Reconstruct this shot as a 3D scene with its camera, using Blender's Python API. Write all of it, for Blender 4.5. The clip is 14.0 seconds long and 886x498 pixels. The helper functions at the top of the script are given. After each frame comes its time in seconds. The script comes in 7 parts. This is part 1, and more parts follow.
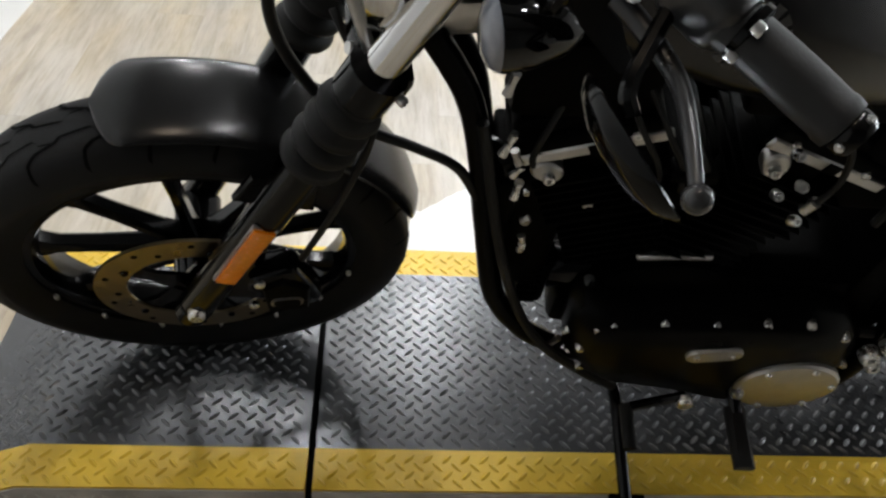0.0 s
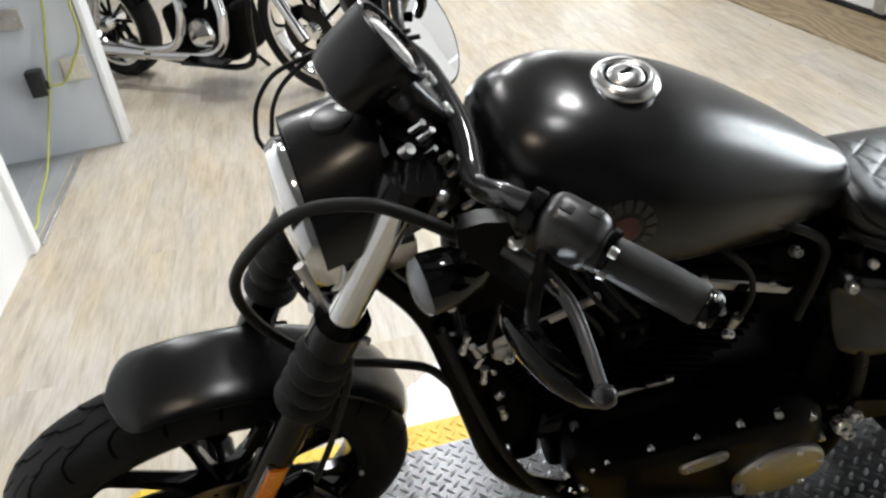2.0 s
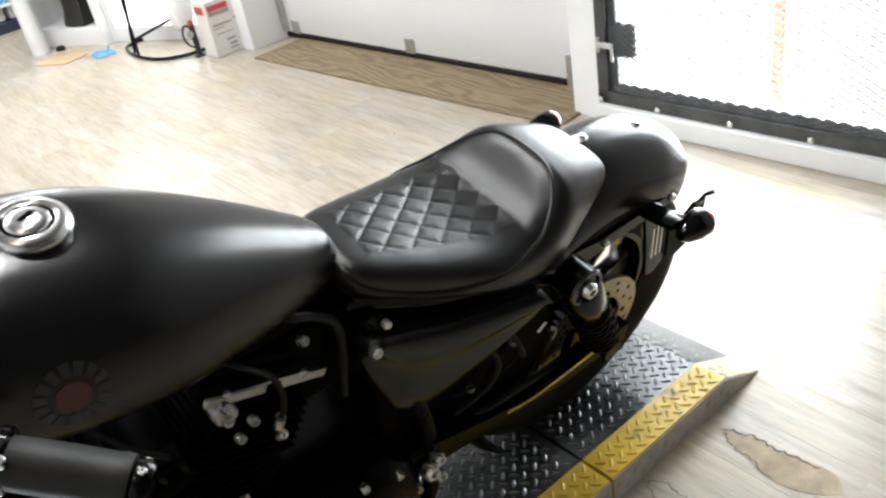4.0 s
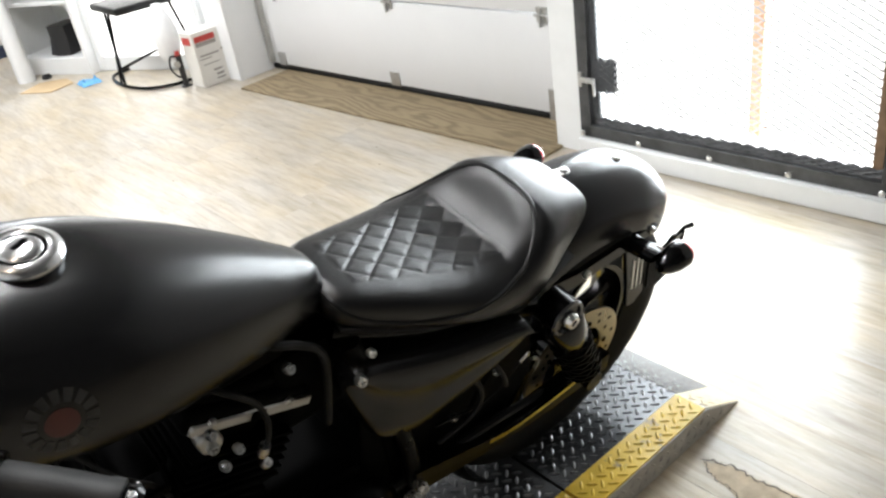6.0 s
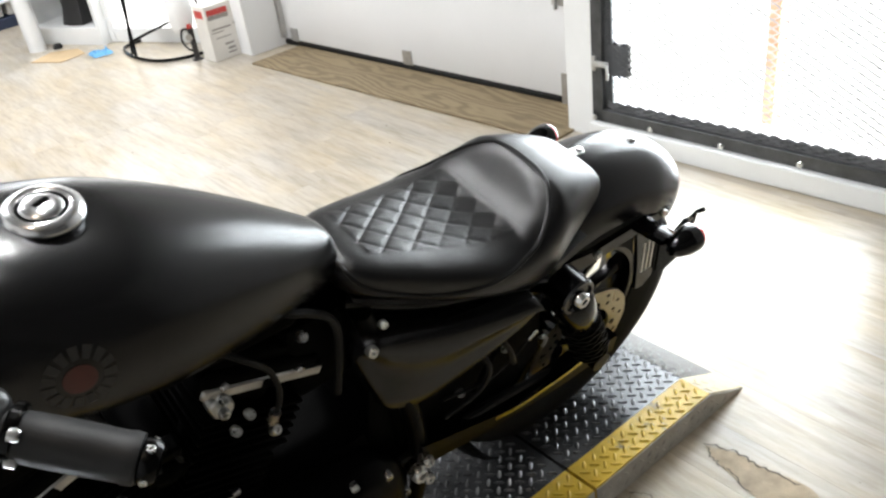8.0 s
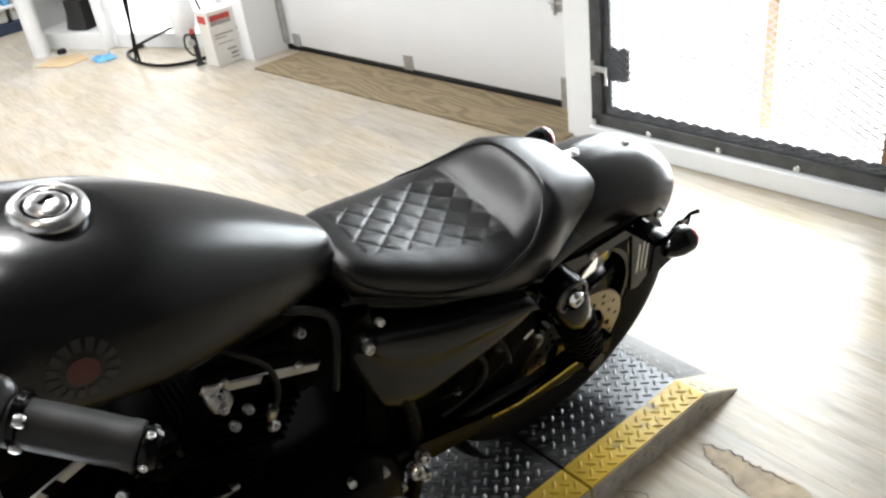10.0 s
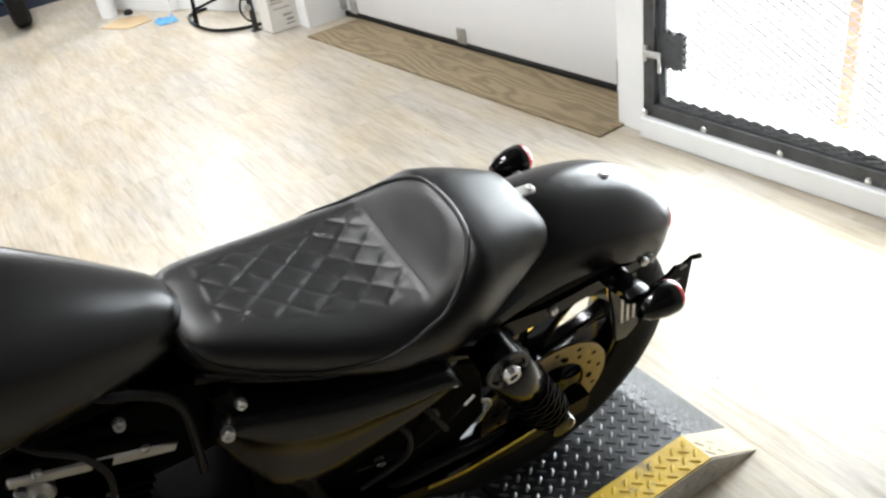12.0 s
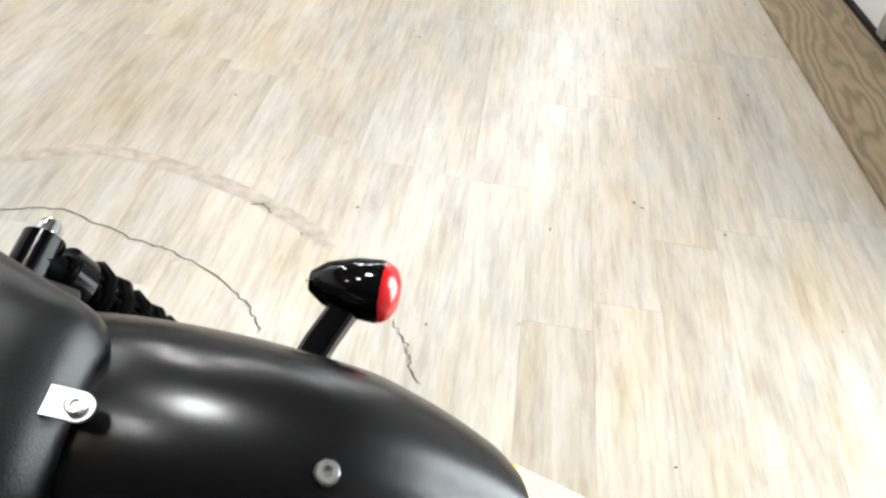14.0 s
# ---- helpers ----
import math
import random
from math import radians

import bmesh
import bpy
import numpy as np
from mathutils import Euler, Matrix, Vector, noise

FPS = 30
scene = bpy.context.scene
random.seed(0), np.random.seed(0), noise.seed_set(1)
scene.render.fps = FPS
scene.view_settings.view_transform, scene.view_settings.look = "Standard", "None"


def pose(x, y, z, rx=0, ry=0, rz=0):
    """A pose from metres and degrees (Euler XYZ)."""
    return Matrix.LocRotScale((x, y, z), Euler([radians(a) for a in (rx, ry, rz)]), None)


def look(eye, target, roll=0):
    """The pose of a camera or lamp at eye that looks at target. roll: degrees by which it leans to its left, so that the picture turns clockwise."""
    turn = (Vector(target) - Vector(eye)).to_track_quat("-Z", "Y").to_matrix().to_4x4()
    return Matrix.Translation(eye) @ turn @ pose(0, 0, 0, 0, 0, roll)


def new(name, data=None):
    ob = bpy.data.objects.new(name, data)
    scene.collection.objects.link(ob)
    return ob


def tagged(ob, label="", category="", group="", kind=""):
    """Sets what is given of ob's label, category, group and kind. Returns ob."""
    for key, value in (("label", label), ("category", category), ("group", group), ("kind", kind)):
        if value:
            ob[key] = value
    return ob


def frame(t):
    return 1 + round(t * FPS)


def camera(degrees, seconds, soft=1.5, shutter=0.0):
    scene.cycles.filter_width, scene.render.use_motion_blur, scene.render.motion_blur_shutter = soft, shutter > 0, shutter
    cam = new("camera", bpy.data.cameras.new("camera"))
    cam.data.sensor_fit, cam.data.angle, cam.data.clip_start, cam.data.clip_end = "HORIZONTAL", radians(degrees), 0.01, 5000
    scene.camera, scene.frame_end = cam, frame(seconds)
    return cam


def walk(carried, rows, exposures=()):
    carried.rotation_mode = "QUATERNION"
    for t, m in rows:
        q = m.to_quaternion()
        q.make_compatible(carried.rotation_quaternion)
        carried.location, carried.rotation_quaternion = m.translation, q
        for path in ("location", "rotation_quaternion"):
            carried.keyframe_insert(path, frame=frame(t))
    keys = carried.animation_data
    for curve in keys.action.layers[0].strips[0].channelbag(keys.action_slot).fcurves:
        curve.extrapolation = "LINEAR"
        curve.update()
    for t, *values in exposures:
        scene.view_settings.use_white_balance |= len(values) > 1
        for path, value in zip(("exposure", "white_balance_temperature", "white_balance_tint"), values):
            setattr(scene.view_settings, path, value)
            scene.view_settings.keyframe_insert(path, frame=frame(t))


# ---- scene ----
cam = camera(56.7, 14.0, soft=2.5)
PATH = [
    (0, (0.256, -1.000, 1.252), (0.432, 0.511, -0.046), 6.5),
    (0.5, (0.203, -1.009, 1.259), (0.175, 0.507, -0.046), 5.1),
    (1, (0.183, -1.033, 1.288), (-0.011, 0.504, 0.023), -0.1),
    (1.5, (0.218, -1.046, 1.367), (0.162, 0.583, 0.208), -5.5),
    (2, (0.291, -1.069, 1.420), (0.503, 0.622, 0.373), -8.3),
    (2.3, (0.352, -1.068, 1.417), (0.739, 0.587, 0.360), -8.6),
    (2.5, (0.379, -1.080, 1.415), (0.868, 0.549, 0.362), -9.3),
    (3, (0.447, -1.072, 1.414), (1.115, 0.489, 0.357), -11.3),
    (3.2, (0.470, -1.072, 1.409), (1.244, 0.460, 0.392), -10.8),
    (3.5, (0.500, -1.056, 1.407), (1.364, 0.418, 0.368), -10.5),
    (4, (0.530, -1.054, 1.400), (1.509, 0.350, 0.364), -10.7),
    (4.2, (0.535, -1.053, 1.403), (1.525, 0.342, 0.366), -10.6),
    (6.3, (0.514, -1.070, 1.412), (1.557, 0.332, 0.437), -9.3),
    (6.5, (0.512, -1.070, 1.410), (1.549, 0.331, 0.429), -9.0),
    (7, (0.510, -1.067, 1.408), (1.539, 0.323, 0.404), -8.9),
    (7.5, (0.504, -1.066, 1.404), (1.521, 0.327, 0.391), -8.1),
    (10, (0.492, -1.092, 1.407), (1.509, 0.310, 0.407), -8.0),
    (10.5, (0.477, -1.100, 1.415), (1.535, 0.304, 0.461), -7.2),
    (11, (0.476, -1.080, 1.401), (1.520, 0.306, 0.406), -8.6),
    (11.5, (0.638, -1.049, 1.384), (1.574, 0.412, 0.389), -11.1),
    (12, (0.858, -1.030, 1.373), (1.656, 0.472, 0.319), -9.2),
    (12.5, (1.072, -0.879, 1.308), (1.873, 0.565, 0.179), -2.1),
    (13, (1.311, -0.749, 1.290), (2.006, 0.656, 0.049), -3.6),
    (13.5, (1.578, -0.673, 1.240), (1.873, 0.877, 0.012), 0.2),
    (14, (1.679, -0.460, 1.209), (1.612, 1.066, -0.082), 7.1),
]
walk(cam, [(t, look(eye, target, roll)) for t, eye, target, roll in PATH],
     [(0, -0.16), (1, -0.1), (1.5, -0.09), (2, 0.02), (3, 0.18), (4, 0.17), (7, 0.12), (10, 0.15), (12, 0.12), (13, 0.0), (14, -0.02)])

# ---- world and large lights ----
world = bpy.data.worlds.new("world")
scene.world = world
world.use_nodes = True
wn = world.node_tree
sky = wn.nodes.new("ShaderNodeTexSky")
sky.sky_type, sky.sun_disc = "NISHITA", False
sky.sun_elevation, sky.sun_rotation = radians(40), radians(120)
wn.links.new(sky.outputs[0], wn.nodes["Background"].inputs[0])
wn.nodes["Background"].inputs[1].default_value = 0.1


def area_lamp(name, where, target, sx, sy, watts, colour):
    data = bpy.data.lights.new(name, "AREA")
    data.shape, data.size, data.size_y, data.energy, data.color = "RECTANGLE", sx, sy, watts, colour
    ob = new(name, data)
    ob.matrix_world = look(where, target)
    return ob


# daylight through the mesh gate and through the glass door in the far corner
area_lamp("gate_daylight", (3.405, 0.42, 1.05), (0.0, 0.42, 1.05), 1.9, 2.05, 190, (0.87, 0.95, 1.0))
area_lamp("door_daylight", (2.5, 4.75, 1.5), (1.4, 1.0, 0.0), 1.3, 1.0, 20, (0.9, 0.96, 1.0))
# round ceiling lamps
CEILING_LAMPS = [(0.78, -0.35), (1.3, 0.4), (-0.1, 1.6), (0.6, 2.9), (-0.5, 2.8), (0.0, 4.1), (1.0, 3.9), (1.3, 5.3), (2.2, 5.6)]
WARM_LAMPS = [(-0.05, -0.85)]
for tx, ty in CEILING_LAMPS + WARM_LAMPS:
    data = bpy.data.lights.new("ceiling_lamp_light", "AREA")
    warm = (tx, ty) in WARM_LAMPS
    data.shape, data.size, data.energy, data.color = "DISK", 0.1 if warm else 0.3 if 0 < ty < 1 else 0.2, 4.0 if warm else 8.5 if ty < 0 else 32.0 if ty < 1 else 12.0 if ty < 2 else 30.0, (1.0, 0.8, 0.6) if warm else (0.985, 0.99, 1.0)
    ob = new("ceiling_lamp_light", data)
    ob.matrix_world = look((tx, ty, 2.86), (tx, ty, 0))

# ---- materials ----
def nodes_of(name):
    m = bpy.data.materials.new(name)
    m.use_nodes = True
    return m, m.node_tree, m.node_tree.nodes["Principled BSDF"]


def noise_of(nt, scale, detail=4.0, rough=0.6, stretch=(1, 1, 1), coords="Object"):
    tc = nt.nodes.new("ShaderNodeTexCoord")
    mp = nt.nodes.new("ShaderNodeMapping")
    mp.inputs["Scale"].default_value = stretch
    nz = nt.nodes.new("ShaderNodeTexNoise")
    nz.inputs["Scale"].default_value, nz.inputs["Detail"].default_value, nz.inputs["Roughness"].default_value = scale, detail, rough
    nt.links.new(tc.outputs[coords], mp.inputs[0])
    nt.links.new(mp.outputs[0], nz.inputs["Vector"])
    return nz


def ramp_of(nt, src, stops):
    r = nt.nodes.new("ShaderNodeValToRGB")
    while len(r.color_ramp.elements) < len(stops):
        r.color_ramp.elements.new(0.5)
    for e, (p, c) in zip(r.color_ramp.elements, stops):
        e.position, e.color = p, (*c, 1)
    nt.links.new(src, r.inputs[0])
    return r


def tone(c, k):
    return tuple(min(1, v * k) for v in c)


def surface(name, colour, rough=0.5, metal=0.0, vary=0.15, scale=6.0, bump=0.0, bump_scale=60.0, rough_vary=0.08, coat=0.0, spec=0.5, stretch=(1, 1, 1)):
    """Colour with blotches at one scale and fine relief at another."""
    m, nt, b = nodes_of(name)
    nz = noise_of(nt, scale, 5.0, 0.62, stretch)
    r = ramp_of(nt, nz.outputs["Fac"], [(0.3, tone(colour, 1 - vary)), (0.7, tone(colour, 1 + vary))])
    nt.links.new(r.outputs[0], b.inputs["Base Color"])
    fine = noise_of(nt, bump_scale, 3.0, 0.6, stretch)
    mr = nt.nodes.new("ShaderNodeMapRange")
    mr.inputs[3].default_value, mr.inputs[4].default_value = max(0.02, rough - rough_vary), min(1, rough + rough_vary)
    nt.links.new(nz.outputs["Fac"], mr.inputs[0])
    nt.links.new(mr.outputs[0], b.inputs["Roughness"])
    b.inputs["Metallic"].default_value = metal
    b.inputs["Specular IOR Level"].default_value = spec
    if coat:
        b.inputs["Coat Weight"].default_value, b.inputs["Coat Roughness"].default_value = coat, 0.08
    if bump:
        bp = nt.nodes.new("ShaderNodeBump")
        bp.inputs["Strength"].default_value, bp.inputs["Distance"].default_value = bump, 0.002
        nt.links.new(fine.outputs["Fac"], bp.inputs["Height"])
        nt.links.new(bp.outputs[0], b.inputs["Normal"])
    return m


def glow(name, colour, strength):
    m, nt, b = nodes_of(name)
    e = nt.nodes.new("ShaderNodeEmission")
    e.inputs[0].default_value, e.inputs[1].default_value = (*colour, 1), strength
    nt.links.new(e.outputs[0], nt.nodes["Material Output"].inputs[0])
    return m


def plank_material():
    m, nt, b = nodes_of("vinyl_plank")
    oi = nt.nodes.new("ShaderNodeObjectInfo")
    tc = nt.nodes.new("ShaderNodeTexCoord")
    # a different stretch of grain on each plank
    add = nt.nodes.new("ShaderNodeVectorMath")
    add.operation = "MULTIPLY_ADD"
    comb = nt.nodes.new("ShaderNodeCombineXYZ")
    for n in range(3):
        nt.links.new(oi.outputs["Random"], comb.inputs[n])
    nt.links.new(comb.outputs[0], add.inputs[0])
    add.inputs[1].default_value = (37, 53, 19)
    nt.links.new(tc.outputs["Object"], add.inputs[2])

    def grain(scale, stretch, detail):
        mp = nt.nodes.new("ShaderNodeMapping")
        mp.inputs["Scale"].default_value = stretch
        nz = nt.nodes.new("ShaderNodeTexNoise")
        nz.inputs["Scale"].default_value, nz.inputs["Detail"].default_value, nz.inputs["Roughness"].default_value = scale, detail, 0.65
        nt.links.new(add.outputs[0], mp.inputs[0])
        nt.links.new(mp.outputs[0], nz.inputs["Vector"])
        return nz

    broad, streak, warm = grain(1.0, (19, 3.0, 1), 6), grain(1.0, (80, 7.0, 1), 6), grain(1.0, (9, 2.2, 3), 4)
    r1 = ramp_of(nt, broad.outputs["Fac"], [(0.27, (0.32, 0.283, 0.232)), (0.4, (0.405, 0.367, 0.306)), (0.54, (0.47, 0.434, 0.372)), (0.72, (0.53, 0.498, 0.44))])
    r2 = ramp_of(nt, streak.outputs["Fac"], [(0.32, (0.55, 0.49, 0.41)), (0.55, (1.03, 1.03, 1.03))])
    mix = nt.nodes.new("ShaderNodeMix")
    mix.data_type, mix.blend_type = "RGBA", "MULTIPLY"
    mix.inputs[0].default_value = 0.42
    nt.links.new(r1.outputs[0], mix.inputs[6])
    nt.links.new(r2.outputs[0], mix.inputs[7])
    # golden and grey stretches within each plank
    r4 = ramp_of(nt, warm.outputs["Fac"], [(0.36, (0.97, 0.98, 1.02)), (0.5, (1, 0.98, 0.94)), (0.64, (0.99, 0.91, 0.74))])
    gold = nt.nodes.new("ShaderNodeMix")
    gold.data_type, gold.blend_type = "RGBA", "MULTIPLY"
    gold.inputs[0].default_value = 0.6
    nt.links.new(mix.outputs[2], gold.inputs[6])
    nt.links.new(r4.outputs[0], gold.inputs[7])
    hue = nt.nodes.new("ShaderNodeHueSaturation")
    mr = nt.nodes.new("ShaderNodeMapRange")
    mr.inputs[3].default_value, mr.inputs[4].default_value = 0.97, 1.07
    nt.links.new(oi.outputs["Random"], mr.inputs[0])
    nt.links.new(mr.outputs[0], hue.inputs["Value"])
    nt.links.new(gold.outputs[2], hue.inputs["Color"])
    # broad drifts from golden to grey across the whole floor
    geo = nt.nodes.new("ShaderNodeNewGeometry")
    drift = nt.nodes.new("ShaderNodeTexNoise")
    drift.inputs["Scale"].default_value, drift.inputs["Detail"].default_value, drift.inputs["Roughness"].default_value = 1.7, 2.0, 0.5
    nt.links.new(geo.outputs["Position"], drift.inputs["Vector"])
    r3 = ramp_of(nt, drift.outputs["Fac"], [(0.25, (0.95, 0.98, 1.03)), (0.5, (0.985, 0.975, 0.96)), (0.75, (0.96, 0.9, 0.79))])
    tint = nt.nodes.new("ShaderNodeMix")
    tint.data_type, tint.blend_type = "RGBA", "MULTIPLY"
    tint.inputs[0].default_value = 1.0
    nt.links.new(hue.outputs[0], tint.inputs[6])
    nt.links.new(r3.outputs[0], tint.inputs[7])
    nt.links.new(tint.outputs[2], b.inputs["Base Color"])
    gl = nt.nodes.new("ShaderNodeMapRange")
    gl.inputs[3].default_value, gl.inputs[4].default_value = 0.285, 0.34
    nt.links.new(drift.outputs["Fac"], gl.inputs[0])
    nt.links.new(gl.outputs[0], b.inputs["Roughness"])
    b.inputs["Specular IOR Level"].default_value = 0.5
    bp = nt.nodes.new("ShaderNodeBump")
    bp.inputs["Strength"].default_value, bp.inputs["Distance"].default_value = 0.25, 0.001
    nt.links.new(streak.outputs["Fac"], bp.inputs["Height"])
    nt.links.new(bp.outputs[0], b.inputs["Normal"])
    return m


def plywood_material():
    m, nt, b = nodes_of("plywood")
    nz = noise_of(nt, 2.2, 6.0, 0.6, (2.5, 1.0, 1))
    wv = nt.nodes.new("ShaderNodeTexWave")
    wv.wave_type, wv.bands_direction = "BANDS", "X"
    wv.inputs["Scale"].default_value, wv.inputs["Distortion"].default_value, wv.inputs["Detail"].default_value = 1.6, 22.0, 3.0
    tc = nt.nodes.new("ShaderNodeTexCoord")
    mp = nt.nodes.new("ShaderNodeMapping")
    mp.inputs["Scale"].default_value = (4.0, 0.9, 1)
    nt.links.new(tc.outputs["Object"], mp.inputs[0])
    nt.links.new(mp.outputs[0], wv.inputs["Vector"])
    mix = nt.nodes.new("ShaderNodeMath")
    mix.operation = "MULTIPLY"
    nt.links.new(nz.outputs["Fac"], mix.inputs[0])
    nt.links.new(wv.outputs["Fac"], mix.inputs[1])
    r = ramp_of(nt, mix.outputs[0], [(0.03, (0.18, 0.134, 0.076)), (0.2, (0.235, 0.178, 0.102)), (0.55, (0.29, 0.223, 0.132))])
    nt.links.new(r.outputs[0], b.inputs["Base Color"])
    b.inputs["Roughness"].default_value = 0.68
    return m


def worn_paint(name, colour, under, amount=0.42, rough=0.5, scale=22):
    """Paint worn through to what lies under it in small scattered patches."""
    m, nt, b = nodes_of(name)
    nz = noise_of(nt, scale, 8.0, 0.72)
    big = noise_of(nt, 3.0, 3.0, 0.6)
    ml = nt.nodes.new("ShaderNodeMath")
    ml.operation = "MULTIPLY"
    nt.links.new(nz.outputs["Fac"], ml.inputs[0])
    nt.links.new(big.outputs["Fac"], ml.inputs[1])
    r = ramp_of(nt, ml.outputs[0], [(amount * 0.32, under), (amount * 0.42, tone(colour, 0.85)), (amount * 0.8, colour)])
    nt.links.new(r.outputs[0], b.inputs["Base Color"])
    b.inputs["Roughness"].default_value = rough
    return m


PLANK = plank_material()
PLY = plywood_material()
WHITE_WALL = surface("white_wall_paint", (0.78, 0.79, 0.8), 0.55, vary=0.03, scale=2.0, bump=0.08, bump_scale=120)
WHITE_TRIM = surface("white_gloss_trim", (0.8, 0.815, 0.82), 0.4, vary=0.04, scale=5.0, bump=0.05)
GREY_WALL = surface("pale_grey_wall_paint", (0.62, 0.65, 0.69), 0.6, vary=0.03, scale=2.0, bump=0.08, bump_scale=120)
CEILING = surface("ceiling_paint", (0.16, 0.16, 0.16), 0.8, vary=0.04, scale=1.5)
DOOR_WHITE = surface("garage_door_enamel", (0.76, 0.765, 0.77), 0.42, vary=0.03, scale=1.2, bump=0.06, bump_scale=40)
DARK_FLOOR = surface("dark_concrete", (0.16, 0.15, 0.14), 0.7, vary=0.2, scale=4.0, bump=0.2)
SIDE_FLOOR = surface("side_room_screed", (0.3, 0.31, 0.32), 0.7, vary=0.12, scale=4.0, bump=0.2)
PLATE_GREY = surface("tread_plate_grey", (0.09, 0.092, 0.096), 0.24, 0.6, vary=0.25, scale=9.0, bump=0.15, bump_scale=180, rough_vary=0.04)
PLATE_WORN = surface("tread_plate_worn_lugs", (0.13, 0.132, 0.137), 0.3, 0.6, vary=0.3, scale=14.0, rough_vary=0.1)
# for the unseen south wall: darkened so the bike's near flank reflects little
DIMMED_WALL = surface("back_wall_dimmed", (0.1, 0.1, 0.1), 0.7, vary=0.1, scale=2.0)
PLATE_BARE = surface("tread_plate_bare", (0.46, 0.44, 0.4), 0.45, 0.15, vary=0.25, scale=12.0, bump=0.15, bump_scale=150, rough_vary=0.12)
RAMP_LIP = worn_paint("yellow_worn_to_primer", (0.66, 0.55, 0.34), (0.42, 0.38, 0.32), 0.5, 0.5, 30)
YELLOW = worn_paint("yellow_safety_paint", (0.76, 0.5, 0.035), (0.2, 0.16, 0.09), 0.38, 0.42)
GAP_BLACK = surface("gap_black", (0.0015, 0.0015, 0.0015), 0.8, vary=0.2, spec=0.05)
STEEL_DARK = surface("dark_steel_frame", (0.075, 0.077, 0.08), 0.5, 0.5, vary=0.3, scale=15.0, bump=0.1)
RUST_STEEL = surface("rusty_steel", (0.2, 0.13, 0.08), 0.65, 0.3, vary=0.4, scale=12.0, bump=0.2)
ZINC = surface("zinc_steel", (0.5, 0.5, 0.49), 0.38, 0.85, vary=0.15, scale=20.0)
DENIM_BLACK = surface("satin_black_paint", (0.004, 0.004, 0.0043), 0.24, 0.0, vary=0.12, scale=4.0, bump=0.05, bump_scale=420, rough_vary=0.02, spec=0.42)
LAMP_BLACK = surface("polished_lamp_black", (0.0015, 0.0015, 0.0016), 0.06, 0.0, vary=0.1, scale=8.0, rough_vary=0.02, spec=0.45)
GLOSS_BLACK = surface("gloss_black_paint", (0.0012, 0.0012, 0.0013), 0.14, 0.0, vary=0.1, scale=8.0, rough_vary=0.05, spec=0.18)
CONTROL_BLACK = surface("satin_control_black", (0.016, 0.016, 0.0165), 0.3, 0.0, vary=0.12, scale=14.0, bump=0.08, bump_scale=320, spec=0.5)
COVER_BLACK = surface("semi_gloss_cover_black", (0.0012, 0.0012, 0.0012), 0.3, 0.0, vary=0.2, scale=20.0, bump=0.05, bump_scale=200, spec=0.055)
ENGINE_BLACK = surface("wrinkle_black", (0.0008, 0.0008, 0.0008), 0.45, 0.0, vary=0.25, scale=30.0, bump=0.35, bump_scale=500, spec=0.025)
TYRE = surface("tyre_rubber", (0.008, 0.008, 0.0083), 0.62, 0.0, vary=0.25, scale=18.0, bump=0.2, bump_scale=300, spec=0.15)
RUBBER = surface("black_rubber", (0.005, 0.005, 0.005), 0.55, 0.0, vary=0.2, scale=20.0, bump=0.15, bump_scale=260, spec=0.25)
GRIP = surface("grip_rubber", (0.009, 0.009, 0.009), 0.5, 0.0, vary=0.2, scale=20.0, bump=0.15, bump_scale=260, spec=0.4)
VINYL = surface("seat_vinyl", (0.002, 0.002, 0.0022), 0.315, 0.0, vary=0.2, scale=10.0, bump=0.2, bump_scale=700, rough_vary=0.02, spec=0.5)
STITCH = surface("seat_thread", (0.05, 0.05, 0.05), 0.7, 0.0, vary=0.2)
BAR_BLACK = surface("polished_black_bar", (0.03, 0.03, 0.031), 0.14, 0.35, vary=0.1, scale=10.0, rough_vary=0.04, spec=0.7)
CHROME = surface("chrome", (0.75, 0.75, 0.75), 0.1, 1.0, vary=0.05, scale=14.0, rough_vary=0.05)
POLISHED = surface("polished_guard", (0.32, 0.32, 0.31), 0.09, 1.0, vary=0.1, scale=20.0, rough_vary=0.05)
CAP_CHROME = surface("worn_cap_chrome", (0.7, 0.7, 0.7), 0.24, 1.0, vary=0.08, scale=40.0, rough_vary=0.06)
ALLOY = surface("brushed_alloy", (0.52, 0.51, 0.49), 0.32, 0.95, vary=0.12, scale=30.0, bump=0.1, bump_scale=300)
# plain steel; the yellow stripe's reflection is put into its brown colour
DISC_YELLOW_SHEEN = surface("brake_disc_yellow_reflection", (0.24, 0.2, 0.13), 0.3, 1.0, vary=0.1, scale=30.0, rough_vary=0.08)
BOLT = surface("zinc_bolt", (0.72, 0.72, 0.71), 0.28, 0.95, vary=0.12, scale=60.0)
AMBER = surface("amber_reflector", (0.9, 0.24, 0.004), 0.25, 0.0, vary=0.1, scale=150.0, coat=0.5)
RED_LENS = surface("red_lens", (0.62, 0.012, 0.015), 0.16, 0.0, vary=0.1, scale=40.0, coat=0.6)
SMOKE_LENS = surface("smoked_lens", (0.2, 0.21, 0.235), 0.12, 0.1, vary=0.2, scale=30.0, coat=0.8)
HEAD_LENS = surface("headlamp_lens", (0.55, 0.56, 0.55), 0.08, 0.35, vary=0.2, scale=20.0, coat=1.0)
MIRROR = surface("mirror_glass", (0.92, 0.93, 0.94), 0.02, 1.0, vary=0.01, rough_vary=0.0)
DIAL = surface("dial_face", (0.012, 0.0125, 0.014), 0.12, 0.0, vary=0.2, scale=20.0, coat=1.0)
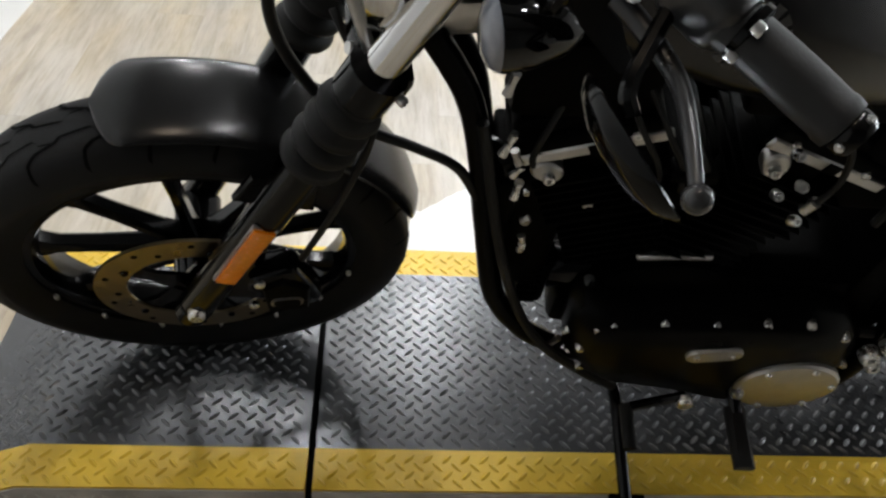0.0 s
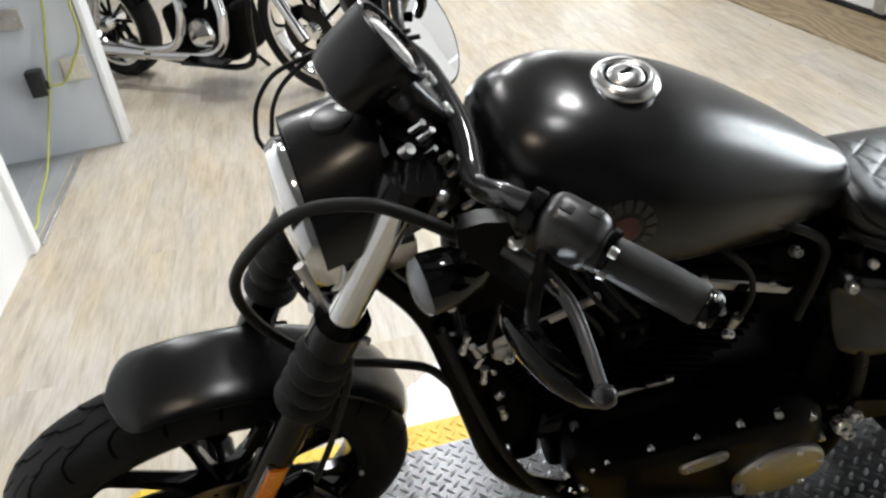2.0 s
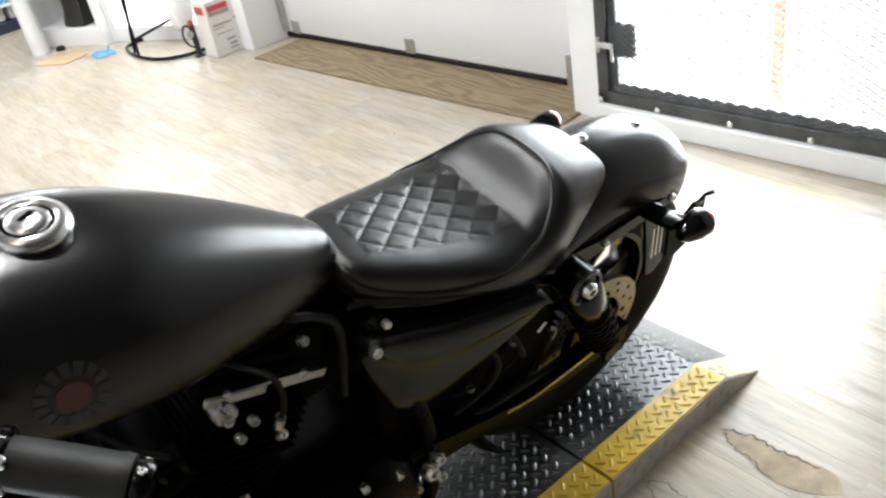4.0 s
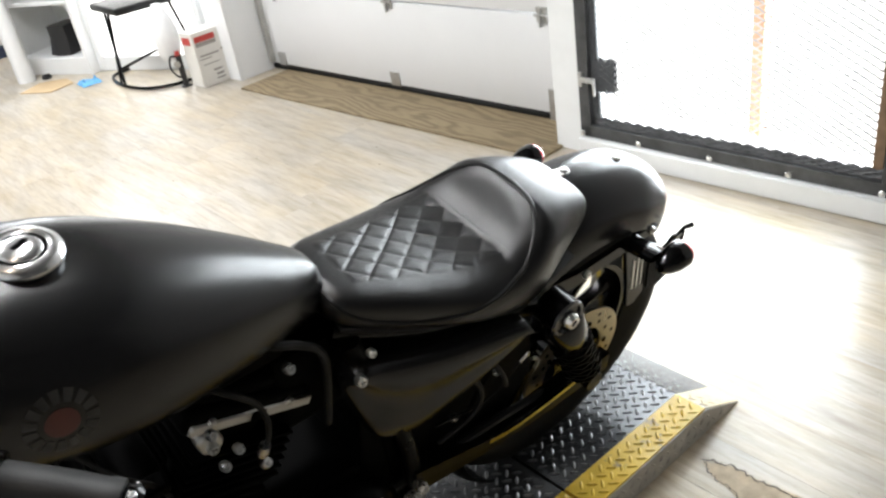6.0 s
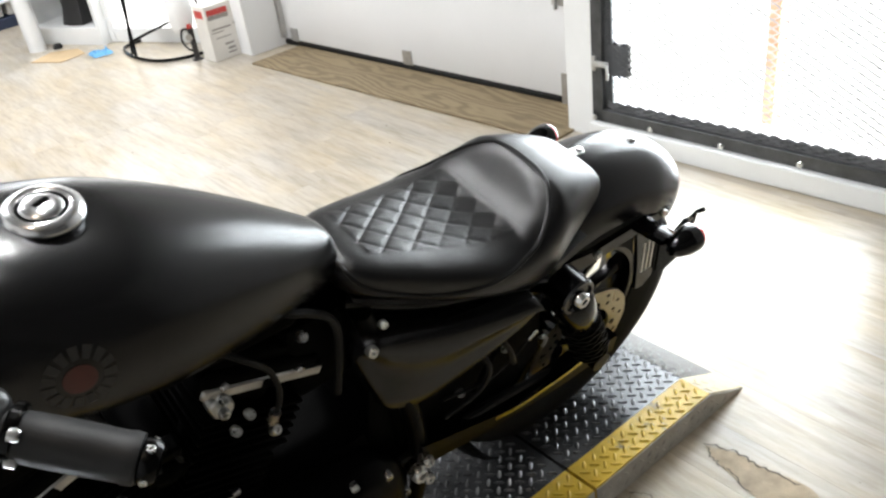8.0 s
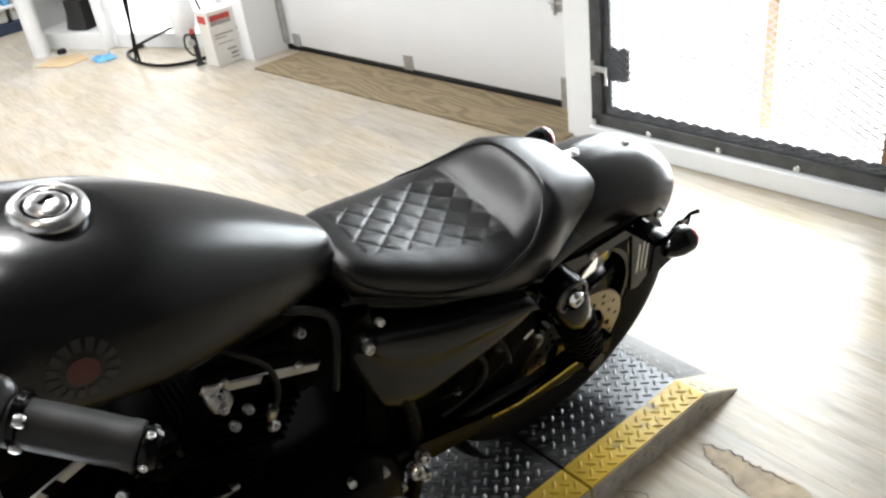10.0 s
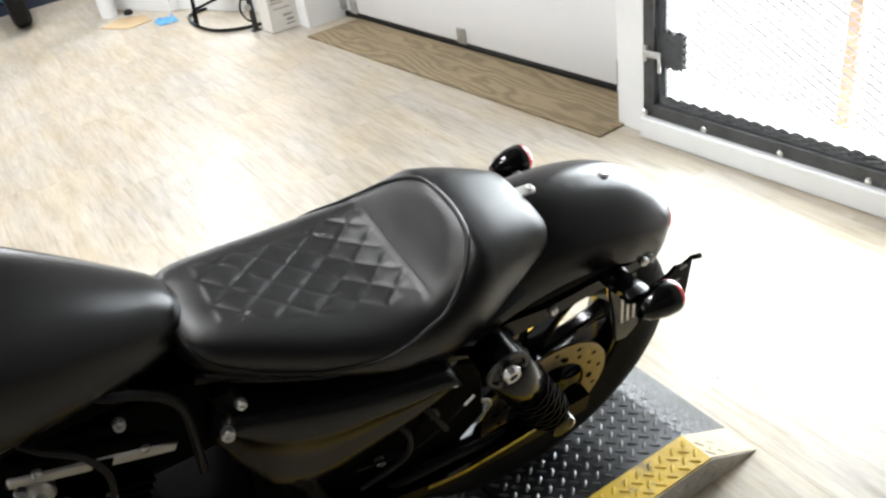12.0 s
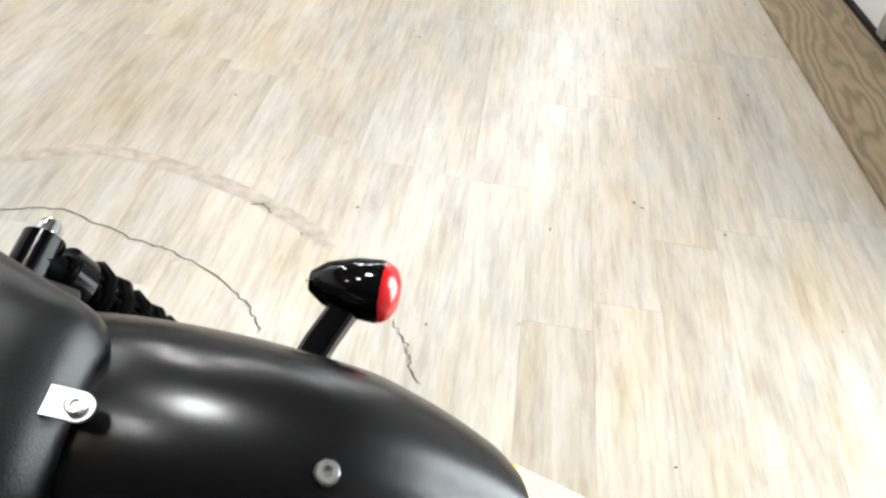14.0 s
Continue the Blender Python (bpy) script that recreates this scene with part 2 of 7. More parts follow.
RED_MARK = surface("red_badge", (0.08, 0.012, 0.008), 0.45, vary=0.2, scale=60.0)
GREY_MARK = surface("grey_badge", (0.022, 0.022, 0.0215), 0.5, vary=0.25, scale=80.0)
CARD_WHITE = surface("printed_carton_white", (0.72, 0.7, 0.66), 0.6, vary=0.06, scale=8.0)
CARD_RED = surface("printed_carton_red", (0.5, 0.06, 0.05), 0.55, vary=0.1, scale=20.0)
CARD_GREY = surface("printed_carton_grey", (0.3, 0.28, 0.26), 0.6, vary=0.15, scale=20.0)
CARDBOARD = surface("brown_cardboard", (0.5, 0.37, 0.22), 0.8, vary=0.12, scale=6.0)
CLOTH_BLUE = surface("blue_cloth", (0.13, 0.36, 0.62), 0.85, vary=0.25, scale=16.0, bump=0.4, bump_scale=140)
CORD_GREEN = surface("yellow_green_cord", (0.45, 0.47, 0.09), 0.5, vary=0.1, scale=30.0)
PLASTIC_BLACK = surface("black_plastic", (0.02, 0.02, 0.021), 0.45, vary=0.2, scale=12.0)
OUTLET = surface("outlet_plastic", (0.68, 0.64, 0.56), 0.45, vary=0.05)
MESH_GREY = surface("weathered_mesh_steel", (0.3, 0.295, 0.29), 0.6, 0.2, vary=0.25, scale=20.0)
BAG_WHITE = surface("white_plastic_film", (0.85, 0.86, 0.87), 0.35, vary=0.04, scale=20.0, bump=0.4, bump_scale=60)
SHELF_NAVY = surface("navy_laminate", (0.02, 0.03, 0.06), 0.5, vary=0.15, scale=8.0)
PATCH = surface("white_underlay", (0.74, 0.74, 0.73), 0.75, vary=0.1, scale=14.0, bump=0.5, bump_scale=90)
CRACK = surface("crack_dark", (0.09, 0.075, 0.06), 0.8, vary=0.3, scale=40.0)
BARE_BROWN = surface("worn_through_vinyl", (0.44, 0.35, 0.24), 0.7, vary=0.25, scale=20.0, bump=0.3, bump_scale=120)
TYRE_SCUFF = surface("tyre_scuffed_vinyl", (0.385, 0.335, 0.27), 0.5, vary=0.3, scale=25.0)
SCUFF = surface("scuffed_vinyl", (0.4, 0.35, 0.28), 0.5, vary=0.25, scale=15.0)
DAYLIGHT = glow("daylight_beyond", (1.0, 0.99, 0.97), 2.4)
OVERCAST = glow("overcast_daylight", (1.0, 0.995, 0.98), 2.0)
ORANGE_POST = surface("orange_brown_brick", (0.42, 0.23, 0.14), 0.8, vary=0.15, scale=12.0, bump=0.3)
TUBE_GLOW = glow("lit_tube", (1.0, 0.95, 0.86), 9.0)

# ---- mesh kit ----
class Shape:
    """Vertices and faces gathered before they become one mesh."""

    def __init__(self):
        self.v, self.f = [], []

    def add(self, verts, faces):
        k = len(self.v)
        self.v += [tuple(p) for p in verts]
        self.f += [tuple(i + k for i in q) for q in faces]
        return self

    def join(self, *others):
        for o in others:
            self.add(o.v, o.f)
        return self

    def moved(self, m):
        self.v = [tuple(m @ Vector(p)) for p in self.v]
        return self


def mesh_from(name, shape, material, crease=38):
    me = bpy.data.meshes.new(name)
    me.from_pydata(shape.v, [], shape.f)
    bm = bmesh.new()
    bm.from_mesh(me)
    bmesh.ops.recalc_face_normals(bm, faces=bm.faces)
    bm.to_mesh(me)
    bm.free()
    me.materials.append(material)
    me.shade_smooth()
    me.set_sharp_from_angle(angle=radians(crease))
    return me


def thing(name, at, label, category, group="", kind=""):
    ob = new(name)
    ob.empty_display_size = 0.05
    ob.matrix_world = at
    return tagged(ob, label, category, group, kind)


def part(name, shape, material, parent, label="", crease=38):
    ob = new(name, mesh_from(name, shape, material, crease))
    ob.parent = parent
    if label:
        ob["label"] = label
    return ob


def solid(name, shape, material, label, category="", kind="", group="", crease=38):
    return tagged(new(name, mesh_from(name, shape, material, crease)), label, category, group, kind)


def block(cx, cy, cz, sx, sy, sz, bevel=0.0, seg=1, m=None):
    bm = bmesh.new()
    bmesh.ops.create_cube(bm, size=1.0, matrix=Matrix.Translation((cx, cy, cz)) @ Matrix.Diagonal((sx, sy, sz, 1)))
    if bevel:
        bmesh.ops.bevel(bm, geom=bm.edges[:], offset=bevel, segments=seg, affect="EDGES", profile=0.5)
    bm.verts.index_update()
    s = Shape().add([v.co[:] for v in bm.verts], [[v.index for v in f.verts] for f in bm.faces])
    bm.free()
    return s.moved(m) if m else s


def frame_of(a, b):
    """Two directions square to the way from a to b."""
    d = (Vector(b) - Vector(a)).normalized()
    u = d.orthogonal().normalized() if abs(d.y) > 0.95 else d.cross(Vector((0, 1, 0))).normalized()
    return d, u, d.cross(u)


def rod(a, b, r, r2=None, n=14):
    a, b = Vector(a), Vector(b)
    r2 = r if r2 is None else r2
    d, u, w = frame_of(a, b)
    ring = [(math.cos(2 * math.pi * k / n), math.sin(2 * math.pi * k / n)) for k in range(n)]
    v = [a + (u * c + w * s) * r for c, s in ring] + [b + (u * c + w * s) * r2 for c, s in ring]
    f = [(k, (k + 1) % n, n + (k + 1) % n, n + k) for k in range(n)]
    return Shape().add(v, f + [tuple(range(n - 1, -1, -1)), tuple(range(n, 2 * n))])


def smooth_line(points, steps=6):
    p = [Vector(q) for q in points]
    if len(p) < 3:
        return p
    p = [2 * p[0] - p[1]] + p + [2 * p[-1] - p[-2]]
    out = []
    for k in range(1, len(p) - 2):
        a, b, c, d = p[k - 1], p[k], p[k + 1], p[k + 2]
        for s in range(steps):
            t = s / steps
            out.append(0.5 * (2 * b + (c - a) * t + (2 * a - 5 * b + 4 * c - d) * t * t + (3 * b - a - 3 * c + d) * t**3))
    return out + [p[-2]]


def tube(points, r, n=10, steps=6, radii=None):
    line = smooth_line(points, steps)
    v, f = [], []
    up = None
    for k, q in enumerate(line):
        d = (line[min(k + 1, len(line) - 1)] - line[max(k - 1, 0)]).normalized()
        up = d.orthogonal().normalized() if up is None else (up - d * up.dot(d)).normalized()
        w = d.cross(up)
        rr = r if radii is None else radii[0] + (radii[1] - radii[0]) * k / (len(line) - 1)
        v += [q + (up * math.cos(2 * math.pi * i / n) + w * math.sin(2 * math.pi * i / n)) * rr for i in range(n)]
    for k in range(len(line) - 1):
        f += [(k * n + i, k * n + (i + 1) % n, (k + 1) * n + (i + 1) % n, (k + 1) * n + i) for i in range(n)]
    f += [tuple(range(n - 1, -1, -1)), tuple(range((len(line) - 1) * n, len(line) * n))]
    return Shape().add(v, f)


def lathe(profile, origin, axis, n=32, closed=False):
    """Turns (radius, way along the axis) round the axis."""
    o, d = Vector(origin), Vector(axis).normalized()
    u = d.orthogonal().normalized()
    w = d.cross(u)
    v, f, m = [], [], len(profile)
    for k in range(n):
        c, s = math.cos(2 * math.pi * k / n), math.sin(2 * math.pi * k / n)
        v += [o + d * h + (u * c + w * s) * r for r, h in profile]
    for k in range(n):
        j = (k + 1) % n
        for i in range(m if closed else m - 1):
            i2 = (i + 1) % m
            f.append((k * m + i, j * m + i, j * m + i2, k * m + i2))
    if not closed:
        for i in (0, m - 1):
            if profile[i][0] > 1e-5:
                f.append(tuple(k * m + i for k in range(n)))
    return Shape().add(v, f)


def loft(rings, close=True, caps=True):
    n = len(rings[0])
    v, f = [p for ring in rings for p in ring], []
    for k in range(len(rings) - 1):
        for i in range(n if close else n - 1):
            f.append((k * n + i, k * n + (i + 1) % n, (k + 1) * n + (i + 1) % n, (k + 1) * n + i))
    if caps and close:
        f += [tuple(range(n - 1, -1, -1)), tuple(range((len(rings) - 1) * n, len(rings) * n))]
    return Shape().add(v, f)


def slab(outline, a, b, bevel=0.0):
    """A flat piece: its outline as (x, z), between y = a and y = b."""
    s = Shape()
    n = len(outline)
    if bevel:
        cx, cz = sum(p[0] for p in outline) / n, sum(p[1] for p in outline) / n
        inner = []
        for x, z in outline:
            d = math.hypot(x - cx, z - cz) or 1
            inner.append((x - (x - cx) / d * bevel, z - (z - cz) / d * bevel))
        sg = bevel if b > a else -bevel
        rows = [(inner, a), (outline, a + sg), (outline, b - sg), (inner, b)]
    else:
        rows = [(outline, a), (outline, b)]
    return loft([[(x, y, z) for x, z in o] for o, y in rows])


def obround(x0, z0, x1, z1, r, n=8):
    """The outline of a bar with round ends, as (x, z)."""
    ang = math.atan2(z1 - z0, x1 - x0)
    out = [(x1 + r * math.cos(ang - math.pi / 2 + math.pi * k / n), z1 + r * math.sin(ang - math.pi / 2 + math.pi * k / n)) for k in range(n + 1)]
    out += [(x0 + r * math.cos(ang + math.pi / 2 + math.pi * k / n), z0 + r * math.sin(ang + math.pi / 2 + math.pi * k / n)) for k in range(n + 1)]
    return out


def disc_outline(x, z, r, n=20):
    return [(x + r * math.cos(2 * math.pi * k / n), z + r * math.sin(2 * math.pi * k / n)) for k in range(n)]


def shell(shape_grid, thick):
    """A sheet given as rows of points, with its own thickness inwards (towards the centre line of each row)."""
    rows, n = shape_grid, len(shape_grid[0])
    v, f = [p for row in rows for p in row], []
    base = len(v)
    for row in rows:
        c = sum((Vector(p) for p in row), Vector()) / n
        v += [tuple(Vector(p) + (c - Vector(p)).normalized() * thick) for p in row]
    m = len(rows)
    for k in range(m - 1):
        for i in range(n - 1):
            q = (k * n + i, k * n + i + 1, (k + 1) * n + i + 1, (k + 1) * n + i)
            f += [q, tuple(base + j for j in reversed(q))]
    for k in range(m - 1):
        for i in (0, n - 1):
            f.append((k * n + i, (k + 1) * n + i, base + (k + 1) * n + i, base + k * n + i))
    for i in range(n - 1):
        for k in (0, m - 1):
            f.append((k * n + i, k * n + i + 1, base + k * n + i + 1, base + k * n + i))
    return Shape().add(v, f)

# ---- the room ----
floor = solid("floor", block(1.0, 2.3, -0.03, 8.6, 11.2, 0.04), DARK_FLOOR, "wood-look vinyl plank floor, scuffed and lightly cracked", "floor", "structure")
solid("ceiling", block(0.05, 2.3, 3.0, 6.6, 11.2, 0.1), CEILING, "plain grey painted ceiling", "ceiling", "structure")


def wall(name, x0, y0, x1, y1, z0, z1, thick, material, label):
    """A wall whose visible face runs from (x0, y0) to (x1, y1); its thickness goes to the right of that way."""
    a, b = Vector((x0, y0, 0)), Vector((x1, y1, 0))
    d = (b - a).normalized()
    n = Vector((d.y, -d.x, 0)) * thick
    low = [a, b, b + n, a + n]
    ring = lambda z: [(p.x, p.y, z) for p in low]
    return solid(name, loft([ring(z0), ring(z1)]), material, label, "wall", "structure")


HIGH = 2.95
wall("wall_west", -0.872, 1.84, -0.998, -3.2, 0, HIGH, 0.12, WHITE_WALL, "smooth white painted wall beside a doorway")
wall("wall_west_lintel", -0.845, 2.76, -0.872, 1.84, 2.08, HIGH, 0.12, WHITE_WALL, "white painted wall over the doorway")
wall("wall_partition", -0.66, 2.76, -3.2, 2.74, 0, HIGH, 0.13, GREY_WALL, "pale painted partition wall with an outlet")
wall("wall_side_room", -3.2, 2.74, -3.2, -3.2, 0, HIGH, -0.1, WHITE_WALL, "white wall of the side room")
wall("wall_far_west", -3.2, 7.8, -3.2, 2.87, 0, HIGH, 0.1, WHITE_WALL, "white wall at the far side")
wall("wall_north", 5.2, 7.8, -3.2, 7.8, 0, HIGH, 0.1, WHITE_WALL, "white wall at the far end")
wall("wall_south", -3.2, -3.2, 5.2, -3.2, 0, HIGH, 0.1, DIMMED_WALL, "unseen wall at the back of the shop, darkened to dim reflections")

# trim of the doorway and the end of the partition
solid("trim_jamb", block(-0.862, 1.815, 1.04, 0.03, 0.07, 2.08, 0.004), WHITE_TRIM, "white gloss door casing", "door casing", "structure")
solid("trim_partition_end", block(-0.648, 2.815, HIGH / 2, 0.024, 0.145, HIGH, 0.004), WHITE_TRIM, "white corner trim on the partition's end", "corner trim", "structure")
solid("door_sill", block(-0.845, 2.29, 0.006, 0.022, 0.9, 0.012, 0.003), ZINC, "thin metal threshold strip in the doorway", "threshold", "structure")
solid("side_room_floor", block(-2.12, -0.2, 0.001, 2.2, 5.9, 0.004).join(block(-0.945, 2.3, 0.001, 0.14, 0.9, 0.004)), SIDE_FLOOR, "dark bare floor of the side room", "floor", "structure")

# garage door and its wall: y runs along the door, x out of the room
GD = pose(3.094, 1.40, 0, 0, 0, 4.63)
gd = thing("garage_door", GD, "white sectional garage door with steel hinges, closed", "garage door")
for k in range(5):
    z0 = 0.035 + k * 0.455
    part("section", block(0.03, 1.0, z0 + 0.227, 0.045, 2.46, 0.447, 0.006, 2), DOOR_WHITE, gd)
part("bottom_seal", block(0.03, 1.0, 0.018, 0.05, 2.46, 0.034, 0.008), RUBBER, gd, "black rubber bottom seal")


def hinge(parent, y, z):
    h = part("hinge", block(0.004, y, z, 0.008, 0.06, 0.07, 0.002), ZINC, parent, "galvanised hinge plate")
    part("hinge_pin", rod((-0.006, y - 0.035, z), (-0.006, y + 0.035, z), 0.007, n=8), ZINC, h)
    part("hinge_flange", slab([(-0.02, z - 0.05), (0.002, z - 0.05), (0.002, z + 0.03), (-0.012, z + 0.03)], y - 0.003, y + 0.003), ZINC, h)


for y in (0.02, 1.02, 2.02):
    for k in (1, 2, 3, 4):
        hinge(gd, y, 0.033 + k * 0.455)
for y in (-0.02, 1.06, 2.1):
    part("bottom_bracket", block(0.002, y, 0.075, 0.008, 0.07, 0.08 if y > 0.5 else 0.16, 0.002), ZINC, gd, "galvanised bottom bracket")
for y in (-0.135, 2.2):
    part("track", block(0.0, y, 1.05, 0.05, 0.03, 2.0, 0.004), ZINC, gd, "galvanised door track")


def on_line(m, shape):
    return shape.moved(m)


solid("wall_garage_header", on_line(GD, block(0.03, 1.0, 2.63, 0.12, 2.7, 0.64)), WHITE_WALL, "white wall over the garage door", "wall", "structure")
solid("garage_post", on_line(GD, block(-0.1, 2.32, 1.47, 0.3, 0.2, 2.95, 0.006)), WHITE_WALL, "white boxed post at the garage door's side", "post", "structure")
solid("wall_garage_far", on_line(GD, block(0.15, 4.0, 1.47, 0.12, 3.3, 2.95)), WHITE_WALL, "white wall past the garage door", "wall", "structure")
solid("plywood_strip", on_line(GD, block(-0.17, 0.93, 0.005, 0.36, 2.29, 0.01, 0.0015)), PLY, "worn plywood board along the garage door's foot", "plywood", "structure")

# mesh gate and its wall
MG = pose(2.904, 1.057, 0, 0, 0, 3.66)
solid("gate_jamb", on_line(MG, block(0.112, 0.072, 1.47, 0.22, 0.144, 2.95, 0.006)), WHITE_TRIM, "white painted jamb beside the mesh gate", "door jamb", "structure")
solid("gate_sill", on_line(MG, block(0.058, -0.62, 0.041, 0.19, 1.24, 0.082, 0.006)), WHITE_TRIM, "white painted timber sill under the mesh gate", "sill", "structure")
solid("wall_gate_header", on_line(MG, block(0.1, -0.6, 2.56, 0.2, 1.5, 0.78)), WHITE_WALL, "white wall over the mesh gate", "wall", "structure")
solid("wall_east", on_line(MG, block(0.1, -2.75, 1.47, 0.2, 3.1, 2.95)), WHITE_WALL, "white wall beside the mesh gate", "wall", "structure")
solid("backdrop", block(3.42, 0.35, 1.2, 0.02, 2.4, 2.5), OVERCAST, "bright overcast daylight outside", "backdrop", "structure")
solid("ground", block(3.3, 0.35, -0.03, 0.5, 2.4, 0.05), surface("pale_concrete", (0.62, 0.6, 0.57), 0.8, vary=0.08, scale=3.0, bump=0.2), "pale concrete apron outside the gate", "ground", "structure")

solid("brick_post", block(3.36, 0.545, 1.2, 0.06, 0.05, 2.36, 0.004), ORANGE_POST, "orange-brown post outside behind the mesh gate", "post", "structure")

gate = thing("mesh_gate", MG, "dark steel gate with expanded metal mesh, closed", "gate")
for name, b in (("bottom_rail", block(0.0, -0.6, 0.108, 0.03, 1.2, 0.05, 0.003)), ("top_rail", block(0.0, -0.6, 2.1, 0.03, 1.2, 0.05, 0.003)),
                ("stile", block(0.0, -0.026, 1.1, 0.03, 0.05, 2.03, 0.003)), ("stile", block(0.004, -1.19, 1.1, 0.04, 0.05, 2.03, 0.003))):
    part(name, b, STEEL_DARK, gate)
part("angle_bar", block(0.02, -0.064, 1.1, 0.02, 0.036, 1.96, 0.003), STEEL_DARK, gate)
part("old_post", block(0.03, -1.14, 1.1, 0.04, 0.035, 1.96, 0.003), RUST_STEEL, gate, "rust-stained inner post")
for y in (-0.012, -0.276, -0.575, -0.868, -1.17):
    part("bolt", lathe([(0.012, 0), (0.012, 0.003), (0.008, 0.007), (0.0, 0.008)], (-0.015, y, 0.096), (-1, 0, 0), 10), BOLT, gate)
part("bolt", lathe([(0.012, 0), (0.012, 0.003), (0.008, 0.007), (0.0, 0.008)], (-0.015, -0.012, 0.31), (-1, 0, 0), 10), BOLT, gate)


def mesh_sheet(y0, y1, z0, z1, cw, ch, strand, x=0.018):
    """Expanded metal: two families of slanting strands that meet at the knuckles."""
    s = Shape()
    ny, nz = int((y1 - y0) / cw), int((z1 - z0) / ch)
    for j in range(nz):
        for i in range(ny):
            a = y0 + i * cw + (cw / 2 if j % 2 else 0)
            z = z0 + j * ch
            for sg in (-1, 1):
                p, q = (a, z), (a + sg * cw / 2, z + ch)
                if not (y0 <= q[0] <= y1):
                    continue
                h, d = strand / 2, 0.0025
                s.add([(x - d, p[0], p[1] - h), (x + d, p[0], p[1] + h), (x + d, q[0], q[1] + h), (x - d, q[0], q[1] - h),
                       (x + 0.001, p[0], p[1] - h), (x + 0.001, q[0], q[1] - h)], [(0, 1, 2, 3), (4, 1, 2, 5), (0, 4, 5, 3)])
    return s


part("mesh_panel", mesh_sheet(-1.165, -0.06, 0.13, 2.08, 0.05, 0.0135, 0.004), MESH_GREY, gate, "expanded metal mesh", 60)
part("mesh_backing", block(0.012, -0.6, 0.145, 0.006, 1.12, 0.03, 0.001), STEEL_DARK, gate)
part("mesh_edge", mesh_sheet(-1.165, -0.06, 0.134, 0.172, 0.05, 0.0088, 0.0082, 0.004), STEEL_DARK, gate, "dark doubled edge of the mesh", 60)
part("mesh_edge", mesh_sheet(-0.08, -0.05, 0.17, 1.9, 0.015, 0.0075, 0.0055, 0.006), STEEL_DARK, gate, "", 60)
part("lock_plate", mesh_sheet(-0.16, -0.05, 0.275, 0.405, 0.02, 0.006, 0.006, 0.006), STEEL_DARK, gate, "dark mesh patch behind the latch", 60)
part("lock_backing", block(0.026, -0.105, 0.34, 0.004, 0.11, 0.13, 0.001), STEEL_DARK, gate)
latch = part("latch", block(-0.022, -0.05, 0.325, 0.014, 0.075, 0.022, 0.003), ZINC, gate, "zinc gate latch")
part("latch_handle", tube([(-0.03, -0.05, 0.325), (-0.034, -0.085, 0.325), (-0.034, -0.092, 0.305), (-0.034, -0.092, 0.27)], 0.006, 8), ZINC, latch)
part("latch_bracket", block(-0.02, -0.018, 0.325, 0.012, 0.02, 0.06, 0.003), ZINC, latch)

# counter wall in the far corner with a bright window over it
CW = pose(2.26, 4.78, 0, 0, 0, 26.5)
solid("window_1", on_line(CW, block(0.55, 0.5, 1.62, 0.02, 0.8, 1.2)), DAYLIGHT, "window white with daylight over the counter", "window", "structure")
door = solid("door_1", on_line(CW, block(0.1, -0.36, 1.1, 0.01, 0.9, 2.0)), DAYLIGHT, "glass door white with daylight, closed", "glass door", "structure")
for name, b in (("door_stile", block(0.1, 0.115, 1.06, 0.045, 0.05, 2.12, 0.004)), ("door_stile", block(0.1, -0.835, 1.06, 0.045, 0.05, 2.12, 0.004)), ("door_rail", block(0.1, -0.36, 0.05, 0.045, 0.9, 0.1, 0.004)), ("door_rail", block(0.1, -0.36, 2.12, 0.045, 0.9, 0.05, 0.004))):
    part(name, on_line(CW, b), WHITE_TRIM, door, "white door frame")
solid("wall_over_door", on_line(CW, block(0.1, -0.36, 2.55, 0.06, 1.05, 0.8)), WHITE_WALL, "white wall over the glass door", "wall", "structure")
solid("wall_counter", on_line(CW, block(0.62, 0.0, 1.47, 0.08, 2.3, 2.95)), WHITE_WALL, "white wall behind the counter", "wall", "structure")

# ceiling lamps
for tx, ty in CEILING_LAMPS + WARM_LAMPS:
    lamp = thing("ceiling_light", pose(tx, ty, 2.95), "round white ceiling lamp, lit", "ceiling light", "ceiling lights")
    part("housing", lathe([(0.0, 0.0), (0.085, 0.0), (0.085, -0.05), (0.075, -0.06), (0.07, -0.05)], (0, 0, 0), (0, 0, 1), 28), WHITE_TRIM, lamp)
    part("diffuser", lathe([(0.07, -0.056), (0.04, -0.062), (0.0, -0.064)], (0, 0, 0), (0, 0, 1), 28), TUBE_GLOW, lamp)

# ---- tread plate ramp ----
X0, X1, X2, X3, X4, X5 = -0.452, -0.29, 0.164, 1.402, 1.808, 1.946
Y0, Y1, STRIP, DECK = -0.238, 0.366, 0.08, 0.072


